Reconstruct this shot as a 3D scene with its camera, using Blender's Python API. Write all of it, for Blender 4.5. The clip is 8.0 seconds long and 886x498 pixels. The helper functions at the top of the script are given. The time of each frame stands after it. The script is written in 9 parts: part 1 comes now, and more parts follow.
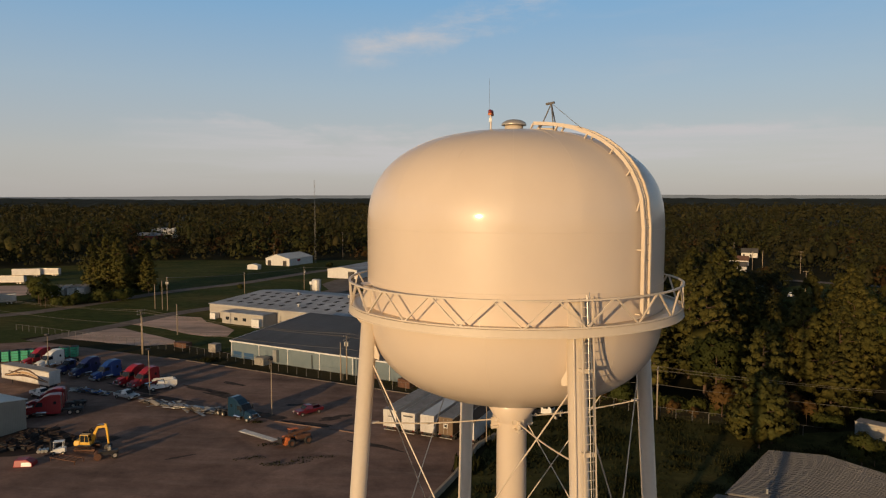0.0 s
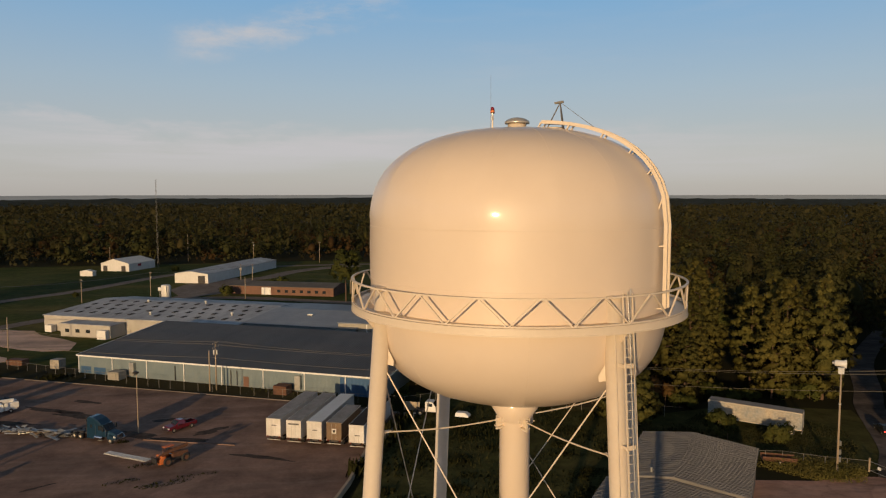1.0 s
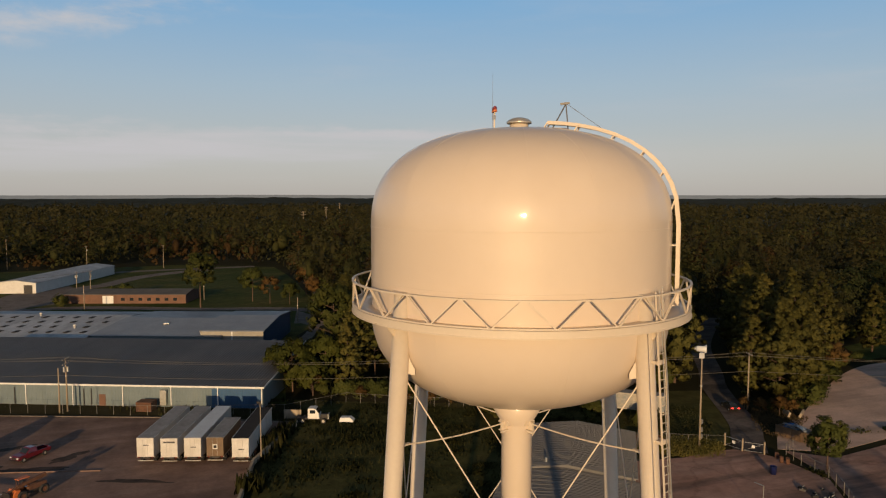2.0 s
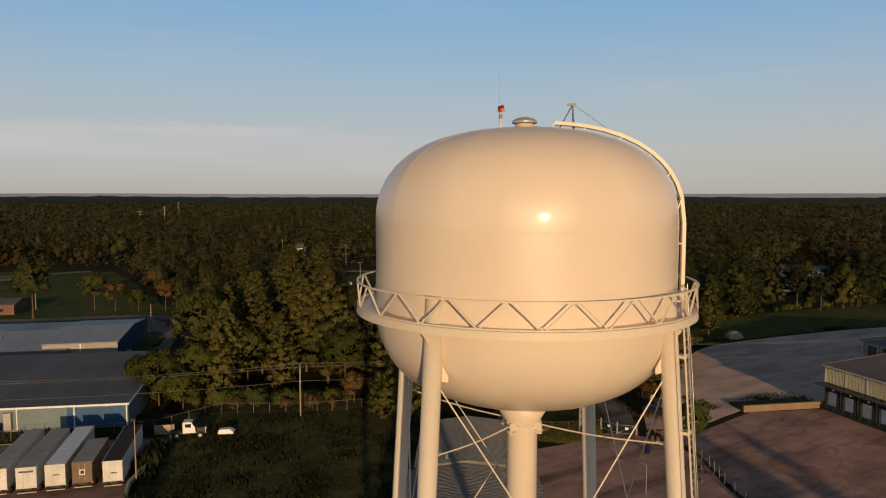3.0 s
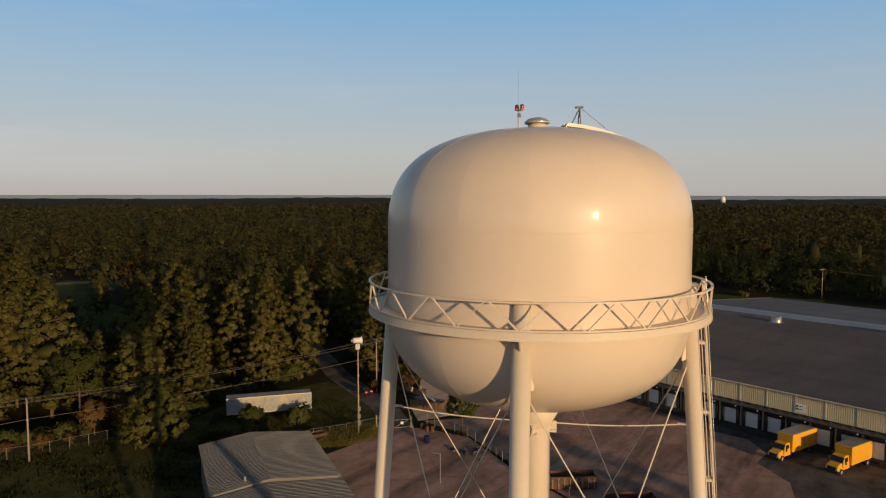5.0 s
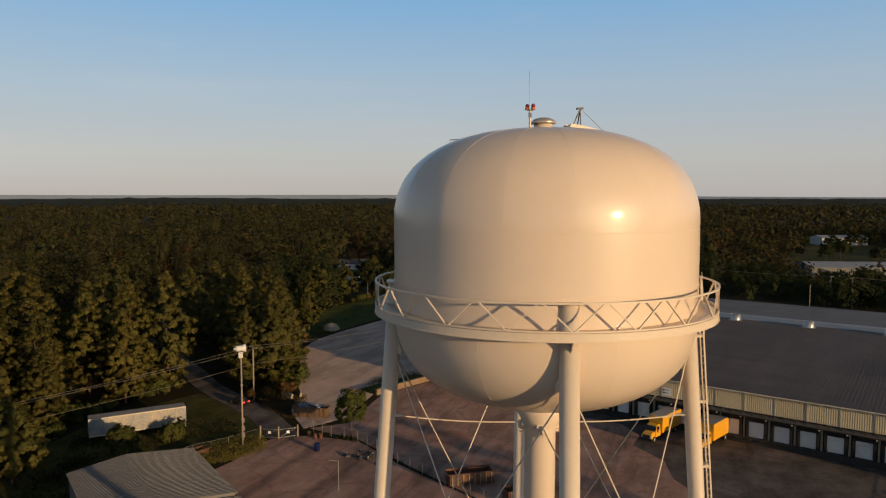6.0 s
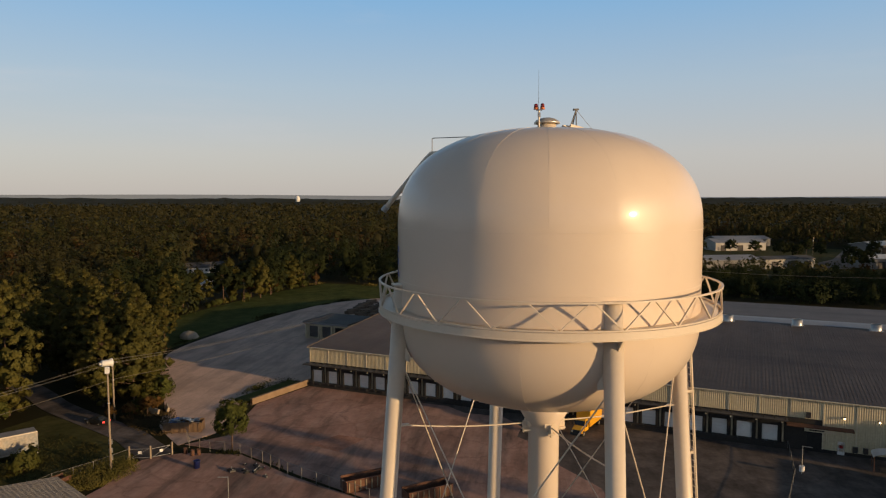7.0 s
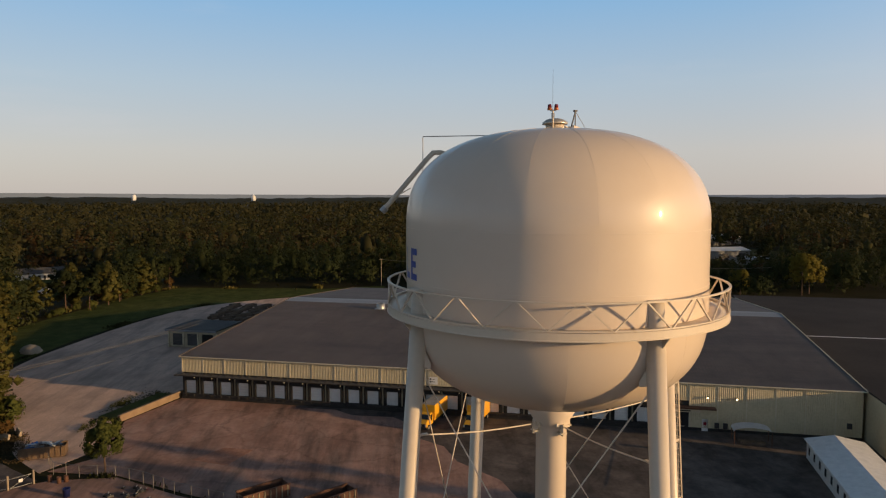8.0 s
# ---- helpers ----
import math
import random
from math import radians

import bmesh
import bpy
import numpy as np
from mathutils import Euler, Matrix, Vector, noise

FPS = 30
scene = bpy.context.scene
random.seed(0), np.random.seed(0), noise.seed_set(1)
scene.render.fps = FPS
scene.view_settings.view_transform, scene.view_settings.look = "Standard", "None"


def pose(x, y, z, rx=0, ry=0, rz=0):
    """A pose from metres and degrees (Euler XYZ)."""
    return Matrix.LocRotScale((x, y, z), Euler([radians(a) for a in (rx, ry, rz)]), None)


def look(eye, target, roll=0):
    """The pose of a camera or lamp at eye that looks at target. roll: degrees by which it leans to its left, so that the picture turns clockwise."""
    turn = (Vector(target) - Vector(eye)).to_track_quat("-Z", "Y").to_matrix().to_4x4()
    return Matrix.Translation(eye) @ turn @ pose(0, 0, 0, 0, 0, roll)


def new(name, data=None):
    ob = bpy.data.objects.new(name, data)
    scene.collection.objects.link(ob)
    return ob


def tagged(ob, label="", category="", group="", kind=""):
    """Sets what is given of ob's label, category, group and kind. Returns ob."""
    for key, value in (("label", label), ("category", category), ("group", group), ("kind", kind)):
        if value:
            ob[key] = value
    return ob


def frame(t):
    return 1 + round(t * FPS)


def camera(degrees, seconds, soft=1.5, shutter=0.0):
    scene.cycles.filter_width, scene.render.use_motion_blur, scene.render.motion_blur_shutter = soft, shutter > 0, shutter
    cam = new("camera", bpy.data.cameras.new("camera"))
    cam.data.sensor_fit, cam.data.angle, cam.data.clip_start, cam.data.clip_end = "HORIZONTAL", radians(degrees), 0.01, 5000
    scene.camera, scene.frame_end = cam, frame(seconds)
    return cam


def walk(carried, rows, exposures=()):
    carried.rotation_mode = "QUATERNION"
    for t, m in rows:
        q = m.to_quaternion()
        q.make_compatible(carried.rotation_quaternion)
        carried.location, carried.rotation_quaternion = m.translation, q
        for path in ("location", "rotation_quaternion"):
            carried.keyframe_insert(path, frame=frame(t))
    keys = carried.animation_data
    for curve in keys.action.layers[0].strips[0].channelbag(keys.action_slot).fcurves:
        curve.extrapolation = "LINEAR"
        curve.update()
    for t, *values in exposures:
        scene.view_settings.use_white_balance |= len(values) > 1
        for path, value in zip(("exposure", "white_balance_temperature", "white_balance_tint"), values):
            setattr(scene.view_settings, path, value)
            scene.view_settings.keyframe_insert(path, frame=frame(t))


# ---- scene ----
# ---------------------------------------------------------------- camera and path
cam = camera(64.95, 8.0, 1.2)
PATH = [
    (0.0, 0.000, -30.077, 40.527, 85.697, 0.000, 5.758),
    (0.5, -3.429, -29.872, 40.478, 85.716, -0.000, -0.628),
    (1.0, -6.742, -29.221, 40.462, 85.698, 0.000, -6.991),
    (1.5, -9.859, -28.141, 40.451, 85.743, -0.000, -13.227),
    (2.0, -12.968, -26.771, 40.474, 85.726, 0.000, -19.673),
    (2.2, -14.207, -26.166, 40.482, 85.724, 0.000, -22.272),
    (3.3, -20.067, -21.722, 40.544, 85.632, 0.000, -35.942),
    (3.5, -21.025, -20.828, 40.526, 85.678, 0.000, -38.392),
    (4.0, -23.333, -18.336, 40.516, 85.671, -0.000, -44.765),
    (4.5, -25.261, -15.574, 40.515, 85.672, 0.000, -51.001),
    (5.8, -28.582, -7.525, 40.513, 85.714, -0.000, -67.201),
    (6.0, -28.932, -6.242, 40.512, 85.712, -0.000, -69.702),
    (6.5, -29.536, -2.950, 40.505, 85.691, -0.000, -75.973),
    (7.0, -29.681, 0.417, 40.514, 85.697, -0.000, -82.399),
    (7.2, -29.671, 1.763, 40.524, 85.687, -0.000, -85.065),
    (7.5, -29.557, 3.733, 40.549, 85.663, -0.000, -88.505),
    (8.0, -28.993, 7.061, 40.587, 85.586, 0.000, -94.646),
]
walk(cam, [(r[0], pose(*r[1:])) for r in PATH], exposures=[(0.0, 0.0, 6500, 10), (4.5, 0.04, 6350, 10), (6.5, 0.16, 6500, 11), (8.0, 0.27, 6650, 12)])

# ---------------------------------------------------------------- sky and sun
SUN_AZ = radians(25.0)          # the light travels 25 degrees clockwise of +y
SUN_EL = radians(8.0)
world = bpy.data.worlds.new("evening_sky")
scene.world = world
world.use_nodes = True
wn, wl = world.node_tree.nodes, world.node_tree.links
sky = wn.new("ShaderNodeTexSky")
sky.sky_type, sky.sun_disc = "NISHITA", False
sky.sun_elevation, sky.sun_rotation = SUN_EL, math.pi + SUN_AZ
sky.air_density, sky.dust_density, sky.ozone_density = 1.0, 0.6, 1.6
# evening haze: paler and warmer towards the horizon, thinning upwards
tc = wn.new("ShaderNodeTexCoord")
sx = wn.new("ShaderNodeSeparateXYZ")
wl.new(tc.outputs["Generated"], sx.inputs[0])
hz = wn.new("ShaderNodeValToRGB")
hz.color_ramp.elements[0].position, hz.color_ramp.elements[0].color = 0.0, (0.448, 0.426, 0.414, 1)
hz.color_ramp.elements[1].position, hz.color_ramp.elements[1].color = 1.0, (0.032, 0.050, 0.080, 1)
for pos_, col_ in ((0.06, (0.470, 0.465, 0.465, 1)), (0.15, (0.370, 0.465, 0.555, 1)), (0.27, (0.200, 0.405, 0.645, 1)), (0.36, (0.085, 0.130, 0.190, 1))):
    hz.color_ramp.elements.new(pos_).color = col_
wl.new(sx.outputs["Z"], hz.inputs["Fac"])
hs_ = wn.new("ShaderNodeVectorMath")
hs_.operation = "SCALE"
hs_.inputs["Scale"].default_value = 8.3
wl.new(hz.outputs["Color"], hs_.inputs[0])
hm = wn.new("ShaderNodeMix")
hm.data_type = "RGBA"
hm.inputs["Factor"].default_value = 0.85
wl.new(sky.outputs["Color"], hm.inputs["A"])
wl.new(hs_.outputs["Vector"], hm.inputs["B"])
# glow low on the sun's side, added out of view to brighten shaded sides
gd_ = wn.new("ShaderNodeVectorMath")
gd_.operation = "DOT_PRODUCT"
gd_.inputs[1].default_value = (-math.sin(SUN_AZ), -math.cos(SUN_AZ), 0.0)
wl.new(tc.outputs["Generated"], gd_.inputs[0])
gp = wn.new("ShaderNodeMapRange")
gp.interpolation_type = "SMOOTHSTEP"
gp.inputs["From Min"].default_value, gp.inputs["From Max"].default_value = 0.0, 1.1
wl.new(gd_.outputs["Value"], gp.inputs["Value"])
ge = wn.new("ShaderNodeMapRange")
ge.interpolation_type = "SMOOTHSTEP"
ge.inputs["From Min"].default_value, ge.inputs["From Max"].default_value = 0.0, 0.5
ge.inputs["To Min"].default_value, ge.inputs["To Max"].default_value = 4.2, 0.0
wl.new(sx.outputs["Z"], ge.inputs["Value"])
gm = wn.new("ShaderNodeMath")
gm.operation = "MULTIPLY"
wl.new(gp.outputs["Result"], gm.inputs[0])
wl.new(ge.outputs["Result"], gm.inputs[1])
gc = wn.new("ShaderNodeVectorMath")
gc.operation = "SCALE"
gc.inputs[0].default_value = (1.0, 0.71, 0.63)
wl.new(gm.outputs[0], gc.inputs["Scale"])
ga = wn.new("ShaderNodeVectorMath")
wl.new(hm.outputs["Result"], ga.inputs[0])
wl.new(gc.outputs["Vector"], ga.inputs[1])
# a low pale cloud bank with a ragged top, and torn wisps of cirrus above it


def sky_node(op, x, y=None, clamp=False):
    q = wn.new("ShaderNodeMath")
    q.operation, q.use_clamp = op, clamp
    for i, v in enumerate((x, y)):
        if v is None:
            continue
        if isinstance(v, (int, float)):
            q.inputs[i].default_value = v
        else:
            wl.new(v, q.inputs[i])
    return q.outputs[0]


def sky_noise(scale, stretch, detail, rough, turn=0.0, shift=0.0):
    mp = wn.new("ShaderNodeMapping")
    mp.inputs["Scale"].default_value, mp.inputs["Rotation"].default_value = stretch, (0, turn, 0)
    mp.inputs["Location"].default_value = (shift, shift * 0.7, 0.1)
    nz = wn.new("ShaderNodeTexNoise")
    nz.inputs["Scale"].default_value, nz.inputs["Detail"].default_value, nz.inputs["Roughness"].default_value = scale, detail, rough
    wl.new(tc.outputs["Generated"], mp.inputs["Vector"])
    wl.new(mp.outputs["Vector"], nz.inputs["Vector"])
    return nz.outputs["Fac"]


def sky_step(v, lo, hi):
    r = wn.new("ShaderNodeMapRange")
    r.interpolation_type = "SMOOTHSTEP"
    r.inputs["From Min"].default_value, r.inputs["From Max"].default_value = lo, hi
    wl.new(v, r.inputs["Value"])
    return r.outputs["Result"]


elev = sx.outputs["Z"]
ragged = sky_node("MULTIPLY", sky_node("SUBTRACT", sky_noise(3.0, (1, 1, 3.5), 8, 0.62, 0.1, 0.37), 0.5), 0.22)
depth_in = sky_node("SUBTRACT", sky_node("ADD", ragged, 0.092), elev)
streaks = sky_step(sky_noise(3.2, (0.8, 0.8, 12), 8, 0.6, 0.03, 2.1), 0.38, 0.62)
bank = sky_node("MULTIPLY", sky_step(depth_in, -0.006, 0.022), sky_step(elev, 0.0, 0.07))
bank = sky_node("MULTIPLY", bank, sky_node("ADD", sky_node("MULTIPLY", streaks, 0.65), 0.35))
bank = sky_node("MULTIPLY", bank, sky_step(sky_noise(1.1, (1, 1, 6), 4, 0.5, 0.0, 0.8), 0.30, 0.56))
dp = wn.new("ShaderNodeVectorMath")
dp.operation = "DOT_PRODUCT"
dp.inputs[1].default_value = (-0.080, 0.970, 0.228)
wl.new(tc.outputs["Generated"], dp.inputs[0])
dn = wn.new("ShaderNodeVectorMath")
dn.operation = "DOT_PRODUCT"
dn.inputs[1].default_value = (0.10, 0.995, 0.0)
wl.new(tc.outputs["Generated"], dn.inputs[0])
bank = sky_node("MULTIPLY", bank, sky_step(dn.outputs["Value"], 0.72, 0.93))
dq = wn.new("ShaderNodeVectorMath")
dq.operation = "DOT_PRODUCT"
dq.inputs[1].default_value = (0.2441, 0.2452, -0.9382)
wl.new(tc.outputs["Generated"], dq.inputs[0])
across = sky_node("ADD", sky_node("ABSOLUTE", sky_node("ADD", dq.outputs["Value"], 0.0)), sky_node("MULTIPLY", sky_node("SUBTRACT", sky_noise(9, (1, 1, 1.5), 8, 0.65, 0, 0.4), 0.5), 0.07))
wisp = sky_node("MULTIPLY", sky_step(sky_node("MULTIPLY", across, -1.0), -0.030, -0.004), sky_step(dp.outputs["Value"], 0.9835, 0.993))
wisp = sky_node("MULTIPLY", wisp, sky_step(sky_noise(8, (0.6, 1, 2.2), 9, 0.65, -0.28, 0.1), 0.36, 0.66))
thin_ = sky_node("MULTIPLY", sky_step(sky_noise(1.6, (0.8, 1, 6), 9, 0.6, 0.15, 1.6), 0.54, 0.80), 0.30)
cover = sky_node("ADD", sky_node("ADD", sky_node("MULTIPLY", bank, 0.85), sky_node("MULTIPLY", wisp, 0.85)), thin_, True)
mx = wn.new("ShaderNodeMix")
mx.data_type = "RGBA"
mx.inputs["B"].default_value = (4.60, 4.45, 4.50, 1)
wl.new(cover, mx.inputs["Factor"])
wl.new(ga.outputs["Vector"], mx.inputs["A"])
wl.new(mx.outputs["Result"], wn["Background"].inputs["Color"])
wn["Background"].inputs["Strength"].default_value = 0.12

sun = new("sun", bpy.data.lights.new("sun", "SUN"))
sun.data.energy, sun.data.angle, sun.data.color = 3.75, radians(0.6), (1.0, 0.685, 0.355)
sun.matrix_basis = look((-math.sin(SUN_AZ) * math.cos(SUN_EL) * 100, -math.cos(SUN_AZ) * math.cos(SUN_EL) * 100, math.sin(SUN_EL) * 100), (0, 0, 0))

# ---------------------------------------------------------------- materials
def mat(name, c1, c2=None, rough=0.7, metal=0.0, scale=1.0, fine=14.0, bump=0.15, dist=0.03, wear=None, coat=0.0, rand=0.0, spec=0.5, grain=0.2):
    """Two colours mixed by a coarse and a fine noise, with relief; rand varies the value from object to object."""
    m = bpy.data.materials.new(name)
    m.use_nodes = True
    n, l = m.node_tree.nodes, m.node_tree.links
    b = n["Principled BSDF"]
    b.inputs["Roughness"].default_value, b.inputs["Metallic"].default_value = rough, metal
    b.inputs["Coat Weight"].default_value = coat
    b.inputs["Coat Roughness"].default_value = 0.09
    b.inputs["Specular IOR Level"].default_value = spec
    c2 = c2 or tuple(x * 0.82 for x in c1)
    t = n.new("ShaderNodeTexCoord")
    a = n.new("ShaderNodeTexNoise")
    a.inputs["Scale"].default_value, a.inputs["Detail"].default_value, a.inputs["Roughness"].default_value = scale, 6.0, 0.62
    f = n.new("ShaderNodeTexNoise")
    f.inputs["Scale"].default_value, f.inputs["Detail"].default_value = fine, 3.0
    l.new(t.outputs["Object"], a.inputs["Vector"])
    l.new(t.outputs["Object"], f.inputs["Vector"])
    r = n.new("ShaderNodeValToRGB")
    r.color_ramp.elements[0].position, r.color_ramp.elements[0].color = 0.34, (*c1, 1)
    r.color_ramp.elements[1].position, r.color_ramp.elements[1].color = 0.68, (*c2, 1)
    if wear:
        e = r.color_ramp.elements.new(0.78)
        e.color = (*wear, 1)
    l.new(a.outputs["Fac"], r.inputs["Fac"])
    g = n.new("ShaderNodeMix")
    g.data_type, g.blend_type = "RGBA", "MULTIPLY"
    g.inputs["Factor"].default_value = 1.0
    mr = n.new("ShaderNodeMapRange")
    mr.inputs["To Min"].default_value, mr.inputs["To Max"].default_value = 1 - grain * 1.1, 1 + grain * 0.9
    l.new(f.outputs["Fac"], mr.inputs["Value"])
    l.new(r.outputs["Color"], g.inputs["A"])
    l.new(mr.outputs["Result"], g.inputs["B"])
    out = g.outputs["Result"]
    if rand:
        oi = n.new("ShaderNodeObjectInfo")
        m2 = n.new("ShaderNodeMapRange")
        m2.inputs["To Min"].default_value, m2.inputs["To Max"].default_value = 1 - rand, 1 + rand
        l.new(oi.outputs["Random"], m2.inputs["Value"])
        g2 = n.new("ShaderNodeMix")
        g2.data_type, g2.blend_type = "RGBA", "MULTIPLY"
        g2.inputs["Factor"].default_value = 1.0
        l.new(out, g2.inputs["A"])
        l.new(m2.outputs["Result"], g2.inputs["B"])
        out = g2.outputs["Result"]
    l.new(out, b.inputs["Base Color"])
    if bump:
        bp = n.new("ShaderNodeBump")
        bp.inputs["Strength"].default_value, bp.inputs["Distance"].default_value = bump, dist
        l.new(f.outputs["Fac"], bp.inputs["Height"])
        l.new(bp.outputs["Normal"], b.inputs["Normal"])
    return m


def ribbed(m, axis, pitch, depth=0.03, strength=0.8):
    """Adds the ribs of profiled sheet metal, running across the given local axis, to a material's relief."""
    n, l = m.node_tree.nodes, m.node_tree.links
    t = n.new("ShaderNodeTexCoord")
    w = n.new("ShaderNodeTexWave")
    w.bands_direction = axis
    w.inputs["Scale"].default_value = 2 * math.pi / pitch / 20.0
    bp = n.new("ShaderNodeBump")
    bp.inputs["Strength"].default_value, bp.inputs["Distance"].default_value = strength, depth
    b = n["Principled BSDF"]
    l.new(t.outputs["Object"], w.inputs["Vector"])
    l.new(w.outputs["Fac"], bp.inputs["Height"])
    for k in list(b.inputs["Normal"].links):
        l.new(k.from_socket, bp.inputs["Normal"])
    l.new(bp.outputs["Normal"], b.inputs["Normal"])
    return m


def leaf_mat(name, c1, c2, c3, rand=0.22):
    """Foliage: value and hue differ from leaf clump to clump and from tree to tree, and light shines through a little."""
    m = bpy.data.materials.new(name)
    m.use_nodes = True
    n, l = m.node_tree.nodes, m.node_tree.links
    b = n["Principled BSDF"]
    b.inputs["Roughness"].default_value = 0.75
    b.inputs["Specular IOR Level"].default_value = 0.08
    t = n.new("ShaderNodeNewGeometry")
    r = n.new("ShaderNodeValToRGB")
    r.color_ramp.elements[0].color, r.color_ramp.elements[1].color = (*c1, 1), (*c3, 1)
    e = r.color_ramp.elements.new(0.5)
    e.color = (*c2, 1)
    a = n.new("ShaderNodeTexNoise")
    a.inputs["Scale"].default_value = 0.075
    p = n.new("ShaderNodeNewGeometry")
    l.new(p.outputs["Position"], a.inputs["Vector"])
    a2 = n.new("ShaderNodeTexNoise")
    a2.inputs["Scale"].default_value, a2.inputs["Detail"].default_value = 0.32, 2.0
    l.new(p.outputs["Position"], a2.inputs["Vector"])
    s = n.new("ShaderNodeMath")
    s.operation = "MULTIPLY_ADD"
    s.inputs[1].default_value, s.inputs[2].default_value = 0.24, -0.34
    l.new(t.outputs["Random Per Island"], s.inputs[0])
    s1 = n.new("ShaderNodeMath")
    s1.operation = "MULTIPLY_ADD"
    s1.inputs[1].default_value = 0.45
    l.new(a2.outputs["Fac"], s1.inputs[0])
    l.new(s.outputs[0], s1.inputs[2])
    s2 = n.new("ShaderNodeMath")
    l.new(s1.outputs[0], s2.inputs[0])
    l.new(a.outputs["Fac"], s2.inputs[1])
    l.new(s2.outputs[0], r.inputs["Fac"])
    oi = n.new("ShaderNodeObjectInfo")
    mr = n.new("ShaderNodeMapRange")
    mr.inputs["To Min"].default_value, mr.inputs["To Max"].default_value = 1 - rand, 1 + rand
    l.new(oi.outputs["Random"], mr.inputs["Value"])
    g = n.new("ShaderNodeMix")
    g.data_type, g.blend_type = "RGBA", "MULTIPLY"
    g.inputs["Factor"].default_value = 1.0
    l.new(r.outputs["Color"], g.inputs["A"])
    l.new(mr.outputs["Result"], g.inputs["B"])
    l.new(g.outputs["Result"], b.inputs["Base Color"])
    tr = n.new("ShaderNodeBsdfTranslucent")
    l.new(g.outputs["Result"], tr.inputs["Color"])
    ms = n.new("ShaderNodeMixShader")
    ms.inputs[0].default_value = 0.26
    l.new(b.outputs[0], ms.inputs[1])
    l.new(tr.outputs[0], ms.inputs[2])
    l.new(ms.outputs[0], n["Material Output"].inputs["Surface"])
    return m


def streaked(m, angle, c, scale=0.05, stretch=9.0, amount=0.55):
    """Adds long worn streaks of another colour, running along one heading, to a ground material."""
    n, l = m.node_tree.nodes, m.node_tree.links
    b = n["Principled BSDF"]
    src = b.inputs["Base Color"].links[0].from_socket
    t = n.new("ShaderNodeTexCoord")
    k = n.new("ShaderNodeMapping")
    k.inputs["Rotation"].default_value = (0, 0, radians(angle))
    k.inputs["Scale"].default_value = (scale, scale * stretch, 1)
    w = n.new("ShaderNodeTexNoise")
    w.inputs["Scale"].default_value, w.inputs["Detail"].default_value, w.inputs["Roughness"].default_value = 1.0, 7.0, 0.65
    r = n.new("ShaderNodeValToRGB")
    r.color_ramp.elements[0].position, r.color_ramp.elements[0].color = 0.47, (0, 0, 0, 1)
    r.color_ramp.elements[1].position, r.color_ramp.elements[1].color = 0.66, (amount, amount, amount, 1)
    g = n.new("ShaderNodeMix")
    g.data_type = "RGBA"
    g.inputs["B"].default_value = (*c, 1)
    l.new(t.outputs["Object"], k.inputs["Vector"])
    l.new(k.outputs["Vector"], w.inputs["Vector"])
    l.new(w.outputs["Fac"], r.inputs["Fac"])
    l.new(r.outputs["Color"], g.inputs["Factor"])
    l.new(src, g.inputs["A"])
    l.new(g.outputs["Result"], b.inputs["Base Color"])
    return m


def worn(m, scale=0.4, depth=0.35, cracks=0.0, cell=0.12, stretch=(1, 1)):
    """Wear between the coarse and the fine scale, and, where asked, dark wandering cracks and patch joints."""
    n, l = m.node_tree.nodes, m.node_tree.links
    b = n["Principled BSDF"]
    src = b.inputs["Base Color"].links[0].from_socket
    t = n.new("ShaderNodeTexCoord")
    k = n.new("ShaderNodeMapping")
    k.inputs["Scale"].default_value = (stretch[0], stretch[1], 1)
    l.new(t.outputs["Object"], k.inputs["Vector"])
    w = n.new("ShaderNodeTexNoise")
    w.inputs["Scale"].default_value, w.inputs["Detail"].default_value, w.inputs["Roughness"].default_value = scale, 9.0, 0.72
    l.new(k.outputs["Vector"], w.inputs["Vector"])
    r = n.new("ShaderNodeMapRange")
    r.inputs["From Min"].default_value, r.inputs["From Max"].default_value = 0.32, 0.68
    r.inputs["To Min"].default_value, r.inputs["To Max"].default_value = 1 - depth, 1 + depth * 0.8
    l.new(w.outputs["Fac"], r.inputs["Value"])
    out = r.outputs["Result"]
    if cracks:
        d = n.new("ShaderNodeVectorMath")
        d.operation = "MULTIPLY_ADD"
        d.inputs[1].default_value = (5.0, 5.0, 0.0)
        l.new(w.outputs["Color"], d.inputs[0])
        l.new(t.outputs["Object"], d.inputs[2])
        v = n.new("ShaderNodeTexVoronoi")
        v.feature = "DISTANCE_TO_EDGE"
        v.inputs["Scale"].default_value = cell
        l.new(d.outputs["Vector"], v.inputs["Vector"])
        e = n.new("ShaderNodeMapRange")
        e.inputs["From Min"].default_value, e.inputs["From Max"].default_value = 0.0, 0.035
        e.inputs["To Min"].default_value, e.inputs["To Max"].default_value = 1 - cracks, 1.0
        l.new(v.outputs["Distance"], e.inputs["Value"])
        mu = n.new("ShaderNodeMath")
        mu.operation = "MULTIPLY"
        l.new(out, mu.inputs[0])
        l.new(e.outputs["Result"], mu.inputs[1])
        out = mu.outputs[0]
    g = n.new("ShaderNodeMix")
    g.data_type, g.blend_type = "RGBA", "MULTIPLY"
    g.inputs["Factor"].default_value = 1.0
    l.new(src, g.inputs["A"])
    l.new(out, g.inputs["B"])
    l.new(g.outputs["Result"], b.inputs["Base Color"])
    return m


def glass_mat(name, c, rough=0.08):
    m = mat(name, c, c, rough=rough, bump=0, coat=0.15, spec=0.35)
    return m


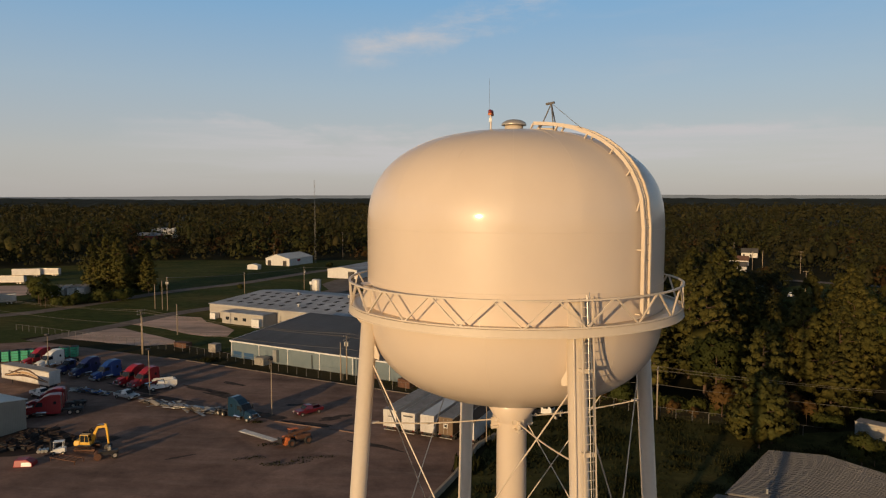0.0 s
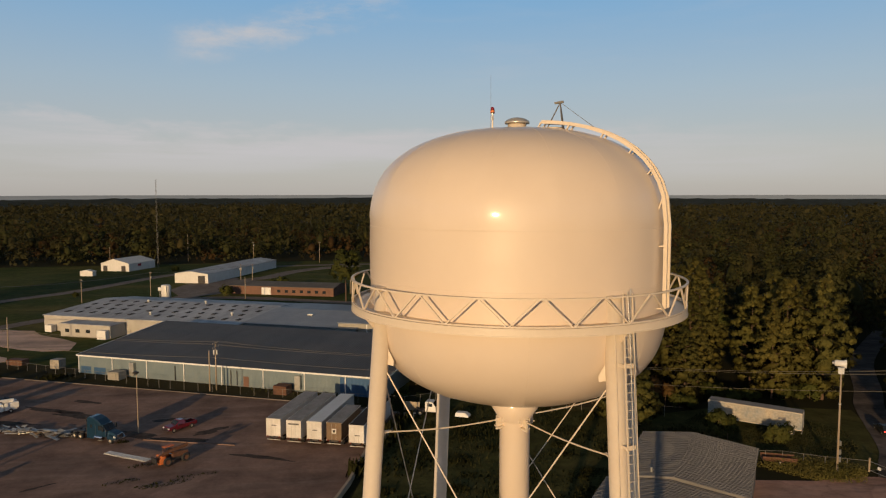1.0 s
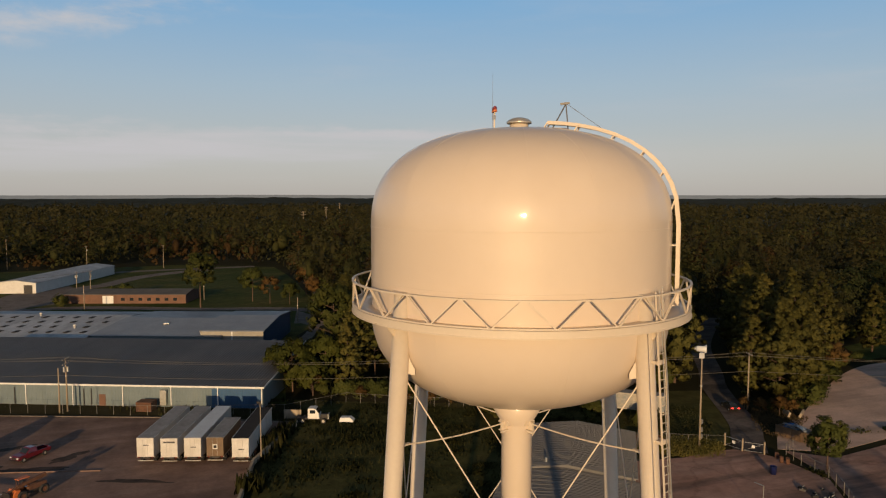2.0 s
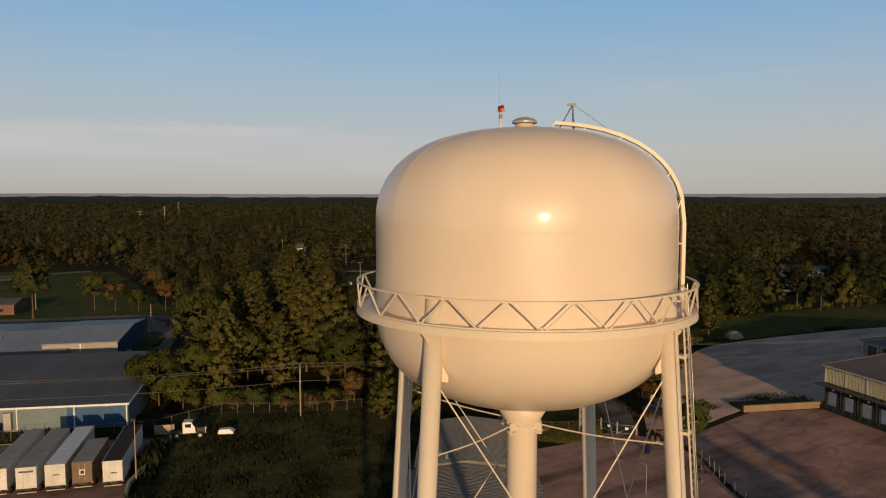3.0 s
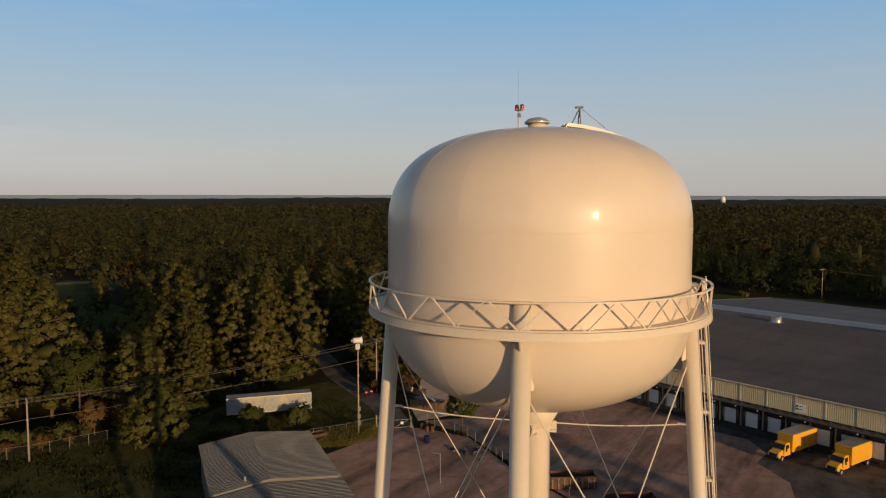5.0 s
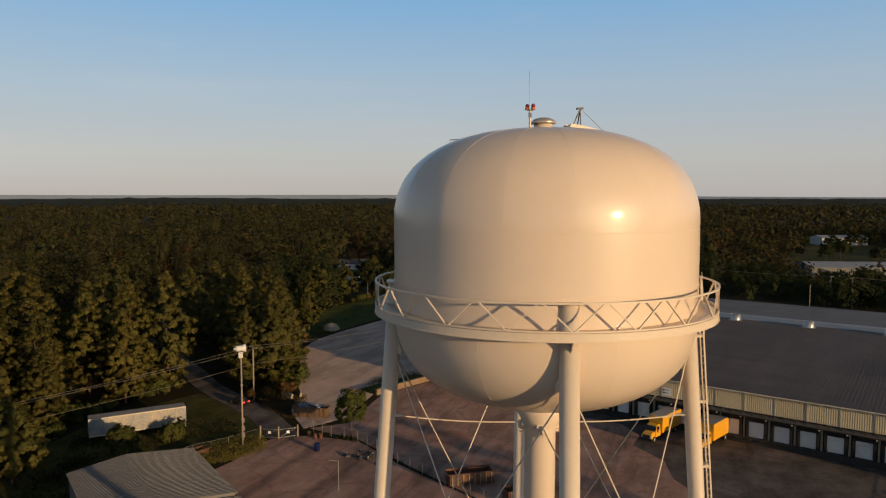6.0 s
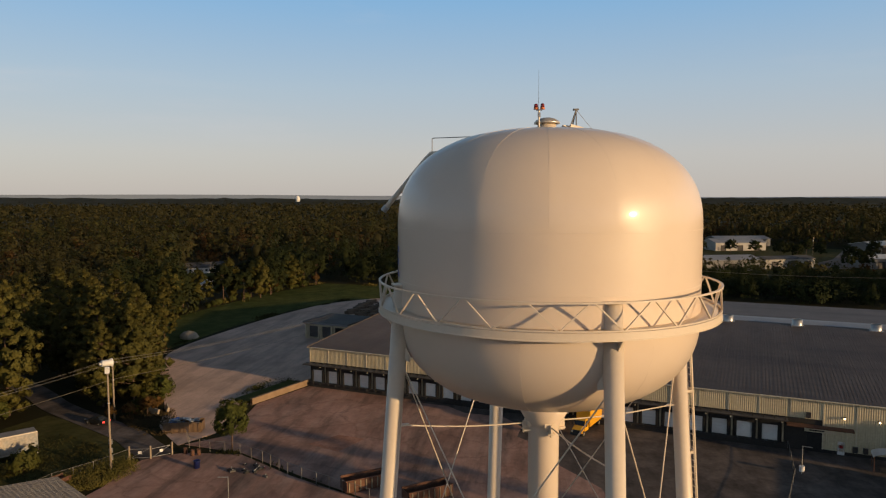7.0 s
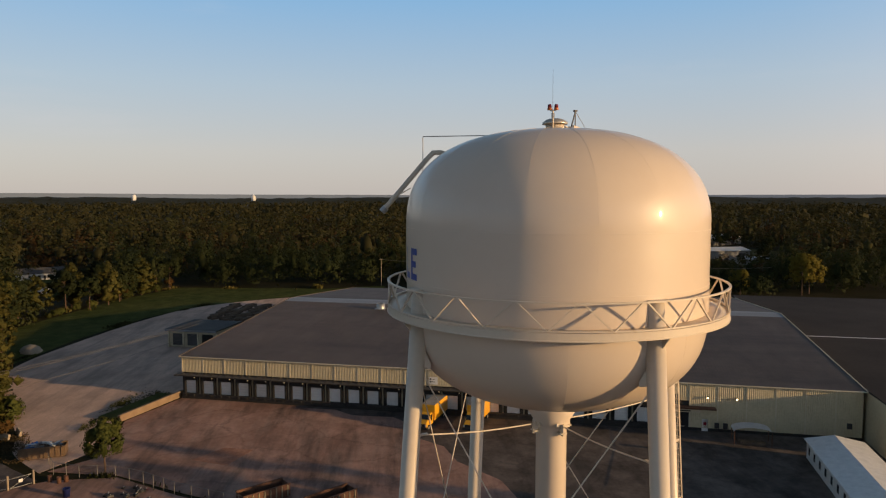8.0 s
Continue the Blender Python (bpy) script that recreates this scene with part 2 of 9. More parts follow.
def mesh_mat(name, c, share):
    """Woven wire: part of the light passes straight through."""
    m = mat(name, c, rough=0.4, metal=0.6, bump=0)
    n, l = m.node_tree.nodes, m.node_tree.links
    tr = n.new("ShaderNodeBsdfTransparent")
    ms = n.new("ShaderNodeMixShader")
    ms.inputs[0].default_value = share
    l.new(tr.outputs[0], ms.inputs[1])
    l.new(n["Principled BSDF"].outputs[0], ms.inputs[2])
    l.new(ms.outputs[0], n["Material Output"].inputs["Surface"])
    return m


M = {}
M["tank"] = mat("cream_tank_paint", (0.690, 0.572, 0.456), (0.668, 0.546, 0.430), rough=0.40, scale=0.22, fine=1.3, bump=0.16, dist=0.03, coat=0.40, grain=0.02, spec=0.35)
M["tank_seam"] = mat("cream_paint_weld", (0.67, 0.56, 0.446), (0.645, 0.535, 0.424), rough=0.45, scale=2, fine=20, bump=0.1, grain=0.05)
M["steel_paint"] = mat("cream_steel_paint", (0.67, 0.570, 0.450), (0.645, 0.540, 0.42), rough=0.42, scale=0.5, fine=6, bump=0.03, grain=0.05)
M["galv"] = mat("galvanised_steel", (0.50, 0.49, 0.46), (0.40, 0.39, 0.37), rough=0.4, metal=0.7, scale=2, fine=25)
M["fence_steel"] = mat("dull_fence_steel", (0.22, 0.205, 0.18), (0.16, 0.15, 0.13), rough=0.6, metal=0.3, scale=2, fine=20)
M["alu"] = mat("spun_aluminium", (0.66, 0.59, 0.49), (0.56, 0.50, 0.42), rough=0.34, metal=0.55, scale=3, fine=20, bump=0.05)
M["blue_letter"] = mat("blue_lettering_paint", (0.02, 0.06, 0.32), (0.03, 0.08, 0.36), rough=0.35, scale=2)
M["davit_steel"] = mat("grey_davit_steel", (0.16, 0.15, 0.14), (0.11, 0.10, 0.095), rough=0.5, metal=0.3, scale=4)
M["red_lamp"] = mat("red_beacon_glass", (0.22, 0.012, 0.010), (0.15, 0.008, 0.008), rough=0.15, coat=0.8, bump=0)
M["black"] = mat("black_rubber", (0.018, 0.018, 0.019), (0.03, 0.029, 0.028), rough=0.85, scale=4)
M["dark_metal"] = mat("dark_chassis_metal", (0.03, 0.03, 0.032), (0.06, 0.05, 0.045), rough=0.6, metal=0.4, scale=3)
M["chrome"] = mat("chrome", (0.7, 0.7, 0.7), (0.6, 0.6, 0.6), rough=0.15, metal=1.0, bump=0)
M["glass"] = glass_mat("dark_vehicle_glass", (0.02, 0.025, 0.03))
M["lamp_glass"] = glass_mat("headlamp_glass", (0.6, 0.6, 0.58))
M["rust"] = mat("rusted_steel", (0.085, 0.038, 0.022), (0.150, 0.066, 0.034), rough=0.85, scale=1.5, fine=20, wear=(0.07, 0.04, 0.03))
M["orange"] = mat("faded_orange_paint", (0.62, 0.17, 0.04), (0.5, 0.12, 0.03), rough=0.5, scale=2)
M["yellow_mach"] = mat("machine_yellow_paint", (0.75, 0.42, 0.03), (0.62, 0.33, 0.03), rough=0.45, scale=2)
M["brown_paint"] = mat("faded_brown_paint", (0.17, 0.105, 0.055), (0.12, 0.075, 0.042), rough=0.6, scale=0.8, fine=6)
M["truck_yellow"] = mat("truck_yellow_paint", (0.80, 0.40, 0.02), (0.75, 0.36, 0.02), rough=0.35, scale=0.8, coat=0.3, bump=0.02)
M["asphalt"] = mat("worn_asphalt", (0.206, 0.127, 0.096), (0.300, 0.192, 0.147), rough=0.95, scale=0.045, fine=2.2, bump=0.3, dist=0.02, wear=(0.080, 0.058, 0.048), spec=0.1)
M["concrete_yard"] = mat("stained_concrete", (0.350, 0.191, 0.137), (0.490, 0.287, 0.214), rough=0.92, scale=0.09, fine=1.1, bump=0.15, wear=(0.120, 0.079, 0.065), spec=0.12)
M["red_concrete"] = worn(mat("reddish_concrete", (0.34, 0.165, 0.110), (0.43, 0.225, 0.150), rough=0.93, scale=0.3, fine=2, spec=0.1), 0.4, 0.3)
M["concrete"] = mat("weathered_concrete", (0.34, 0.27, 0.19), (0.42, 0.34, 0.25), rough=0.95, scale=0.5, fine=6, spec=0.15)
M["old_concrete"] = mat("brown_stained_concrete", (0.20, 0.135, 0.085), (0.27, 0.19, 0.125), rough=0.95, scale=0.4, fine=5, spec=0.15, wear=(0.12, 0.085, 0.06))
M["gravel"] = mat("pale_gravel", (0.60, 0.405, 0.305), (0.70, 0.485, 0.375), rough=0.97, scale=0.06, fine=2.5, bump=0.4, wear=(0.17, 0.14, 0.11), spec=0.1)
M["dark_asphalt"] = mat("dark_patched_asphalt", (0.105, 0.084, 0.070), (0.165, 0.130, 0.108), rough=0.93, scale=0.12, fine=1.6, bump=0.2, wear=(0.065, 0.053, 0.046), spec=0.15)
M["road"] = mat("road_asphalt", (0.17, 0.135, 0.11), (0.22, 0.18, 0.15), rough=0.95, scale=0.1, fine=2.5, spec=0.1)
M["grass"] = mat("mown_grass", (0.040, 0.057, 0.014), (0.075, 0.080, 0.021), rough=0.97, scale=0.03, fine=1.8, bump=0.5, dist=0.1, wear=(0.165, 0.120, 0.040), spec=0.05)
M["rough_grass"] = worn(mat("rough_grass", (0.052, 0.054, 0.016), (0.092, 0.078, 0.027), rough=0.98, scale=0.09, fine=1.4, bump=0.6, dist=0.15, wear=(0.098, 0.074, 0.032), spec=0.05), 0.3, 0.4)
M["meadow_grass"] = worn(mat("meadow_grass", (0.053, 0.070, 0.018), (0.084, 0.090, 0.025), rough=0.98, scale=0.05, fine=1.2, bump=0.6, dist=0.2, wear=(0.156, 0.127, 0.048), spec=0.05), 0.2, 0.4)
M["soil"] = mat("weedy_forest_soil", (0.022, 0.021, 0.009), (0.038, 0.032, 0.014), rough=0.98, scale=0.05, fine=1.5, bump=0.5, dist=0.1, spec=0.05)
M["weed"] = leaf_mat("tall_weeds", (0.026, 0.029, 0.009), (0.043, 0.043, 0.013), (0.072, 0.060, 0.021), 0.2)
M["oil"] = mat("oil_soaked_asphalt", (0.034, 0.026, 0.022), (0.095, 0.068, 0.055), rough=0.9, scale=0.5, fine=3, spec=0.15)
M["pine"] = leaf_mat("pine_needles", (0.043, 0.045, 0.013), (0.094, 0.085, 0.022), (0.166, 0.130, 0.032), 0.24)
M["young_pine"] = leaf_mat("young_pine_needles", (0.038, 0.042, 0.011), (0.083, 0.078, 0.020), (0.162, 0.126, 0.031), 0.15)
M["light_oak"] = leaf_mat("sunlit_broad_leaves", (0.022, 0.030, 0.006), (0.058, 0.063, 0.012), (0.104, 0.096, 0.019), 0.15)
M["brush"] = leaf_mat("brown_brush", (0.034, 0.028, 0.014), (0.070, 0.050, 0.024), (0.120, 0.078, 0.036), 0.2)
# shade over whole stands of trees is put into this darker leaf colour
M["shaded_leaf"] = leaf_mat("shaded_tree_leaves", (0.014, 0.019, 0.007), (0.024, 0.030, 0.010), (0.048, 0.048, 0.015), 0.22)
M["dry_weed"] = leaf_mat("dry_meadow_weeds", (0.048, 0.050, 0.012), (0.115, 0.098, 0.026), (0.210, 0.155, 0.052), 0.1)
M["yellow_leaf"] = leaf_mat("yellowing_leaves", (0.060, 0.058, 0.010), (0.135, 0.110, 0.018), (0.210, 0.155, 0.026), 0.1)
M["oak"] = leaf_mat("broad_leaves", (0.026, 0.034, 0.009), (0.060, 0.066, 0.016), (0.118, 0.105, 0.026), 0.28)
M["autumn"] = leaf_mat("turning_leaves", (0.064, 0.038, 0.013), (0.098, 0.053, 0.017), (0.120, 0.075, 0.026), 0.2)
M["canopy"] = leaf_mat("mixed_forest_leaves", (0.018, 0.019, 0.007), (0.039, 0.036, 0.014), (0.084, 0.064, 0.022), 0.1)
M["canopy_broad"] = leaf_mat("broad_forest_leaves", (0.019, 0.024, 0.009), (0.044, 0.044, 0.014), (0.090, 0.074, 0.022), 0.1)
M["canopy_brown"] = leaf_mat("turning_forest_leaves", (0.037, 0.022, 0.009), (0.060, 0.035, 0.013), (0.090, 0.053, 0.018), 0.1)
M["bark"] = mat("tree_bark", (0.13, 0.075, 0.045), (0.085, 0.055, 0.038), rough=0.95, scale=1.5, fine=12, bump=0.6)
M["pole_wood"] = mat("weathered_pole_wood", (0.34, 0.27, 0.19), (0.26, 0.2, 0.14), rough=0.9, scale=0.8, fine=14)
M["white_metal"] = mat("white_sheet_metal", (0.64, 0.62, 0.58), (0.57, 0.54, 0.50), rough=0.5, scale=0.6, fine=6, bump=0.05)
M["trailer_white"] = mat("trailer_white_panel", (0.64, 0.61, 0.57), (0.54, 0.50, 0.45), rough=0.5, scale=0.5, fine=5, bump=0.05, rand=0.08)
M["trailer_roof"] = mat("dusty_trailer_roof", (0.22, 0.20, 0.18), (0.32, 0.295, 0.27), rough=0.8, scale=0.6, fine=6, rand=0.25, spec=0.2)
M["blue_wall"] = ribbed(mat("faded_blue_sheet", (0.125, 0.165, 0.182), (0.16, 0.20, 0.212), rough=0.6, scale=0.3, fine=4, bump=0.05), "X", 0.3)
M["blue_deep"] = ribbed(mat("strong_blue_sheet", (0.021, 0.075, 0.167), (0.027, 0.087, 0.186), rough=0.55, scale=0.3, fine=4, bump=0.05), "X", 0.3)
M["white_trim"] = mat("white_trim_paint", (0.78, 0.76, 0.72), rough=0.5, scale=1)
M["dark_roof"] = ribbed(mat("dark_metal_roof", (0.066, 0.062, 0.060), (0.095, 0.089, 0.085), rough=0.6, scale=0.06, fine=1.5, bump=0.05, spec=0.25), "X", 0.6, 0.04)
M["skylight_roof"] = ribbed(mat("pale_metal_roof", (0.44, 0.445, 0.455), (0.31, 0.305, 0.305), rough=0.6, scale=0.10, fine=2, wear=(0.09, 0.082, 0.078), spec=0.25), "X", 0.6, 0.04)
M["skylight"] = mat("dirty_skylight_panel", (0.030, 0.028, 0.028), (0.05, 0.047, 0.045), rough=0.8, scale=1, spec=0.1)
M["wh_roof"] = ribbed(mat("brown_grey_metal_roof", (0.108, 0.084, 0.069), (0.149, 0.114, 0.095), rough=0.62, scale=0.05, fine=1.2, bump=0.05, spec=0.2), "X", 0.45, 0.012, 0.5)
M["wh_ridge"] = mat("pale_ridge_sheet", (0.205, 0.21, 0.222), (0.27, 0.272, 0.275), rough=0.5, scale=0.2, fine=3, spec=0.3)
M["wh_wall"] = ribbed(mat("cream_sheet_wall", (0.52, 0.44, 0.28), (0.46, 0.39, 0.25), rough=0.55, scale=0.25, fine=3, bump=0.05, rand=0.06), "X", 0.32, 0.05, 1.0)
M["wh_trim"] = mat("cream_trim_paint", (0.60, 0.52, 0.36), rough=0.5, scale=0.6)
# one near-black tone for the dock wall, its ledge and the canopy timbers
M["wh_base"] = mat("dark_dock_wall", (0.034, 0.029, 0.024), (0.018, 0.016, 0.014), rough=0.9, scale=0.25, fine=3)
M["dock_door"] = ribbed(mat("white_dock_door", (0.70, 0.69, 0.66), (0.62, 0.60, 0.56), rough=0.5, scale=0.6, rand=0.1), "Z", 0.55, 0.03)
M["dock_post"] = mat("grimy_dock_post_paint", (0.30, 0.25, 0.16), (0.20, 0.165, 0.11), rough=0.7, scale=0.8, fine=5)
M["seal"] = mat("black_dock_seal", (0.010, 0.010, 0.010), (0.018, 0.017, 0.016), rough=0.9, scale=2)
M["flat_roof"] = mat("dark_membrane_roof", (0.040, 0.034, 0.030), (0.060, 0.050, 0.044), rough=0.9, scale=0.05, fine=1.5, spec=0.1)
M["brick"] = mat("brown_brick", (0.14, 0.075, 0.052), (0.19, 0.10, 0.066), rough=0.9, scale=0.4, fine=8)
M["red_brick"] = mat("red_brick", (0.30, 0.075, 0.05), (0.24, 0.065, 0.045), rough=0.9, scale=0.4, fine=8)
M["grey_roof"] = mat("grey_shingle_roof", (0.085, 0.080, 0.076), (0.12, 0.112, 0.105), rough=0.85, scale=0.2, fine=3, spec=0.15)
M["red_paint"] = mat("red_truck_paint", (0.30, 0.008, 0.013), (0.25, 0.007, 0.011), rough=0.4, coat=0.22, scale=1, bump=0.02, rand=0.12)
M["rust_dark"] = mat("dark_oily_rust", (0.050, 0.026, 0.017), (0.025, 0.018, 0.014), rough=0.8, scale=1.5, fine=6)
# oil and the shadow round the scrap, both put into one near-black colour
M["oily_shaded_dirt"] = worn(mat("oily_shaded_dirt", (0.030, 0.022, 0.018), (0.051, 0.035, 0.028), rough=0.9, scale=0.4, fine=3, bump=0.4, dist=0.04, wear=(0.018, 0.015, 0.014), spec=0.15), 0.5, 0.45)
M["lit_red_lamp"] = mat("lit_red_lamp", (0.5, 0.02, 0.02), rough=0.3, bump=0)
M["lit_red_lamp"].node_tree.nodes["Principled BSDF"].inputs["Emission Color"].default_value = (1.0, 0.06, 0.04, 1)
M["lit_red_lamp"].node_tree.nodes["Principled BSDF"].inputs["Emission Strength"].default_value = 1.6
M["maroon"] = mat("maroon_car_paint", (0.13, 0.008, 0.014), rough=0.3, coat=0.5, scale=1, bump=0.02)
M["graphite_paint"] = mat("black_car_paint", (0.02, 0.02, 0.022), rough=0.3, coat=0.5, scale=1, bump=0.02)
M["navy"] = mat("navy_truck_paint", (0.009, 0.016, 0.085), (0.011, 0.018, 0.095), rough=0.4, coat=0.22, scale=1, bump=0.02)
M["blue_truck"] = mat("blue_truck_paint", (0.007, 0.042, 0.21), rough=0.4, coat=0.22, scale=1, bump=0.02)
M["teal_truck"] = mat("dark_teal_truck_paint", (0.006, 0.032, 0.065), rough=0.3, coat=0.5, scale=1, bump=0.02)
M["white_truck"] = mat("white_truck_paint", (0.76, 0.74, 0.70), (0.70, 0.67, 0.62), rough=0.35, coat=0.4, scale=1, bump=0.02)
M["silver"] = mat("silver_truck_paint", (0.50, 0.50, 0.50), rough=0.3, metal=0.3, coat=0.4, scale=1, bump=0.02)
M["graphite"] = mat("brown_swoosh_print", (0.10, 0.055, 0.03), (0.05, 0.03, 0.02), rough=0.5, scale=0.5)
M["tan_print"] = mat("tan_swoosh_print", (0.50, 0.33, 0.17), rough=0.5, scale=0.5)
M["green_wrap"] = mat("green_pallet_wrap", (0.05, 0.36, 0.20), (0.07, 0.45, 0.27), rough=0.6, scale=1.2)
M["blue_tarp"] = mat("blue_plastic", (0.02, 0.09, 0.35), (0.05, 0.2, 0.5), rough=0.5, scale=2)
M["junk"] = mat("pale_scrap_sheet", (0.42, 0.36, 0.29), (0.2, 0.18, 0.16), rough=0.7, scale=0.9, fine=4, wear=(0.6, 0.58, 0.55))
M["timber"] = mat("stacked_timber", (0.17, 0.115, 0.07), (0.075, 0.052, 0.036), rough=0.9, scale=1)
M["mural_white"] = mat("peeling_pale_trailer_side", (0.42, 0.35, 0.26), (0.19, 0.225, 0.25), rough=0.7, scale=0.32, fine=3, wear=(0.12, 0.14, 0.16), grain=0.45)
M["wire"] = mat("utility_wire", (0.22, 0.19, 0.14), rough=0.5, metal=0.3, bump=0)
M["chain"] = mesh_mat("chain_link", (0.20, 0.19, 0.17), 0.035)
M["hill"] = mat("far_hill_haze", (0.060, 0.075, 0.080), (0.075, 0.088, 0.092), rough=1.0, scale=0.004, fine=0.03, bump=0)
M["factory_wall"] = ribbed(mat("weathered_white_sheet", (0.44, 0.41, 0.36), (0.36, 0.33, 0.29), rough=0.65, scale=0.25, fine=4, bump=0.05), "X", 0.3)
# shade on the works halls' walls is put into this grey
M["shaded_grey_wall"] = ribbed(mat("shaded_grey_sheet", (0.20, 0.19, 0.175), (0.155, 0.15, 0.14), rough=0.7, scale=0.2, fine=3, bump=0.05), "X", 0.3)
M["tan_wall"] = ribbed(mat("tan_sheet_wall", (0.33, 0.30, 0.25), rough=0.6, scale=0.3), "X", 0.3)
streaked(M["asphalt"], 62, (0.070, 0.052, 0.043), 0.035, 4.0, 0.42)
streaked(M["concrete_yard"], 12, (0.085, 0.064, 0.053), 0.03, 6.0, 0.85)
streaked(M["concrete_yard"], 28, (0.48, 0.33, 0.26), 0.06, 4.0, 0.40)
streaked(M["concrete_yard"], -35, (0.15, 0.10, 0.08), 0.09, 3.0, 0.40)
streaked(M["asphalt"], 20, (0.33, 0.235, 0.19), 0.05, 8.0, 0.35)
streaked(M["gravel"], 62, (0.22, 0.175, 0.14), 0.025, 3.0, 0.6)
streaked(M["dark_asphalt"], 15, (0.050, 0.042, 0.037), 0.04, 5.0, 0.7)
streaked(M["gravel"], -20, (0.27, 0.21, 0.17), 0.03, 8.0, 0.6)
streaked(M["grass"], 60, (0.150, 0.112, 0.036), 0.022, 2.5, 0.6)
streaked(M["wh_roof"], 74, (0.055, 0.045, 0.040), 0.03, 4.0, 0.6)
worn(M["asphalt"], 0.13, 0.36, 0.12, 0.05)
worn(M["concrete_yard"], 0.20, 0.22, 0.20, 0.10)
worn(M["dark_asphalt"], 0.22, 0.45, 0.18, 0.08)
worn(M["gravel"], 0.20, 0.14)
worn(M["road"], 0.3, 0.25, 0.3, 0.2)
worn(M["grass"], 0.35, 0.40)
worn(M["wh_roof"], 0.22, 0.22, 0.0, 0.1, (1, 0.25))
worn(M["dark_roof"], 0.22, 0.20, 0.0, 0.1, (1, 0.25))
worn(M["skylight_roof"], 0.5, 0.30, 0.0, 0.1, (1, 0.3))
M["lit_lamp"] = bpy.data.materials.new("lit_wall_lamp")
M["lit_lamp"].use_nodes = True
M["lit_lamp"].node_tree.nodes["Principled BSDF"].inputs["Emission Color"].default_value = (1.0, 0.72, 0.32, 1)
M["lit_lamp"].node_tree.nodes["Principled BSDF"].inputs["Emission Strength"].default_value = 3.0
# distance haze on the hills is put into their colour and this glow
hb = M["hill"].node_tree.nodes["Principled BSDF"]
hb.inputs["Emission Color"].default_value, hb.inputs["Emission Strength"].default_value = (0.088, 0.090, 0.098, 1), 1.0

# ---------------------------------------------------------------- small builders
def thing(name, label, category, m=None, group="", kind=""):
    ob = new(name)
    ob.empty_display_size = 0.5
    if m is not None:
        ob.matrix_basis = m
    return tagged(ob, label, category, group, kind)


def part(name, bm, material, parent, label="", smooth=False, m=None):
    me = bpy.data.meshes.new(name)
    bm.to_mesh(me)
    bm.free()
    me.materials.append(material)
    if smooth:
        me.shade_smooth()
    ob = new(name, me)
    ob.parent = parent
    if m is not None:
        ob.matrix_basis = m
    return tagged(ob, label) if label else ob


def shared(name, me, parent, m):
    ob = new(name, me)
    ob.parent = parent
    ob.matrix_basis = m
    return ob


def box(x0, y0, z0, x1, y1, z1, bevel=0.0, bm=None, m=None):
    b = bmesh.new()
    bmesh.ops.create_cube(b, size=1, matrix=Matrix.Translation(((x0 + x1) / 2, (y0 + y1) / 2, (z0 + z1) / 2)) @ Matrix.Diagonal((x1 - x0, y1 - y0, z1 - z0, 1)))
    if bevel:
        bmesh.ops.bevel(b, geom=b.edges[:], offset=bevel, segments=2, affect="EDGES", profile=0.7)
    if m is not None:
        bmesh.ops.transform(b, matrix=m, verts=b.verts)
    return join(bm, b)


def join(bm, b):
    """Adds b to bm (or gives back b alone)."""
    if bm is None:
        return b
    me = bpy.data.meshes.new("tmp")
    b.to_mesh(me)
    b.free()
    bm.from_mesh(me)
    bpy.data.meshes.remove(me)
    return bm


def rod(p, q, r0, r1=None, n=10, bm=None):
    """A round bar from p to q."""
    p, q = Vector(p), Vector(q)
    d = q - p
    b = bmesh.new()
    rot = d.to_track_quat("Z", "Y").to_matrix().to_4x4()
    bmesh.ops.create_cone(b, cap_ends=True, segments=n, radius1=r0, radius2=r0 if r1 is None else r1, depth=d.length, matrix=Matrix.Translation((p + q) / 2) @ rot)
    return join(bm, b)


def bar(p, q, w, h, bm=None):
    """A flat bar from p to q, w across and h deep."""
    p, q = Vector(p), Vector(q)
    d = q - p
    b = bmesh.new()
    rot = d.to_track_quat("Z", "Y").to_matrix().to_4x4()
    bmesh.ops.create_cube(b, size=1, matrix=Matrix.Translation((p + q) / 2) @ rot @ Matrix.Diagonal((w, h, d.length, 1)))
    return join(bm, b)


def tube(pts, r, n=6, bm=None):
    """A bent round bar through the points."""
    b = bm or bmesh.new()
    pts = [Vector(p) for p in pts]
    rings = []
    for i, p in enumerate(pts):
        d = (pts[min(i + 1, len(pts) - 1)] - pts[max(i - 1, 0)]).normalized()
        s = d.orthogonal().normalized() if abs(d.z) > 0.99 else d.cross(Vector((0, 0, 1))).normalized()
        t = d.cross(s)
        rings.append([b.verts.new(p + r * (math.cos(2 * math.pi * k / n) * s + math.sin(2 * math.pi * k / n) * t)) for k in range(n)])
    for a, c in zip(rings, rings[1:]):
        for k in range(n):
            b.faces.new((a[k], a[(k + 1) % n], c[(k + 1) % n], c[k]))
    b.faces.new(rings[0][::-1])
    b.faces.new(rings[-1])
    return b


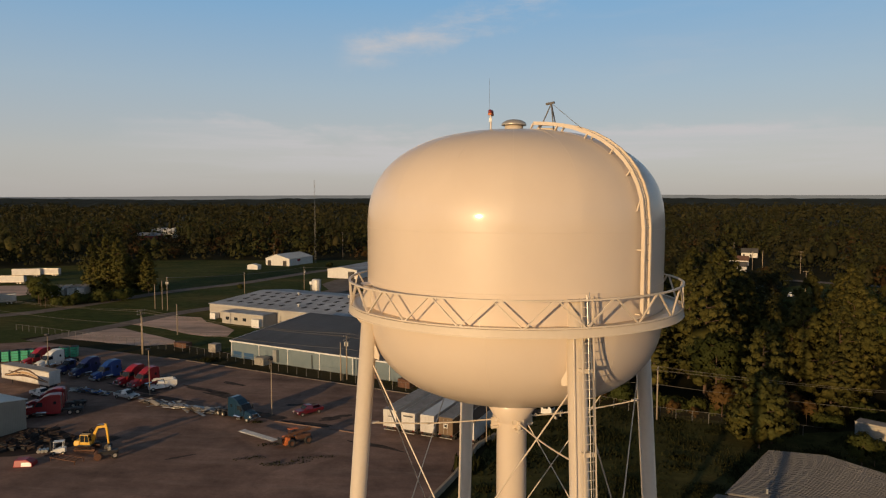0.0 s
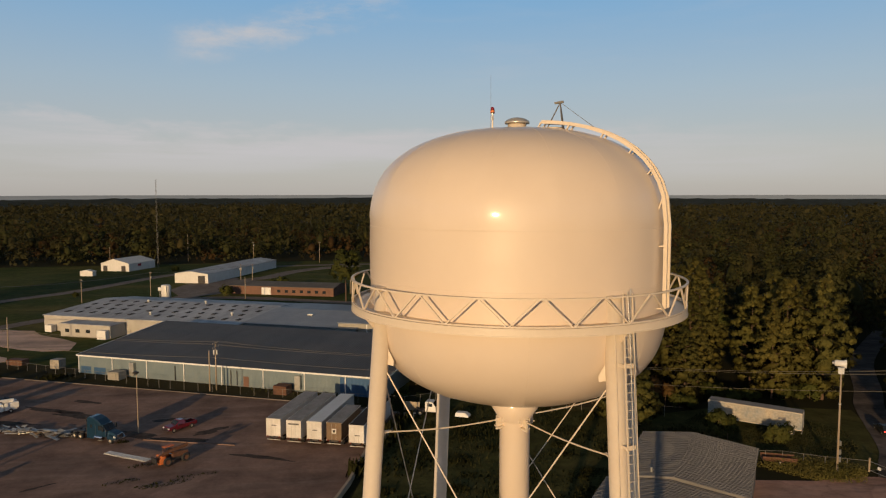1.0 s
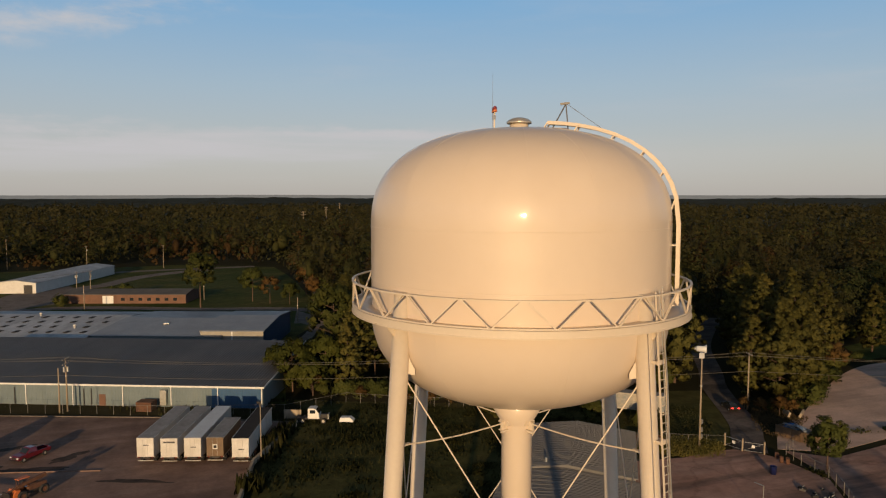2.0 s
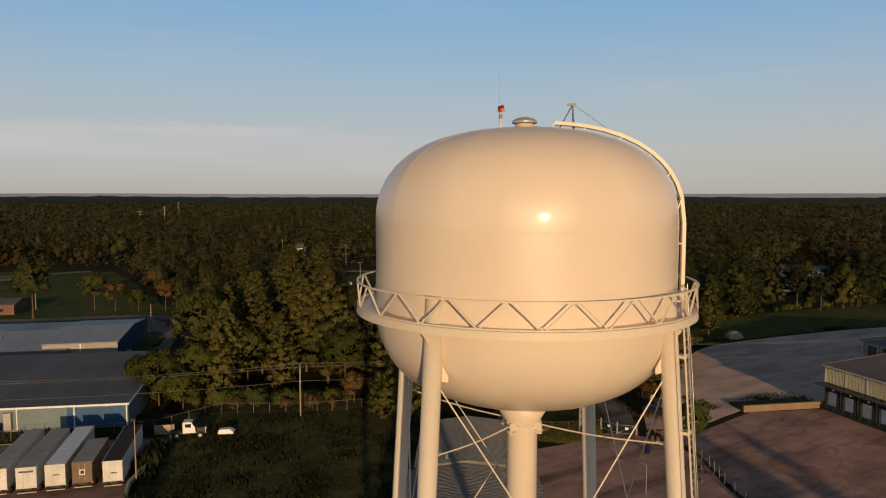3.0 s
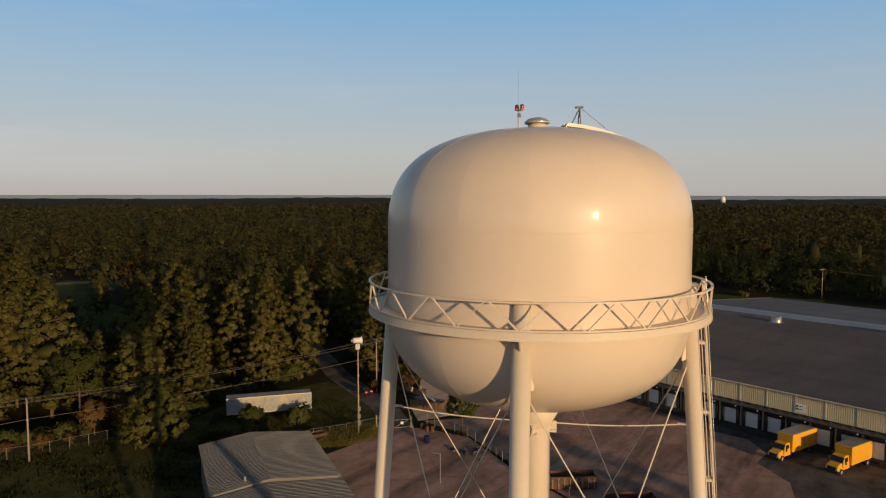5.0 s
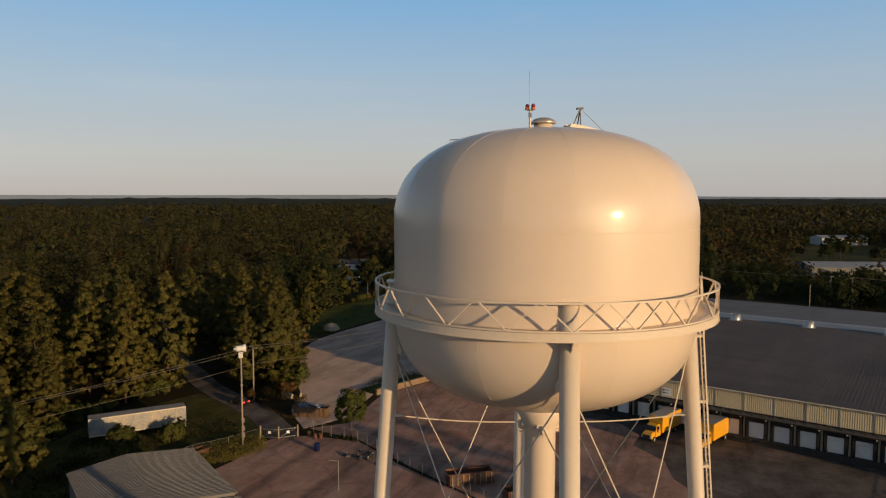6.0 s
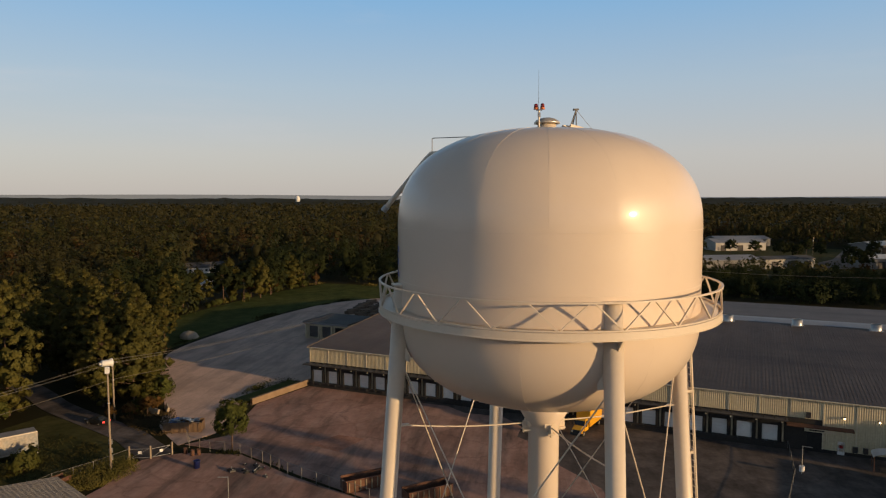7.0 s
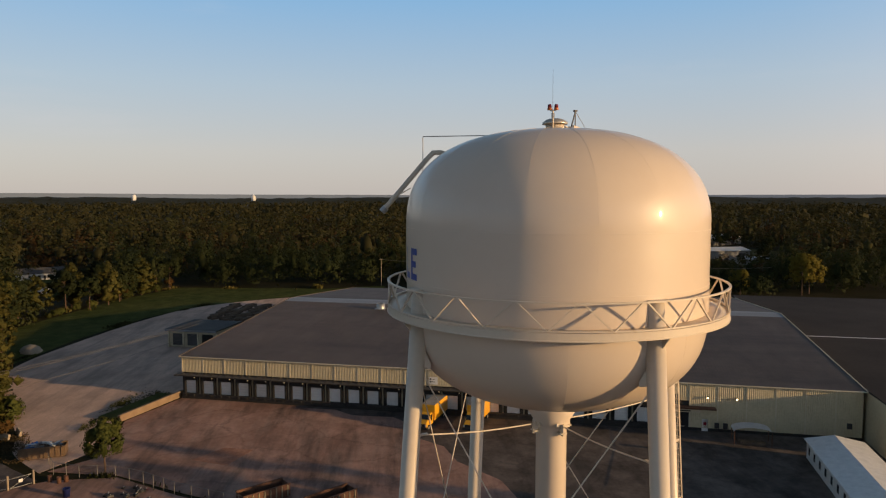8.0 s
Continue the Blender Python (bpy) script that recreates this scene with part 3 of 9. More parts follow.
def lathe(profile, n=96, bm=None, closed=False):
    """Turns (r, z) points round the z axis."""
    b = bm or bmesh.new()
    rings = []
    for r, z in profile:
        if r < 1e-4:
            rings.append([b.verts.new((0, 0, z))])
        else:
            rings.append([b.verts.new((r * math.cos(2 * math.pi * k / n), r * math.sin(2 * math.pi * k / n), z)) for k in range(n)])
    pairs = list(zip(rings, rings[1:])) + ([(rings[-1], rings[0])] if closed else [])
    for a, c in pairs:
        for k in range(n):
            j = (k + 1) % n
            if len(a) == 1:
                b.faces.new((a[0], c[k], c[j]))
            elif len(c) == 1:
                b.faces.new((a[k], a[j], c[0]))
            else:
                b.faces.new((a[k], a[j], c[j], c[k]))
    bmesh.ops.recalc_face_normals(b, faces=b.faces)
    return b


def poly(pts, z0, z1, bm=None):
    """A slab over a plan outline, from z0 up to z1."""
    b = bm or bmesh.new()
    low = [b.verts.new((x, y, z0)) for x, y in pts]
    top = [b.verts.new((x, y, z1)) for x, y in pts]
    fs = [b.faces.new(top), b.faces.new(low[::-1])]
    n = len(pts)
    for k in range(n):
        fs.append(b.faces.new((low[k], low[(k + 1) % n], top[(k + 1) % n], top[k])))
    bmesh.ops.recalc_face_normals(b, faces=fs)
    return b


def strip(pts, width, z0, z1):
    """A road: a ribbon of the given width along a line, as a slab."""
    left, right = [], []
    for i, (x, y) in enumerate(pts):
        a, c = pts[max(i - 1, 0)], pts[min(i + 1, len(pts) - 1)]
        dx, dy = c[0] - a[0], c[1] - a[1]
        k = math.hypot(dx, dy)
        nx, ny = -dy / k * width / 2, dx / k * width / 2
        left.append((x + nx, y + ny))
        right.append((x - nx, y - ny))
    b = bmesh.new()
    vl = [b.verts.new((x, y, z1)) for x, y in left]
    vr = [b.verts.new((x, y, z1)) for x, y in right]
    bl = [b.verts.new((x, y, z0)) for x, y in left]
    br = [b.verts.new((x, y, z0)) for x, y in right]
    for i in range(len(pts) - 1):
        b.faces.new((vl[i], vr[i], vr[i + 1], vl[i + 1]))
        b.faces.new((vl[i], vl[i + 1], bl[i + 1], bl[i]))
        b.faces.new((vr[i + 1], vr[i], br[i], br[i + 1]))
    bmesh.ops.recalc_face_normals(b, faces=b.faces)
    return b


def smooth_line(pts, per=6):
    out = []
    for i in range(len(pts) - 1):
        p0, p1, p2, p3 = pts[max(i - 1, 0)], pts[i], pts[i + 1], pts[min(i + 2, len(pts) - 1)]
        for k in range(per):
            t = k / per
            out.append(tuple(0.5 * (2 * b + (c - a) * t + (2 * a - 5 * b + 4 * c - d) * t * t + (-a + 3 * b - 3 * c + d) * t ** 3) for a, b, c, d in zip(p0, p1, p2, p3)))
    return out + [pts[-1]]


def setting(name, bm, material, label, category="ground"):
    ob = part(name, bm, material, None)
    return tagged(ob, label, category, "", "structure")

# ---------------------------------------------------------------- ground, yards and roads
b = bmesh.new()
bmesh.ops.create_circle(b, cap_ends=True, segments=96, radius=4900)
setting("ground", b, M["soil"], "dark weedy soil and undergrowth reaching to the horizon")

setting("field", poly([(-420, -60), (-420, 120), (-330, 300), (-250, 362), (-224, 392), (-110, 404), (-22, 416), (30, 384), (32, 340), (32, 300), (30, 250), (36, 226), (30, 222), (29, 206), (14, 176), (4, 118), (2, 98), (-6, 80), (-12, 55), (-20, 20), (-60, -5), (-150, -20)], -0.3, 0.02), M["grass"], "mown green and dry yellow grass field with bare patches", "field")
setting("tower_field", poly([(3.5, 97), (-4, 80), (-8, 62), (-15, 40), (-18, 15), (12, 10), (14, 24), (30, 42), (34, 60), (36, 69), (46, 64), (54, 70), (50, 71), (47, 84), (50, 91), (40, 96.5), (15, 107), (5, 112)], -0.3, 0.03), M["rough_grass"], "dim rough grass below the water tower", "field")
setting("truck_yard", poly([(-190, 128), (-132, 150), (-86, 134.5), (-47.5, 119.2), (-19.6, 108.2), (2.5, 97.5), (-5.5, 80), (-8.5, 66), (-16, 42), (-20, 20), (-60, 5), (-150, 30)], -0.3, 0.06), M["asphalt"], "worn brown grey asphalt truck yard with dark stains", "yard")
setting("fence_strip", poly([(-140, 153), (-86, 134.8), (-47.5, 119.5), (-19.6, 108.5), (2.5, 97.8), (6, 108), (-14, 118.5), (-46, 131.5), (-84, 146.5), (-132, 164)], -0.3, 0.04), M["soil"], "dark weedy strip along the chain-link fence", "field")
setting("gravel_lot", poly([(-124.5, 178.9), (-121.5, 187), (-115.5, 194.5), (-104, 192), (-98.8, 184.5), (-90, 178), (-84.3, 172), (-82.4, 162.3), (-89, 162), (-96.1, 165.1), (-106, 171.5), (-113.9, 175.1)], -0.3, 0.05), M["gravel"], "pale gravel lot beside the long white building", "yard")
setting("gravel_lot_lower", poly([(-131.9, 160.6), (-128.5, 167), (-125.1, 172.0), (-119, 171), (-113.0, 166.9), (-103, 161), (-94.7, 155.4), (-92.5, 151), (-99.5, 147.5), (-110, 150), (-120.1, 152.9), (-129, 155)], -0.3, 0.05), M["gravel"], "pale gravel lot behind the truck yard fence", "yard")
setting("dirt_lot", poly([(-236, 262), (-218.6, 266), (-207, 250), (-199, 238), (-205, 230), (-216, 232), (-228, 246)], -0.3, 0.05), M["gravel"], "bare pale dirt lot round parked trailers", "yard")
setting("gate_yard", poly([(48.5, 61.5), (58, 60), (63, 61), (69, 60), (71.5, 55), (72, 46), (65, 35.5), (58, 22), (50, 4), (30, -6), (14, -4), (14, 22), (31, 40)], -0.3, 0.06), M["concrete_yard"], "worn asphalt yard inside the gate with dark patches", "yard")
setting("loading_yard", poly([(75, 57), (80, 52), (97.9, 54.2), (113.3, 47.5), (78.0, -72.0), (60, -74), (40, -60), (34, -20), (50, 3), (58, 21), (65.5, 34.5), (72.6, 46)], -0.3, 0.05), M["concrete_yard"], "stained reddish concrete loading yard with dark tyre marks", "yard")
setting("dock_apron", poly([(109.0, 26.0), (103.5, 24.5), (101.5, 17.0), (97.8, 13.5), (96.2, 6.0), (91.0, 2.5), (86.0, 3.2), (80.5, -2.0), (74.0, -3.5), (66.5, -9.0), (52.0, -12.0), (38.0, -30.0), (41.0, -59.0), (60.5, -73.0), (77.5, -71.5), (108.0, 20.0)], -0.3, 0.054), M["dark_asphalt"], "dark grey patched asphalt apron before the docks", "yard")
setting("gravel_track", poly(smooth_line([(74.5, 58), (83, 66), (92, 70), (108, 80), (128, 91), (144, 95), (172, 92), (206, 85), (230, 74), (250, 45), (252, 10)], 4) + [(215, 8), (206, 28), (113.5, 49.2), (98.5, 56.0), (82, 54)], -0.3, 0.03), M["gravel"], "broad pale gravel track beside the warehouse", "road")
setting("meadow", poly([(142, 97), (172, 94.5), (206, 87), (231, 76), (251, 46), (253, 10), (283, 8), (275, 33), (284, 98), (246, 112), (187, 121), (152, 112)], -0.3, 0.02), M["meadow_grass"], "dim green meadow along the edge of the woods", "field")
lawn = poly([(76, 183), (92, 167), (112, 176), (128, 250), (168, 292), (156, 322), (120, 292), (96, 236)], -0.3, 0.02)
setting("lawn", lawn, M["grass"], "small green lawn in a clearing among trees", "field")
setting("road_upper", strip(smooth_line([(-250, 158), (-200, 177), (-172, 191), (-161.5, 209.5), (-155, 228), (-148.5, 246), (-139, 264), (-127, 282), (-116, 311), (-104, 341), (-82, 368), (-50, 384), (20, 392)]), 7.0, -0.2, 0.05), M["road"], "pale asphalt road across the grass", "road")
setting("road_cross", strip(smooth_line([(-134, 150), (-129, 163), (-123.4, 177), (-118.8, 193), (-112.5, 206), (-103, 219), (-86, 243), (-68, 256), (-46, 253), (-12.5, 237.5), (12.8, 230), (26, 221), (33, 206)]), 6.4, -0.2, 0.08), M["road"], "pale asphalt road behind the factory", "road")
setting("road_branch", strip(smooth_line([(-82, 246), (-75, 264), (-73, 288), (-65, 310), (-52, 326), (-41, 352), (-26, 369), (-6, 381)]), 9.0, -0.2, 0.11), M["road"], "wide pale driveway past the brick building", "road")
setting("forecourt", poly([(-88, 283), (-86, 300), (-79, 322), (-71, 333), (-65, 322), (-67, 300), (-64, 284), (-61.5, 270), (-70, 263), (-80, 265)], -0.3, 0.09), M["road"], "pale worn forecourt between the white hall and the brick building", "yard")
setting("rough_grass", poly([(50, 70), (57, 68), (67.5, 63.2), (71, 63), (76, 69), (82, 79), (86, 90), (74, 93.5), (60, 94.5), (50, 92.5), (46, 84)], -0.3, 0.02), M["rough_grass"], "rough sunlit grass round the old trailer", "field")
# tree shade over the lane is put into a darker asphalt
setting("lane", strip(smooth_line([(69.5, 58.5), (74, 64), (79, 70.5), (90, 90), (99, 102), (118, 128), (150, 160)]), 5.2, -0.2, 0.1), M["dark_asphalt"], "narrow asphalt lane from the gate into the woods, tree shade in its colour", "road")
setting("street", strip([(120, 330), (148, 312), (190, 285), (260, 250)], 7.0, -0.2, 0.06), M["road"], "grey street seen between the trees", "road")
setting("works_yard", poly([(342, -45), (400, -52), (470, -55), (660, -95), (640, -140), (520, -250), (440, -280), (350, -225), (345, -140)], -0.3, 0.03), M["rough_grass"], "dim grassy works yard far off among trees", "field")
setting("works_road", poly([(383, -170), (390, -186), (440, -206), (500, -232), (565, -262), (572, -250), (505, -218), (448, -190), (415, -166), (392, -158)], -0.3, 0.05), M["road"], "pale road and yard between the works halls", "road")
setting("clearing", poly([(252, 138), (300, 168), (312, 182), (340, 168), (318, 140), (275, 118)], -0.3, 0.02), M["grass"], "green clearing around a white house", "field")
# oil, rubber and repairs, as thin worn patches with ragged outlines
sr = random.Random(31)


def stain(name, x, y, rx, ry, turn, z, material, label):
    pts, n_ = [], 26
    ph = [sr.uniform(0, 6.28) for _ in range(4)]
    c, s_ = math.cos(radians(turn)), math.sin(radians(turn))
    for k in range(n_):
        a = 2 * math.pi * k / n_
        r = 1 + 0.22 * math.sin(2 * a + ph[0]) + 0.16 * math.sin(3 * a + ph[1]) + 0.13 * math.sin(5 * a + ph[2]) + 0.10 * math.sin(8 * a + ph[3])
        u, v = rx * r * math.cos(a), ry * r * math.sin(a)
        pts.append((x + c * u - s_ * v, y + s_ * u + c * v))
    setting(name, poly(pts, 0.0, z), material, label, "stain")


for x, y, rx, ry, turn in ((-32.3, 92.4, 2.9, 1.1, 30), (-41.3, 99.6, 2.4, 0.9, 10), (-45.6, 92.4, 4.6, 1.6, -30), (-58.2, 104.0, 6.0, 1.2, -22), (-64.6, 108.1, 5.5, 1.0, -25), (-76, 74.5, 8.0, 3.6, 20), (-51.5, 71.0, 1.9, 0.35, 35), (-36.5, 88.5, 5.0, 1.0, -18), (-70.5, 101.5, 7.0, 0.9, -18), (-88.0, 92.0, 5.0, 3.0, 20), (-60.0, 113.0, 4.0, 0.6, -24), (-22, 79, 4.5, 0.7, -25), (-79, 107, 9.0, 0.9, -22)):
    stain("oil_stain", x, y, rx, ry, turn, 0.066, M["oil"], "dark oil stain on worn asphalt")
setting("concrete_patch", poly([(77.9, 37.1), (82.8, 33.3), (81.5, 28.5), (75.2, 31.3)], 0.0, 0.064), M["red_concrete"], "reddish repaired concrete patch", "yard")
kb = box(-8.1, -0.12, -0.1, 8.1, 0.12, 0.14, 0.03)
setting("oily_ground", poly([(-90, 81), (-80, 82), (-73.5, 78.5), (-70.2, 74.5), (-73.8, 70.6), (-77.5, 68.6), (-84, 67.5), (-92, 70)], 0.0, 0.068), M["oily_shaded_dirt"], "oily dirt with the scrap's shadow in its black colour", "dirt")
kerb_ob = setting("kerb", kb, M["asphalt"], "broken low concrete kerb in the truck yard", "kerb")
kerb_ob.matrix_basis = pose(-34.7, 86.95, 0.06, 0, 0, math.degrees(math.atan2(-4.5, 15.6)))
setting("service_drive", poly([(20.8, 223), (27, 203), (26, 193), (23.5, 190), (21.6, 183), (18.4, 173), (14, 166.8), (12.2, 168.6), (15.8, 175.5), (19.4, 185.5), (20.2, 193), (18.6, 197), (16.4, 197.5)], -0.3, 0.028), M["road"], "worn grey service drive beside the blue hall", "road")
setting("parking_lane", poly([(92, 186.5), (98.5, 190), (110, 186), (109.5, 178.5), (101, 180), (95, 181.5)], -0.3, 0.03), M["road"], "narrow grey lane beside the lawn", "road")

# ---------------------------------------------------------------- the water tower
TANK_R, Z_CYL0, Z_CYL1, Z_TOP, Z_BOT, DECK_Z, DECK_R = 6.23, 36.0, 39.3, 43.32, 31.93, 36.05, 7.0
LEG_A = -159.1


def tank_profile():
    p = []
    for k in range(33):                      # bowl
        a = math.pi / 2 * k / 32
        p.append((TANK_R * math.sin(a) ** (2 / 2.5), Z_CYL0 - (Z_CYL0 - Z_BOT) * math.cos(a) ** (2 / 2.5)))
    for k in range(1, 5):
        p.append((TANK_R, Z_CYL0 + (Z_CYL1 - Z_CYL0) * k / 4))
    for k in range(1, 41):                   # dome
        a = math.pi / 2 * (1 - k / 40)
        p.append((TANK_R * math.sin(a) ** (2 / 2.45) if k < 40 else 0.0, Z_CYL1 + (Z_TOP - Z_CYL1) * math.cos(a) ** (2 / 2.45)))
    return p


PROFILE = tank_profile()


def dome_z(r):
    return Z_CYL1 + (Z_TOP - Z_CYL1) * max(0.0, 1 - (r / TANK_R) ** 2.45) ** (1 / 2.45)


def polar(r, deg, z):
    a = radians(deg)
    return Vector((r * math.cos(a), r * math.sin(a), z))


tower = thing("water_tower", "tall cream painted steel water tower on four legs", "water tower")


def plate_bow(deg, first, step, rise):
    """How far a plate's skin stands out at one heading: each plate is rolled a little too flat, so that the joints stand proud."""
    u = ((deg - first) / step) % 1.0 - 0.5
    return rise * ((2 * u) ** 2 - 1 / 3)


def tank_bow(deg, z):
    """Gores of the dome, two courses of the wall, and the bowl's plates."""
    fade = min(1.0, abs(z - 39.3) / 0.35, abs(z - 37.15) / 0.2, abs(z - 36.0) / 0.4)
    if z > 39.3:
        return fade * plate_bow(deg, 180.0, 22.5, 0.022) * min(1.0, (Z_TOP - z) / 2.2)
    if z > 37.15:
        return fade * plate_bow(deg, 180.0, 45.0, 0.022)
    if z > 36.0:
        return fade * plate_bow(deg, 194.0, 45.0, 0.020)
    return fade * plate_bow(deg, 171.5, 45.0, 0.030) * min(1.0, (z - Z_BOT) / 0.8)


def tank_mesh(n=288):
    """The tank's skin, bowed plate by plate and dented a little along its ring joints."""
    b = bmesh.new()
    fine = []
    for (r0, z0), (r1, z1) in zip(PROFILE, PROFILE[1:]):
        fine += [(r0, z0)] if z1 - z0 < 0.25 else [(r0 + (r1 - r0) * k / 3, z0 + (z1 - z0) * k / 3) for k in range(3)]
    fine.append(PROFILE[-1])
    rings = []
    for r, z in fine:
        if r < 1e-4:
            rings.append([b.verts.new((0, 0, z))])
            continue
        ring = []
        for k in range(n):
            deg = 360.0 * k / n + 0.03
            p = polar(r, deg, z)
            dent = 0.006 * noise.noise(Vector((p.x * 0.55, p.y * 0.55, z * 1.5))) + 0.0022 * noise.noise(Vector((p.x * 1.1, p.y * 1.1, z * 3.2)))
            ring.append(b.verts.new(polar(r + (tank_bow(deg, z) + dent) * min(1.0, r / 2.0), deg, z)))
        rings.append(ring)
    for a, c in zip(rings, rings[1:]):
        for k in range(n):
            j = (k + 1) % n
            b.faces.new((a[0], c[k], c[j]) if len(a) == 1 else ((a[k], a[j], c[0]) if len(c) == 1 else (a[k], a[j], c[j], c[k])))
    bmesh.ops.recalc_face_normals(b, faces=b.faces)
    return b


part("tank", tank_mesh(), M["tank"], tower, "glossy cream painted tank with domed top", True)
# weld seams: rings and the vertical joints of the plates
for z, off in ((39.28, 0.006), (37.15, 0.005)):
    part("weld_seam", lathe([(TANK_R - 0.01, z - 0.018), (TANK_R + off, z - 0.008), (TANK_R + off, z + 0.008), (TANK_R - 0.01, z + 0.018)], 160), M["tank_seam"], tower, smooth=True)


def seam_line(deg, pts):
    return [polar(r + tank_bow(deg, z) * min(1.0, r / 2.0) - 0.0088, deg, z) for r, z in pts]


for k in range(16):
    deg = 180.0 + 22.5 * k
    part("weld_seam", tube(seam_line(deg, [p for p in PROFILE if p[1] > 39.3 and p[0] > 1.2]), 0.011, 5), M["tank_seam"], tower)
for k in range(8):
    part("weld_seam", tube(seam_line(180.0 + 45 * k, [(TANK_R, z) for z in (37.2, 37.8, 38.6, 39.26)]), 0.011, 5), M["tank_seam"], tower)
    part("weld_seam", tube(seam_line(194.0 + 45 * k, [(TANK_R, z) for z in (36.1, 36.6, 37.1)]), 0.011, 5), M["tank_seam"], tower)
    part("weld_seam", tube(seam_line(171.5 + 45 * k, [p for p in PROFILE if p[1] < 35.8 and p[0] > 1.2]), 0.012, 5), M["tank_seam"], tower)

part("riser", lathe([(0.0, 0.0), (0.66, 0.0), (0.66, 30.72), (0.69, 30.80), (1.40, 32.0), (0.0, 32.0)], 48), M["tank"], tower, "cream central standpipe flaring into the tank", True)
for k in range(4):
    g = box(0.64, -0.16, 30.55, 0.95, 0.16, 30.6, m=pose(0, 0, 0, 0, 0, LEG_A + 90 * k))
    box(0.64, -0.05, 30.45, 0.95, 0.05, 30.95, 0.01, g, pose(0, 0, 0, 0, 0, LEG_A + 90 * k))
    box(0.66, -0.26, 30.78, 0.80, 0.26, 30.98, 0.01, g, pose(0, 0, 0, 0, 0, LEG_A + 90 * k))
    part("riser_bracket", g, M["steel_paint"], tower)


def leg_r(z):
    return 6.246 + 0.0744 * (35.4 - z)


for k in range(4):
    deg = LEG_A + 90 * k
    leg = part("leg", rod(polar(leg_r(0.3), deg, 0.3), polar(leg_r(36.95), deg, 36.95), 0.345, n=32), M["steel_paint"], tower, smooth=True)
    part("base_plate", box(-0.6, -0.6, 0.0, 0.6, 0.6, 0.3, 0.03, m=Matrix.Translation(polar(leg_r(0.3), deg, 0.05))), M["concrete"], leg)
    part("cap_plate", box(-0.30, -0.40, 36.93, 0.40, 0.40, 37.0, 0.015, m=Matrix.Translation(polar(leg_r(37) + 0.02, deg, 0)) @ pose(0, 0, 0, 0, 0, deg)), M["steel_paint"], leg)
    part("deck_gusset", poly([(0.30, 0), (0.80, 0), (0.34, -0.55)], -0.02, 0.02), M["steel_paint"], leg, m=Matrix.Translation(polar(leg_r(35.8), deg, 35.85)) @ pose(0, 0, 0, 90, 0, deg))
    for s in (1, -1):                        # plates that take the bracing
        m = Matrix.Translation(polar(leg_r(34.3), deg, 34.3)) @ pose(0, 0, 0, 90, 0, deg + s * 135)
        part("brace_gusset", poly([(0.2, -0.35), (0.56, -0.42), (0.58, -0.22), (0.36, 0.22), (0.2, 0.30)], -0.025, 0.025), M["steel_paint"], leg, m=m)

# bracing between the legs, in two storeys, and the tie rods to the riser
for k in range(4):
    d0, d1 = LEG_A + 90 * k, LEG_A + 90 * (k + 1)
    for z0, z1 in ((34.1, 18.7), (18.1, 0.8)):
        for a, c in ((d0, d1), (d1, d0)):
            p, q = polar(leg_r(z0), a, z0), polar(leg_r(z1), c, z1)
            v = (q - p).normalized()
            part("brace_rod", rod(p + v * 0.5, q - v * 0.4, 0.028, n=8), M["steel_paint"], tower)
    p, q = polar(leg_r(18.4), d0, 18.4), polar(leg_r(18.4), d1, 18.4)
    part("strut", rod(p, q, 0.11, n=12), M["steel_paint"], tower)
    pts = [polar(0.85 + (leg_r(31) - 0.45 - 0.85) * t / 12, d0, 30.86 + 0.30 * t / 12 - 0.10 * math.sin(math.pi * t / 12)) for t in range(13)]
    part("tie_rod", tube(pts, 0.032, 8), M["steel_paint"], tower)
    g = poly([(0, -0.05), (0.36, -0.12), (0.36, 0.12), (0, 0.05)], -0.03, 0.03)
    part("tie_lug", g, M["steel_paint"], tower, m=Matrix.Translation(polar(leg_r(31.2) - 0.68, d0, 31.17)) @ pose(0, 0, 0, 0, 0, d0))

# balcony: deck, edge channel, rails and lattice bars
part("deck", lathe([(TANK_R - 0.02, DECK_Z - 0.05), (DECK_R, DECK_Z - 0.05), (DECK_R, DECK_Z), (TANK_R - 0.02, DECK_Z)], 120, closed=True), M["steel_paint"], tower, "round steel balcony deck", True)
part("deck_edge", lathe([(DECK_R - 0.01, DECK_Z - 0.25), (DECK_R + 0.02, DECK_Z - 0.25), (DECK_R + 0.02, DECK_Z + 0.02), (DECK_R - 0.01, DECK_Z + 0.02)], 120, closed=True), M["steel_paint"], tower)
part("deck_lip", lathe([(DECK_R - 0.14, DECK_Z - 0.27), (DECK_R + 0.05, DECK_Z - 0.27), (DECK_R + 0.05, DECK_Z - 0.23), (DECK_R - 0.14, DECK_Z - 0.23)], 120, closed=True), M["steel_paint"], tower)
part("top_rail", lathe([(DECK_R - 0.05, 37.03), (DECK_R + 0.04, 37.03), (DECK_R + 0.04, 37.09), (DECK_R - 0.05, 37.09)], 120, closed=True), M["steel_paint"], tower)
part("toe_rail", lathe([(DECK_R - 0.035, DECK_Z + 0.05), (DECK_R + 0.03, DECK_Z + 0.05), (DECK_R + 0.03, DECK_Z + 0.10), (DECK_R - 0.035, DECK_Z + 0.10)], 120, closed=True), M["steel_paint"], tower)
for k in range(20):
    low = polar(DECK_R, LEG_A + 18 * k, DECK_Z + 0.04)
    for s in (-1, 1):
        top = polar(DECK_R, LEG_A + 18 * k + s * 8.3, 37.05)
        part("lattice_bar", bar(low + (top - low) * 0.02, top, 0.065, 0.05), M["steel_paint"], tower)

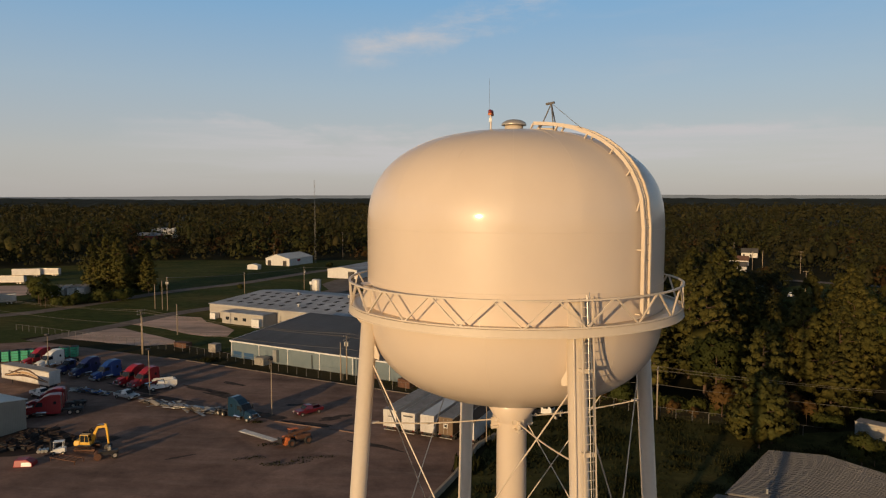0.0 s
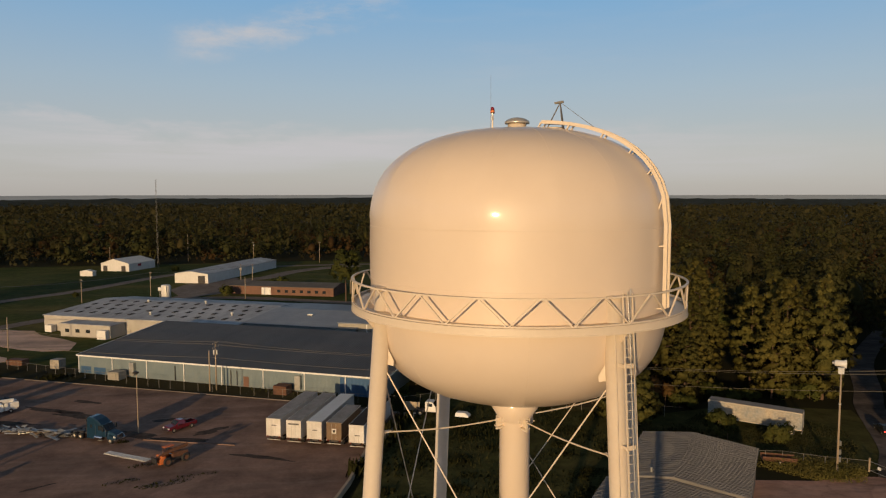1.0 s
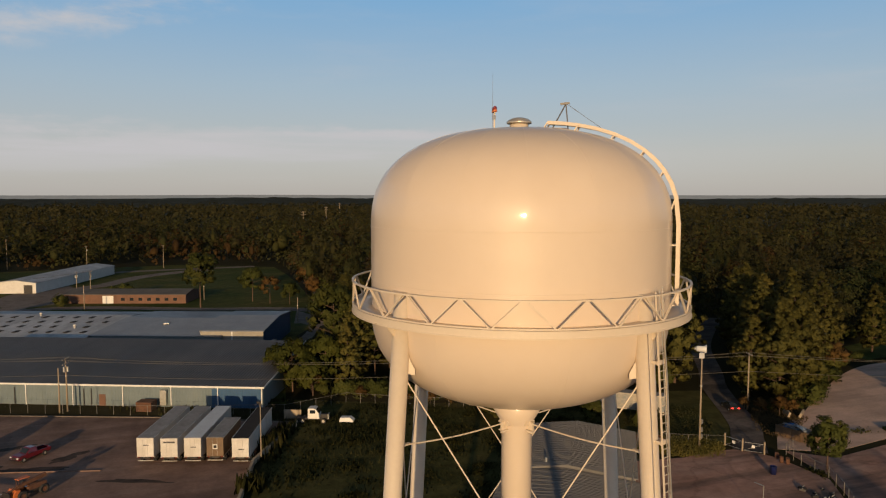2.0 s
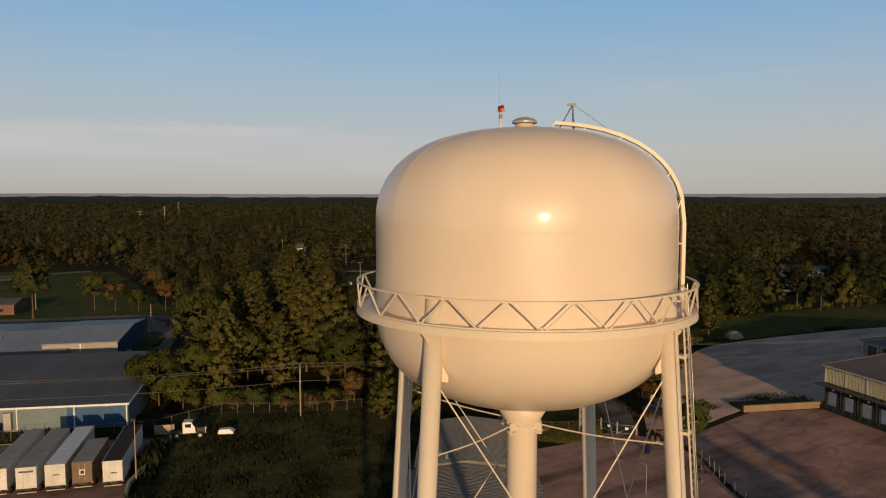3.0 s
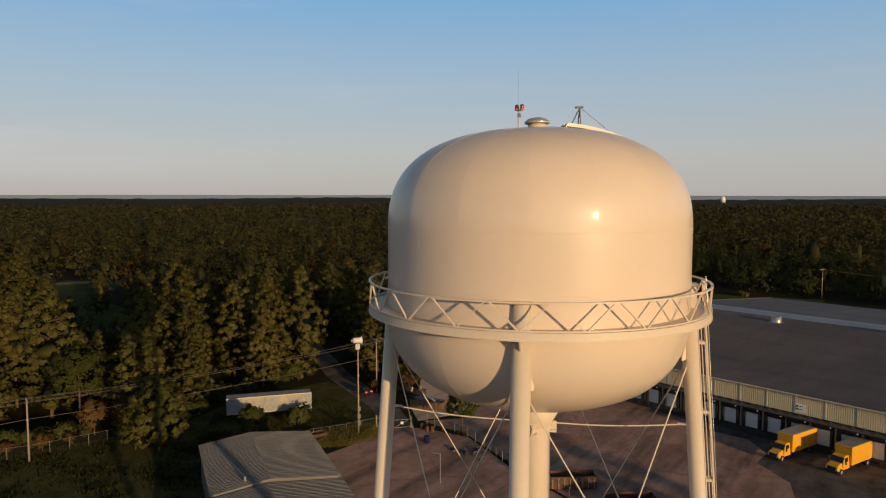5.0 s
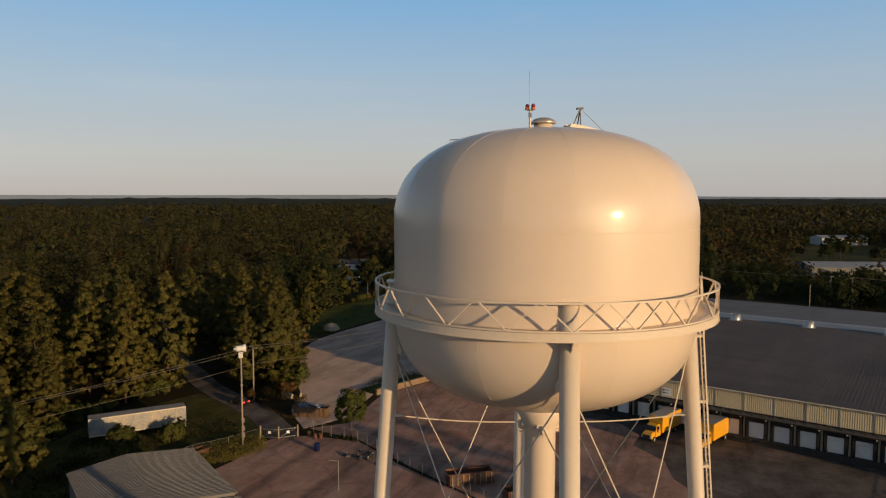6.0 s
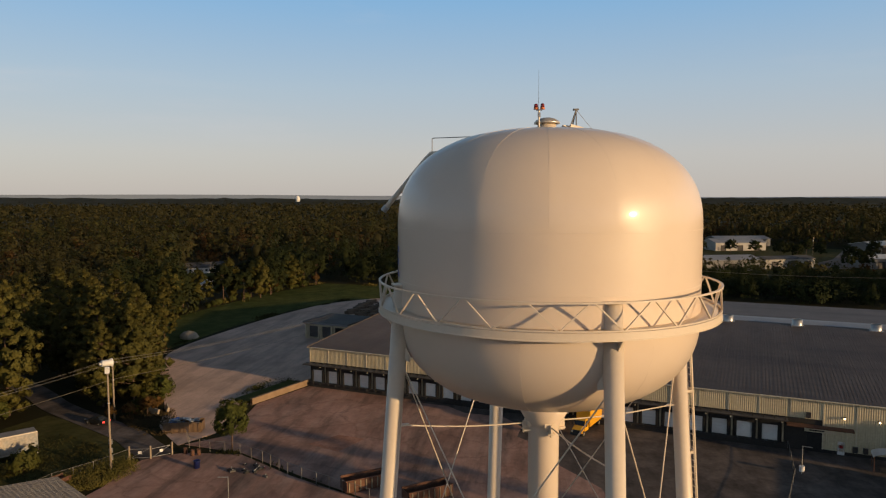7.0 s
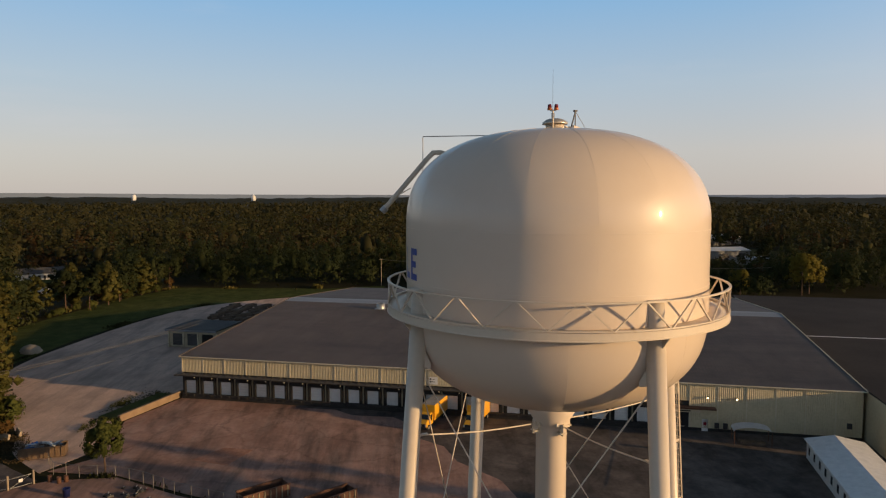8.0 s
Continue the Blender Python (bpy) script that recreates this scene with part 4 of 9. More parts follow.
def ladder(stations, side, width, rung_gap, parent, rail_w=0.05, rail_h=0.08):
    """A ladder whose middle runs through the stations; side is the unit vector across it."""
    lad = part("ladder", rail_mesh([p + side * width / 2 for p in stations], side, rail_w, rail_h), M["steel_paint"], parent, "cream steel ladder")
    part("ladder_rail", rail_mesh([p - side * width / 2 for p in stations], side, rail_w, rail_h), M["steel_paint"], lad)
    length = [0.0]
    for a, c in zip(stations, stations[1:]):
        length.append(length[-1] + (c - a).length)
    n = int(length[-1] / rung_gap)
    for k in range(n):
        d = (k + 0.5) * rung_gap
        i = max(j for j in range(len(length) - 1) if length[j] <= d)
        t = (d - length[i]) / (length[i + 1] - length[i])
        p = stations[i].lerp(stations[i + 1], t)
        part("rung", rod(p - side * width / 2, p + side * width / 2, 0.017, n=6), M["steel_paint"], lad)
    return lad


def rail_mesh(pts, side, w, h):
    """One bent flat rail."""
    b = bmesh.new()
    rings = []
    for i, p in enumerate(pts):
        d = (pts[min(i + 1, len(pts) - 1)] - pts[max(i - 1, 0)]).normalized()
        o = d.cross(side).normalized()
        rings.append([b.verts.new(p + side * w / 2 * a + o * h / 2 * c) for a, c in ((-1, -1), (1, -1), (1, 1), (-1, 1))])
    for a, c in zip(rings, rings[1:]):
        for k in range(4):
            b.faces.new((a[k], a[(k + 1) % 4], c[(k + 1) % 4], c[k]))
    b.faces.new(rings[0][::-1])
    b.faces.new(rings[-1])
    bmesh.ops.recalc_face_normals(b, faces=b.faces)
    return b


# ladder up the leg, standing off it, with brackets and a cable conduit
deg = LEG_A + 90
out = polar(1, deg, 0)
across = Vector((-out.y, out.x, 0))
st = [polar(leg_r(z) + 0.62, deg, z) + across * 0.12 for z in (2.0, 10.0, 20.0, 30.0, 35.6, 37.12)]
lad = ladder(st, across, 0.42, 0.31, tower, 0.04, 0.06)
for z in (34.6, 31.75, 28.9, 26.0, 23.1, 20.2, 17.3, 14.4, 11.5, 8.6, 5.7):
    c = polar(leg_r(z), deg, z)
    m_ = Matrix.Translation(c) @ pose(0, 0, 0, 0, 0, deg)
    part("ladder_bracket", box(0.57, -0.13, -0.08, 0.60, 0.37, 0.08, 0.008, m=m_), M["steel_paint"], lad)
    part("ladder_bracket", box(0.30, -0.11, -0.06, 0.57, -0.08, 0.06, 0.008, m=m_), M["steel_paint"], lad)
    part("ladder_bracket", box(0.24, 0.20, -0.06, 0.57, 0.23, 0.06, 0.008, m=m_), M["steel_paint"], lad)
part("safety_rail", tube([s + out * 0.05 for s in st[:-1]] + [st[-1] + Vector((0, 0, 0.06))], 0.018, 6), M["galv"], lad, "galvanised climbing rail")
part("conduit", tube([polar(leg_r(z) + 0.40, deg - 2.6, z) for z in (1, 10, 20, 30, 35.9)], 0.018, 6), M["steel_paint"], tower)
part("cable", tube([polar(leg_r(z) + 0.75, deg + 1.5 + 0.6 * math.sin(z), z) for z in (2, 8, 14, 20, 26, 31, 34, 36, 37.3)], 0.016, 5), M["galv"], tower)

# ladder over the tank and dome
deg = -42.0
out = polar(1, deg, 0)
across = Vector((-out.y, out.x, 0))
st = [polar(TANK_R + 0.24, deg, z) for z in (36.25, 37.5, 38.6, 39.4)]
for r in (6.12, 5.95, 5.7, 5.4, 5.0, 4.5, 3.9, 3.2, 2.5, 1.9, 1.25):
    slope = (dome_z(r - 0.05) - dome_z(r + 0.05)) / 0.1
    k = 1 / math.hypot(1, slope)
    st.append(polar(r + 0.24 * slope * k, deg, dome_z(r) + 0.24 * k))
lad = ladder(st, across, 0.40, 0.30, tower, 0.07, 0.14)
part("safety_rail", tube([s + Vector((0, 0, 0.02)) for s in st], 0.03, 6), M["steel_paint"], lad)
for i in (0, 2, 4, 6, 8, 10, 12, 14):
    p = st[i]
    r = math.hypot(p.x, p.y)
    q = polar(TANK_R - 0.02, deg, p.z) if p.z < 39.5 else polar(max(r - 0.16, 0.9), deg, dome_z(min(max(r - 0.16, 0.9), 6.2)) - 0.02)
    for s in (-1, 1):
        part("ladder_bracket", bar(p + across * 0.22 * s, q + across * 0.22 * s, 0.08, 0.05), M["steel_paint"], lad)

# roof fittings
vent = part("roof_vent", lathe([(0.0, 43.2), (0.44, 43.2), (0.44, 43.26), (0.39, 43.28), (0.39, 43.56), (0.0, 43.56)], 40), M["steel_paint"], tower, "cream vent neck", True)
part("vent_cap", lathe([(0.0, 43.80), (0.2, 43.785), (0.36, 43.74), (0.47, 43.67), (0.505, 43.635), (0.525, 43.63), (0.525, 43.54), (0.49, 43.54), (0.485, 43.58), (0.0, 43.58)], 48), M["alu"], vent, "rounded aluminium vent cap", True)
mast = part("beacon_mast", rod((-0.99, 0.33, 43.2), (-0.99, 0.33, 44.02), 0.035, n=10), M["steel_paint"], tower)
part("arm", bar((-1.02, 0.21, 44.0), (-0.96, 0.45, 44.0), 0.05, 0.05), M["galv"], mast)
for s in (-1, 1):
    c = (-0.99 + 0.03 * s, 0.33 + 0.13 * s, 44.02)
    part("beacon_base", rod(c, (c[0], c[1], c[2] + 0.09), 0.10, 0.085, 14), M["orange"], mast)
    part("beacon_lens", lathe([(0.0, 0.24), (0.05, 0.23), (0.08, 0.19), (0.085, 0.08), (0.0, 0.08)], 16), M["red_lamp"], mast, "red obstruction light", True, Matrix.Translation(c))
part("junction_box", box(-1.06, 0.27, 43.72, -0.94, 0.39, 43.9, 0.01), M["galv"], mast)
part("antenna", rod((-1.06, 0.36, 43.2), (-1.06, 0.36, 45.6), 0.008, 0.004, 6), M["davit_steel"], tower, "thin grey whip antenna")
dv = part("davit", bar((1.30, -1.16, 44.27), (1.62, -1.36, 44.31), 0.085, 0.085), M["davit_steel"], tower, "grey steel tripod davit")
for f in ((1.05, -0.93), (1.60, -1.30), (1.75, -1.05)):
    part("davit_leg", rod((f[0], f[1], dome_z(math.hypot(*f)) - 0.02), (1.50, -1.27, 44.28), 0.026, n=8), M["davit_steel"], dv)
part("stay_wire", rod((1.52, -1.28, 44.28), polar(3.5, -42, dome_z(3.5) + 0.3), 0.010, n=5), M["wire"], dv)
part("hatch", box(1.0, -0.95, 43.15, 1.75, -0.25, 43.34, 0.03), M["steel_paint"], tower, "low square roof hatch")
# overflow pipe and gauge rod on the far side
pts = [Vector((0.95, 4.30, dome_z(4.4) - 0.25)), Vector((0.98, 4.75, 42.42)), Vector((1.02, 5.05, 42.40)), Vector((1.06, 5.3, 42.15)), Vector((1.14, 7.15, 39.98))]
ov = part("overflow_pipe", tube(pts, 0.11, 14), M["steel_paint"], tower, "grey painted overflow pipe bent downwards")
part("pipe_flange", rod((1.13, 7.08, 40.06), (1.15, 7.24, 39.88), 0.15, n=16), M["galv"], ov)
part("pipe_stay", rod((1.08, 6.0, 40.9), (1.05, 6.62, 40.55), 0.02, n=6), M["steel_paint"], ov)
part("gauge_rod", tube([(1.15, 2.0, 43.18), (3.42, 5.34, 43.29), (3.43, 5.36, 43.22), (3.43, 5.36, dome_z(6.2) + 0.3)], 0.022, 6), M["galv"], tower, "thin gauge pipe above the dome")


def curved_block(d0, d1, z0, z1):
    """A flat painted bar that follows the round tank."""
    b = bmesh.new()
    n = max(1, int(abs(d1 - d0) / 0.6))
    for k in range(n):
        a, c = d0 + (d1 - d0) * k / n, d0 + (d1 - d0) * (k + 1) / n
        r = TANK_R + 0.006
        b.faces.new([b.verts.new(p) for p in (polar(r, a, z0), polar(r, c, z0), polar(r, c, z1), polar(r, a, z1))])
    bmesh.ops.remove_doubles(b, verts=b.verts, dist=0.001)
    bmesh.ops.recalc_face_normals(b, faces=b.faces)
    return b


# painted letters L and E
b = curved_block(94.0, 96.0, 37.25, 38.50)
join(b, curved_block(96.0, 100.4, 37.25, 37.50))
part("letter", b, M["blue_letter"], tower, "large blue painted letter L")
b = curved_block(102.4, 104.4, 37.25, 38.50)
for z in (37.25, 37.75, 38.25):
    join(b, curved_block(104.4, 109.0 if z != 37.75 else 108.0, z, z + 0.25))
part("letter", b, M["blue_letter"], tower, "large blue painted letter E")

# ---------------------------------------------------------------- buildings
def at(x, y, deg, z=0.0):
    return pose(x, y, z, 0, 0, deg)


def gable_shell(L, D, eave, ridge, parent, wall, roof, ridge_at=0.5, over=0.35, thick=0.18):
    """Walls and roof of a hall: x along the front (length L), y to the back (depth D); the ridge runs along x."""
    ry = D * ridge_at
    t = 0.2
    w = []
    w.append(part("wall", box(0, 0, -0.2, L, t, eave), wall, parent))
    if ridge_at < 1:
        w.append(part("wall", box(0, D - t, -0.2, L, D, eave), wall, parent))
    else:
        w.append(part("wall", box(0, D - t, -0.2, L, D, ridge - 0.05), wall, parent))
    for x in (0, L - t):
        b = bmesh.new()
        prof = [(t, -0.2), (D - t, -0.2), (D - t, eave + (0 if ridge_at < 1 else ridge - eave) - 0.03), (ry if ridge_at < 1 else D - t, ridge - 0.03), (t, eave - 0.02)]
        lo = [b.verts.new((x, y, z)) for y, z in prof]
        hi = [b.verts.new((x + t, y, z)) for y, z in prof]
        fs = [b.faces.new(lo), b.faces.new(hi)] + [b.faces.new((lo[i], lo[(i + 1) % 5], hi[(i + 1) % 5], hi[i])) for i in range(5)]
        bmesh.ops.remove_doubles(b, verts=b.verts, dist=0.002)
        bmesh.ops.recalc_face_normals(b, faces=b.faces)
        w.append(part("wall", b, wall, parent))
    slopes = [((-over, eave - over * (ridge - eave) / max(ry, 0.1)), (ry, ridge))]
    if ridge_at < 1:
        slopes.append(((ry, ridge), (D + over, eave - over * (ridge - eave) / (D - ry))))
    for (y0, z0), (y1, z1) in slopes:
        b = bmesh.new()
        v = [b.verts.new((x, y, z + dz)) for dz in (0.0, thick) for x, y, z in ((-over, y0, z0), (L + over, y0, z0), (L + over, y1, z1), (-over, y1, z1))]
        for f in ((3, 2, 1, 0), (4, 5, 6, 7), (0, 1, 5, 4), (1, 2, 6, 5), (2, 3, 7, 6), (3, 0, 4, 7)):
            b.faces.new([v[i] for i in f])
        part("roof", b, roof, parent)
    return w


# the long warehouse with its loading docks
WH = at(112.5, 48.1, math.degrees(math.atan2(-0.959, -0.283)))   # x along the front towards the south; y points away from the building
WHM = WH @ Matrix.Diagonal((1, 1, 1, 1))
wh = thing("warehouse", "long cream metal warehouse with a brown ribbed roof and loading docks", "warehouse", WHM)
LW, DW, EW, RW = 124.3, 106.0, 8.4, 12.4

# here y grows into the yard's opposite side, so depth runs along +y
front = part("wall", box(0, 0.0, -0.2, LW, 0.25, EW - 0.1), M["wh_base"], wh, "very dark dock wall")
part("wall", box(0, DW - 0.25, -0.2, LW, DW, EW - 0.1), M["wh_wall"], wh)
for x in (0, LW - 0.25):
    b = bmesh.new()
    prof = [(0.25, -0.2), (DW - 0.25, -0.2), (DW - 0.25, EW - 0.1), (DW / 2, RW - 0.05), (0.25, EW - 0.1)]
    lo = [b.verts.new((x, y, z)) for y, z in prof]
    hi = [b.verts.new((x + 0.25, y, z)) for y, z in prof]
    b.faces.new(lo), b.faces.new(hi)
    for i in range(5):
        b.faces.new((lo[i], lo[(i + 1) % 5], hi[(i + 1) % 5], hi[i]))
    bmesh.ops.recalc_face_normals(b, faces=b.faces)
    part("wall", b, M["wh_wall"], wh)
for y0, z0, y1, z1, nm in ((-0.4, EW - 0.03, DW / 2 - 3.6, RW - 0.26, "wh_roof"), (DW / 2 - 3.6, RW - 0.26, DW / 2, RW, "wh_ridge"), (DW / 2, RW, DW / 2 + 3.6, RW - 0.26, "wh_ridge"), (DW / 2 + 3.6, RW - 0.26, DW + 0.4, EW - 0.03, "wh_roof")):
    b = bmesh.new()
    v = [b.verts.new((x, y, z + dz)) for dz in (-0.15, 0.06) for x, y, z in ((-0.4, y0, z0), (LW + 0.4, y0, z0), (LW + 0.4, y1, z1), (-0.4, y1, z1))]
    for f in ((3, 2, 1, 0), (4, 5, 6, 7), (0, 1, 5, 4), (1, 2, 6, 5), (2, 3, 7, 6), (3, 0, 4, 7)):
        b.faces.new([v[i] for i in f])
    part("roof" if nm == "wh_roof" else "ridge_sheet", b, M[nm], wh, "" if nm == "wh_roof" else "pale translucent ridge sheeting")
rib_len = math.hypot(DW / 2 - 3.6, RW - EW - 0.26)
rib_tilt = math.degrees(math.atan2(RW - 0.26 - EW + 0.03, DW / 2 - 3.2))
rib_me = bpy.data.meshes.new("roof_rib")
rib_b = box(-0.035, 0, 0, 0.035, rib_len + 0.3, 0.019)
rib_b.to_mesh(rib_me)
rib_b.free()
rib_me.materials.append(M["wh_roof"])
for k in range(206):
    shared("roof_rib", rib_me, wh, pose(0.3 + 0.602 * k, -0.4, EW + 0.032, rib_tilt, 0, 0))
part("gutter", box(-0.5, -0.55, EW - 0.12, LW + 0.5, -0.38, EW + 0.08, 0.03), M["wh_trim"], wh)
for x in (-0.52, LW + 0.40):
    for y0, z0, y1, z1 in ((-0.4, EW + 0.05, DW / 2, RW + 0.09), (DW / 2, RW + 0.09, DW + 0.4, EW + 0.05)):
        part("verge_trim", bar((x, y0, z0), (x, y1, z1), 0.16, 0.2), M["wh_trim"] if x > 0 else M["wh_roof"], wh)
# upper cladding: ribbed panels between flat posts
for k in range(27):
    x0, x1 = 4.62 * k, min(4.62 * (k + 1), LW)
    z0 = 5.25 if x1 < 101 else 0.6
    w = box(x0 + 0.10, -0.10, z0, x1 - 0.10, -0.002, EW - 0.12)
    part("wall_panel", w, M["wh_wall"], front)
    part("post", box(x0 - 0.09, -0.16, z0, x0 + 0.09, -0.003, EW - 0.12), M["wh_trim"], front)
part("canopy", box(-0.8, -1.75, 4.88, 92.0, -0.06, 5.02), M["grey_roof"], wh, "grey sloped dock canopy")
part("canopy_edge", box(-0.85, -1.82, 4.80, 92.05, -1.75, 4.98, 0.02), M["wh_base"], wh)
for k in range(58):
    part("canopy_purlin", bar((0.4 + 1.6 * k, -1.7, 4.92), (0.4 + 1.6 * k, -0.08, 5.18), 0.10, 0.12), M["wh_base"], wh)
part("dock_ledge", box(0.1, -0.75, -0.2, 92.0, -0.003, 1.0, 0.04), M["wh_base"], wh, "dark concrete dock ledge")
for k in range(24):
    x = 2.0 + 3.8 * k
    d = part("dock_door", box(x - 1.15, -0.06, 1.05, x + 1.15, -0.004, 3.75), M["dock_door"], front, "white overhead dock door")
    s = box(x - 1.55, -0.5, 1.02, x - 1.15, -0.004, 4.3, 0.03)
    box(x + 1.15, -0.5, 1.02, x + 1.55, -0.004, 4.3, 0.03, s)
    box(x - 1.55, -0.55, 3.72, x + 1.55, -0.004, 4.45, 0.03, s)
    part("dock_seal", s, M["seal"], d, "black rubber dock seal")
    bu = box(x - 1.0, -0.95, 0.62, x - 0.7, -0.752, 0.98, 0.02)
    box(x + 0.7, -0.95, 0.62, x + 1.0, -0.752, 0.98, 0.02, bu)
    part("bumper", bu, M["black"], d)
    part("pilaster", box(x + 1.76, -0.30, 1.02, x + 2.04, -0.004, 4.78), M["dock_post"], front)
    part("canopy_lamp", box(x + 1.6, -2.0, 4.62, x + 1.8, -1.83, 4.78, 0.03), M["wh_trim"], wh)
part("garage_door", box(94.8, -0.08, 0.05, 98.4, -0.006, 3.2), M["seal"], front, "dark grey roll-up door")
part("door_header", box(94.4, -0.16, 3.2, 98.8, -0.006, 3.75, 0.02), M["wh_trim"], front)
bw = box(95.1, -0.175, 3.38, 97.2, -0.165, 3.58)
part("faded_writing", bw, M["wh_base"], front)
md = part("door", box(99.1, -0.10, 0.05, 100.1, -0.006, 2.15, 0.01), M["white_trim"], front, "white steel personnel door")
part("notice", box(99.35, -0.12, 1.1, 99.85, -0.105, 1.6), M["red_paint"], md)
part("entry_canopy", box(91.8, -1.6, 4.15, 101.2, -0.12, 4.38, 0.03), M["rust"], wh)
for x in (99.9, 104.6):
    lm = part("wall_lamp", box(x - 0.2, -0.42, 5.85, x + 0.2, -0.12, 6.2, 0.03), M["dark_metal"], front)
    part("lamp_lens", box(x - 0.15, -0.46, 5.80, x + 0.15, -0.422, 6.1), M["lit_lamp"], lm, "lit warm wall lamp")
for x, z in ((94.9, 5.9), (101.5, 1.2), (102.9, 1.2), (122.2, 2.5)):
    part("wall_box", box(x - 0.35, -0.5, z - 0.45, x + 0.35, -0.12, z + 0.45, 0.03), M["dark_metal"], front)
sg = part("sign", box(50.7, -0.16, 5.55, 52.5, -0.115, 6.95, 0.01), M["white_trim"], front, "white sign with black arrows")
for z in (6.55, 6.05):
    a = box(51.1, -0.18, z - 0.05, 52.0, -0.165, z + 0.05)
    box(51.0, -0.18, z - 0.14, 51.25, -0.165, z + 0.14, 0, a)
    part("arrow", a, M["seal"], sg)
for u, d in ((66.2, 48.2), (81.4, 48.2), (95.5, 48.2), (110.5, 48.2), (51.0, 48.2), (28, 44.5)):
    z = RW - (RW - EW) * abs(d - DW / 2) / (DW / 2)
    rv = part("roof_fan", lathe([(1.05, -0.1), (1.05, 1.45), (0.97, 1.45), (0.97, 0.6), (0.0, 0.6)], 28), M["galv"], wh, "round galvanised roof fan", True, Matrix.Translation((u, d, z)))
    part("fan_curb", box(-1.3, -1.3, -0.25, 1.3, 1.3, 0.15, 0.02), M["wh_ridge"], rv)

# flat-roofed hall that adjoins it
fh = thing("flat_hall", "large hall with a dark flat roof and pale wall", "warehouse", WHM)
part("wall", box(LW + 0.5, -9.0, -0.2, LW + 70, DW + 6, 8.3), M["wh_wall"], fh)
part("roof", box(LW + 0.45, -9.2, 8.3, LW + 70.2, DW + 6.2, 8.6), M["flat_roof"], fh)
part("parapet_edge", box(LW + 0.45, -9.25, 8.6, LW + 70.2, -9.0, 8.8, 0.02), M["wh_trim"], fh)
part("roof_seam", box(LW + 0.6, 46, 8.6, LW + 70, 46.5, 8.65), M["white_trim"], fh)
part("roof_vent", box(LW + 24, 12, 8.6, LW + 25.2, 13.2, 9.2, 0.05), M["galv"], fh)
for k in range(6):
    part("vent_cap", box(LW + 16 + 1.2 * k, 28, 8.6, LW + 16.6 + 1.2 * k, 28.6, 9.0, 0.04), M["galv"], fh)

# second dock building beyond the track
sd = thing("dock_annex", "low cream dock building with a grey roof", "building", at(161.5, 65.5, math.degrees(math.atan2(-0.959, -0.283))))
part("wall", box(0, 0, -0.2, 14, 13, 4.6), M["wh_trim"], sd)
part("roof", box(-0.6, -1.0, 4.6, 14.4, 13.4, 5.0, 0.03), M["grey_roof"], sd)
part("fascia", box(-0.65, -1.08, 4.35, 14.4, -0.98, 4.9), M["wh_ridge"], sd)
for k in range(3):
    part("dock_door", box(1.1 + 4.3 * k, -0.12, 0.5, 4.3 + 4.3 * k, -0.004, 3.6), M["seal"] if k == 2 else M["grey_roof"], sd)
    part("post", box(0.1 + 4.3 * k, -0.9, 0, 0.5 + 4.3 * k, -0.5, 4.58), M["wh_trim"], sd)

# white modular office beside the warehouse
of = thing("office_trailer", "long white modular office with a pale roof", "building", at(71.2, -57.6, 161.6))
gable_shell(24.0, 7.8, 2.9, 3.65, of, M["white_metal"], M["white_trim"])
for k in range(8):
    for s in (0, 1):
        wn_ = part("window", box(1.2 + 2.8 * k, 7.6 if s else -0.06, 1.0, 2.1 + 2.8 * k, 7.66 if s else -0.004, 2.2), M["glass"], of)
        part("window_frame", box(1.1 + 2.8 * k, 7.605 if s else -0.05, 0.9, 2.2 + 2.8 * k, 7.64 if s else -0.003, 2.3), M["white_trim"], wn_)
part("door", box(-0.06, 3.0, 0.3, -0.004, 4.0, 2.4), M["grey_roof"], of)

# awning shelter by the warehouse door
cn = thing("carport", "small rusty shelter with a curved white sheet roof", "shelter", at(80.6, -50.0, 253.5))
b = bmesh.new()
pv = []
for k in range(9):
    a = math.pi * k / 8
    pv.append((3.0 * math.cos(a) * -1 + 3.0, 2.3 + 0.75 * math.sin(a)))
for d in (0.0, 0.06):
    for x, z in pv:
        b.verts.new((x, -3.4, z + d)), b.verts.new((x, -0.6, z + d))
b.verts.ensure_lookup_table()
for o in (0, 18):
    for k in range(8):
        i = o + 2 * k
        b.faces.new((b.verts[i], b.verts[i + 1], b.verts[i + 3], b.verts[i + 2]))
part("roof", b, M["white_metal"], cn)
for x in (0.15, 5.85):
    for y in (-3.2, -0.8):
        part("post", box(x - 0.05, y - 0.05, 0, x + 0.05, y + 0.05, 2.35), M["rust"], cn)
part("bench", box(1.0, -2.9, 0.0, 5.0, -2.2, 0.75, 0.03), M["timber"], cn)

# retaining wall
rwl = strip([(97.4, 55.1), (113.2, 48.5)], 0.5, 0.0, 1.25)
setting("retaining_wall", rwl, M["old_concrete"], "brown weathered concrete retaining wall", "wall")
setting("verge", poly([(98, 56.1), (113.0, 49.8), (114.5, 53.5), (99.5, 59.5)], 0, 0.5), M["grass"], "grassy bank behind the wall", "field")

# blue factory hall beside the truck yard
bl = thing("blue_hall", "low faded blue metal hall with a dark roof", "factory", at(-70.7, 137.6, math.degrees(math.atan2(-0.394, 0.919))))
LB = 75.4
gable_shell(LB, 31.0, 4.15, 6.6, bl, M["blue_wall"], M["dark_roof"], 1.0, 0.3)
part("eave_trim", box(-0.35, -0.42, 4.02, LB + 0.35, -0.30, 4.34), M["white_trim"], bl)
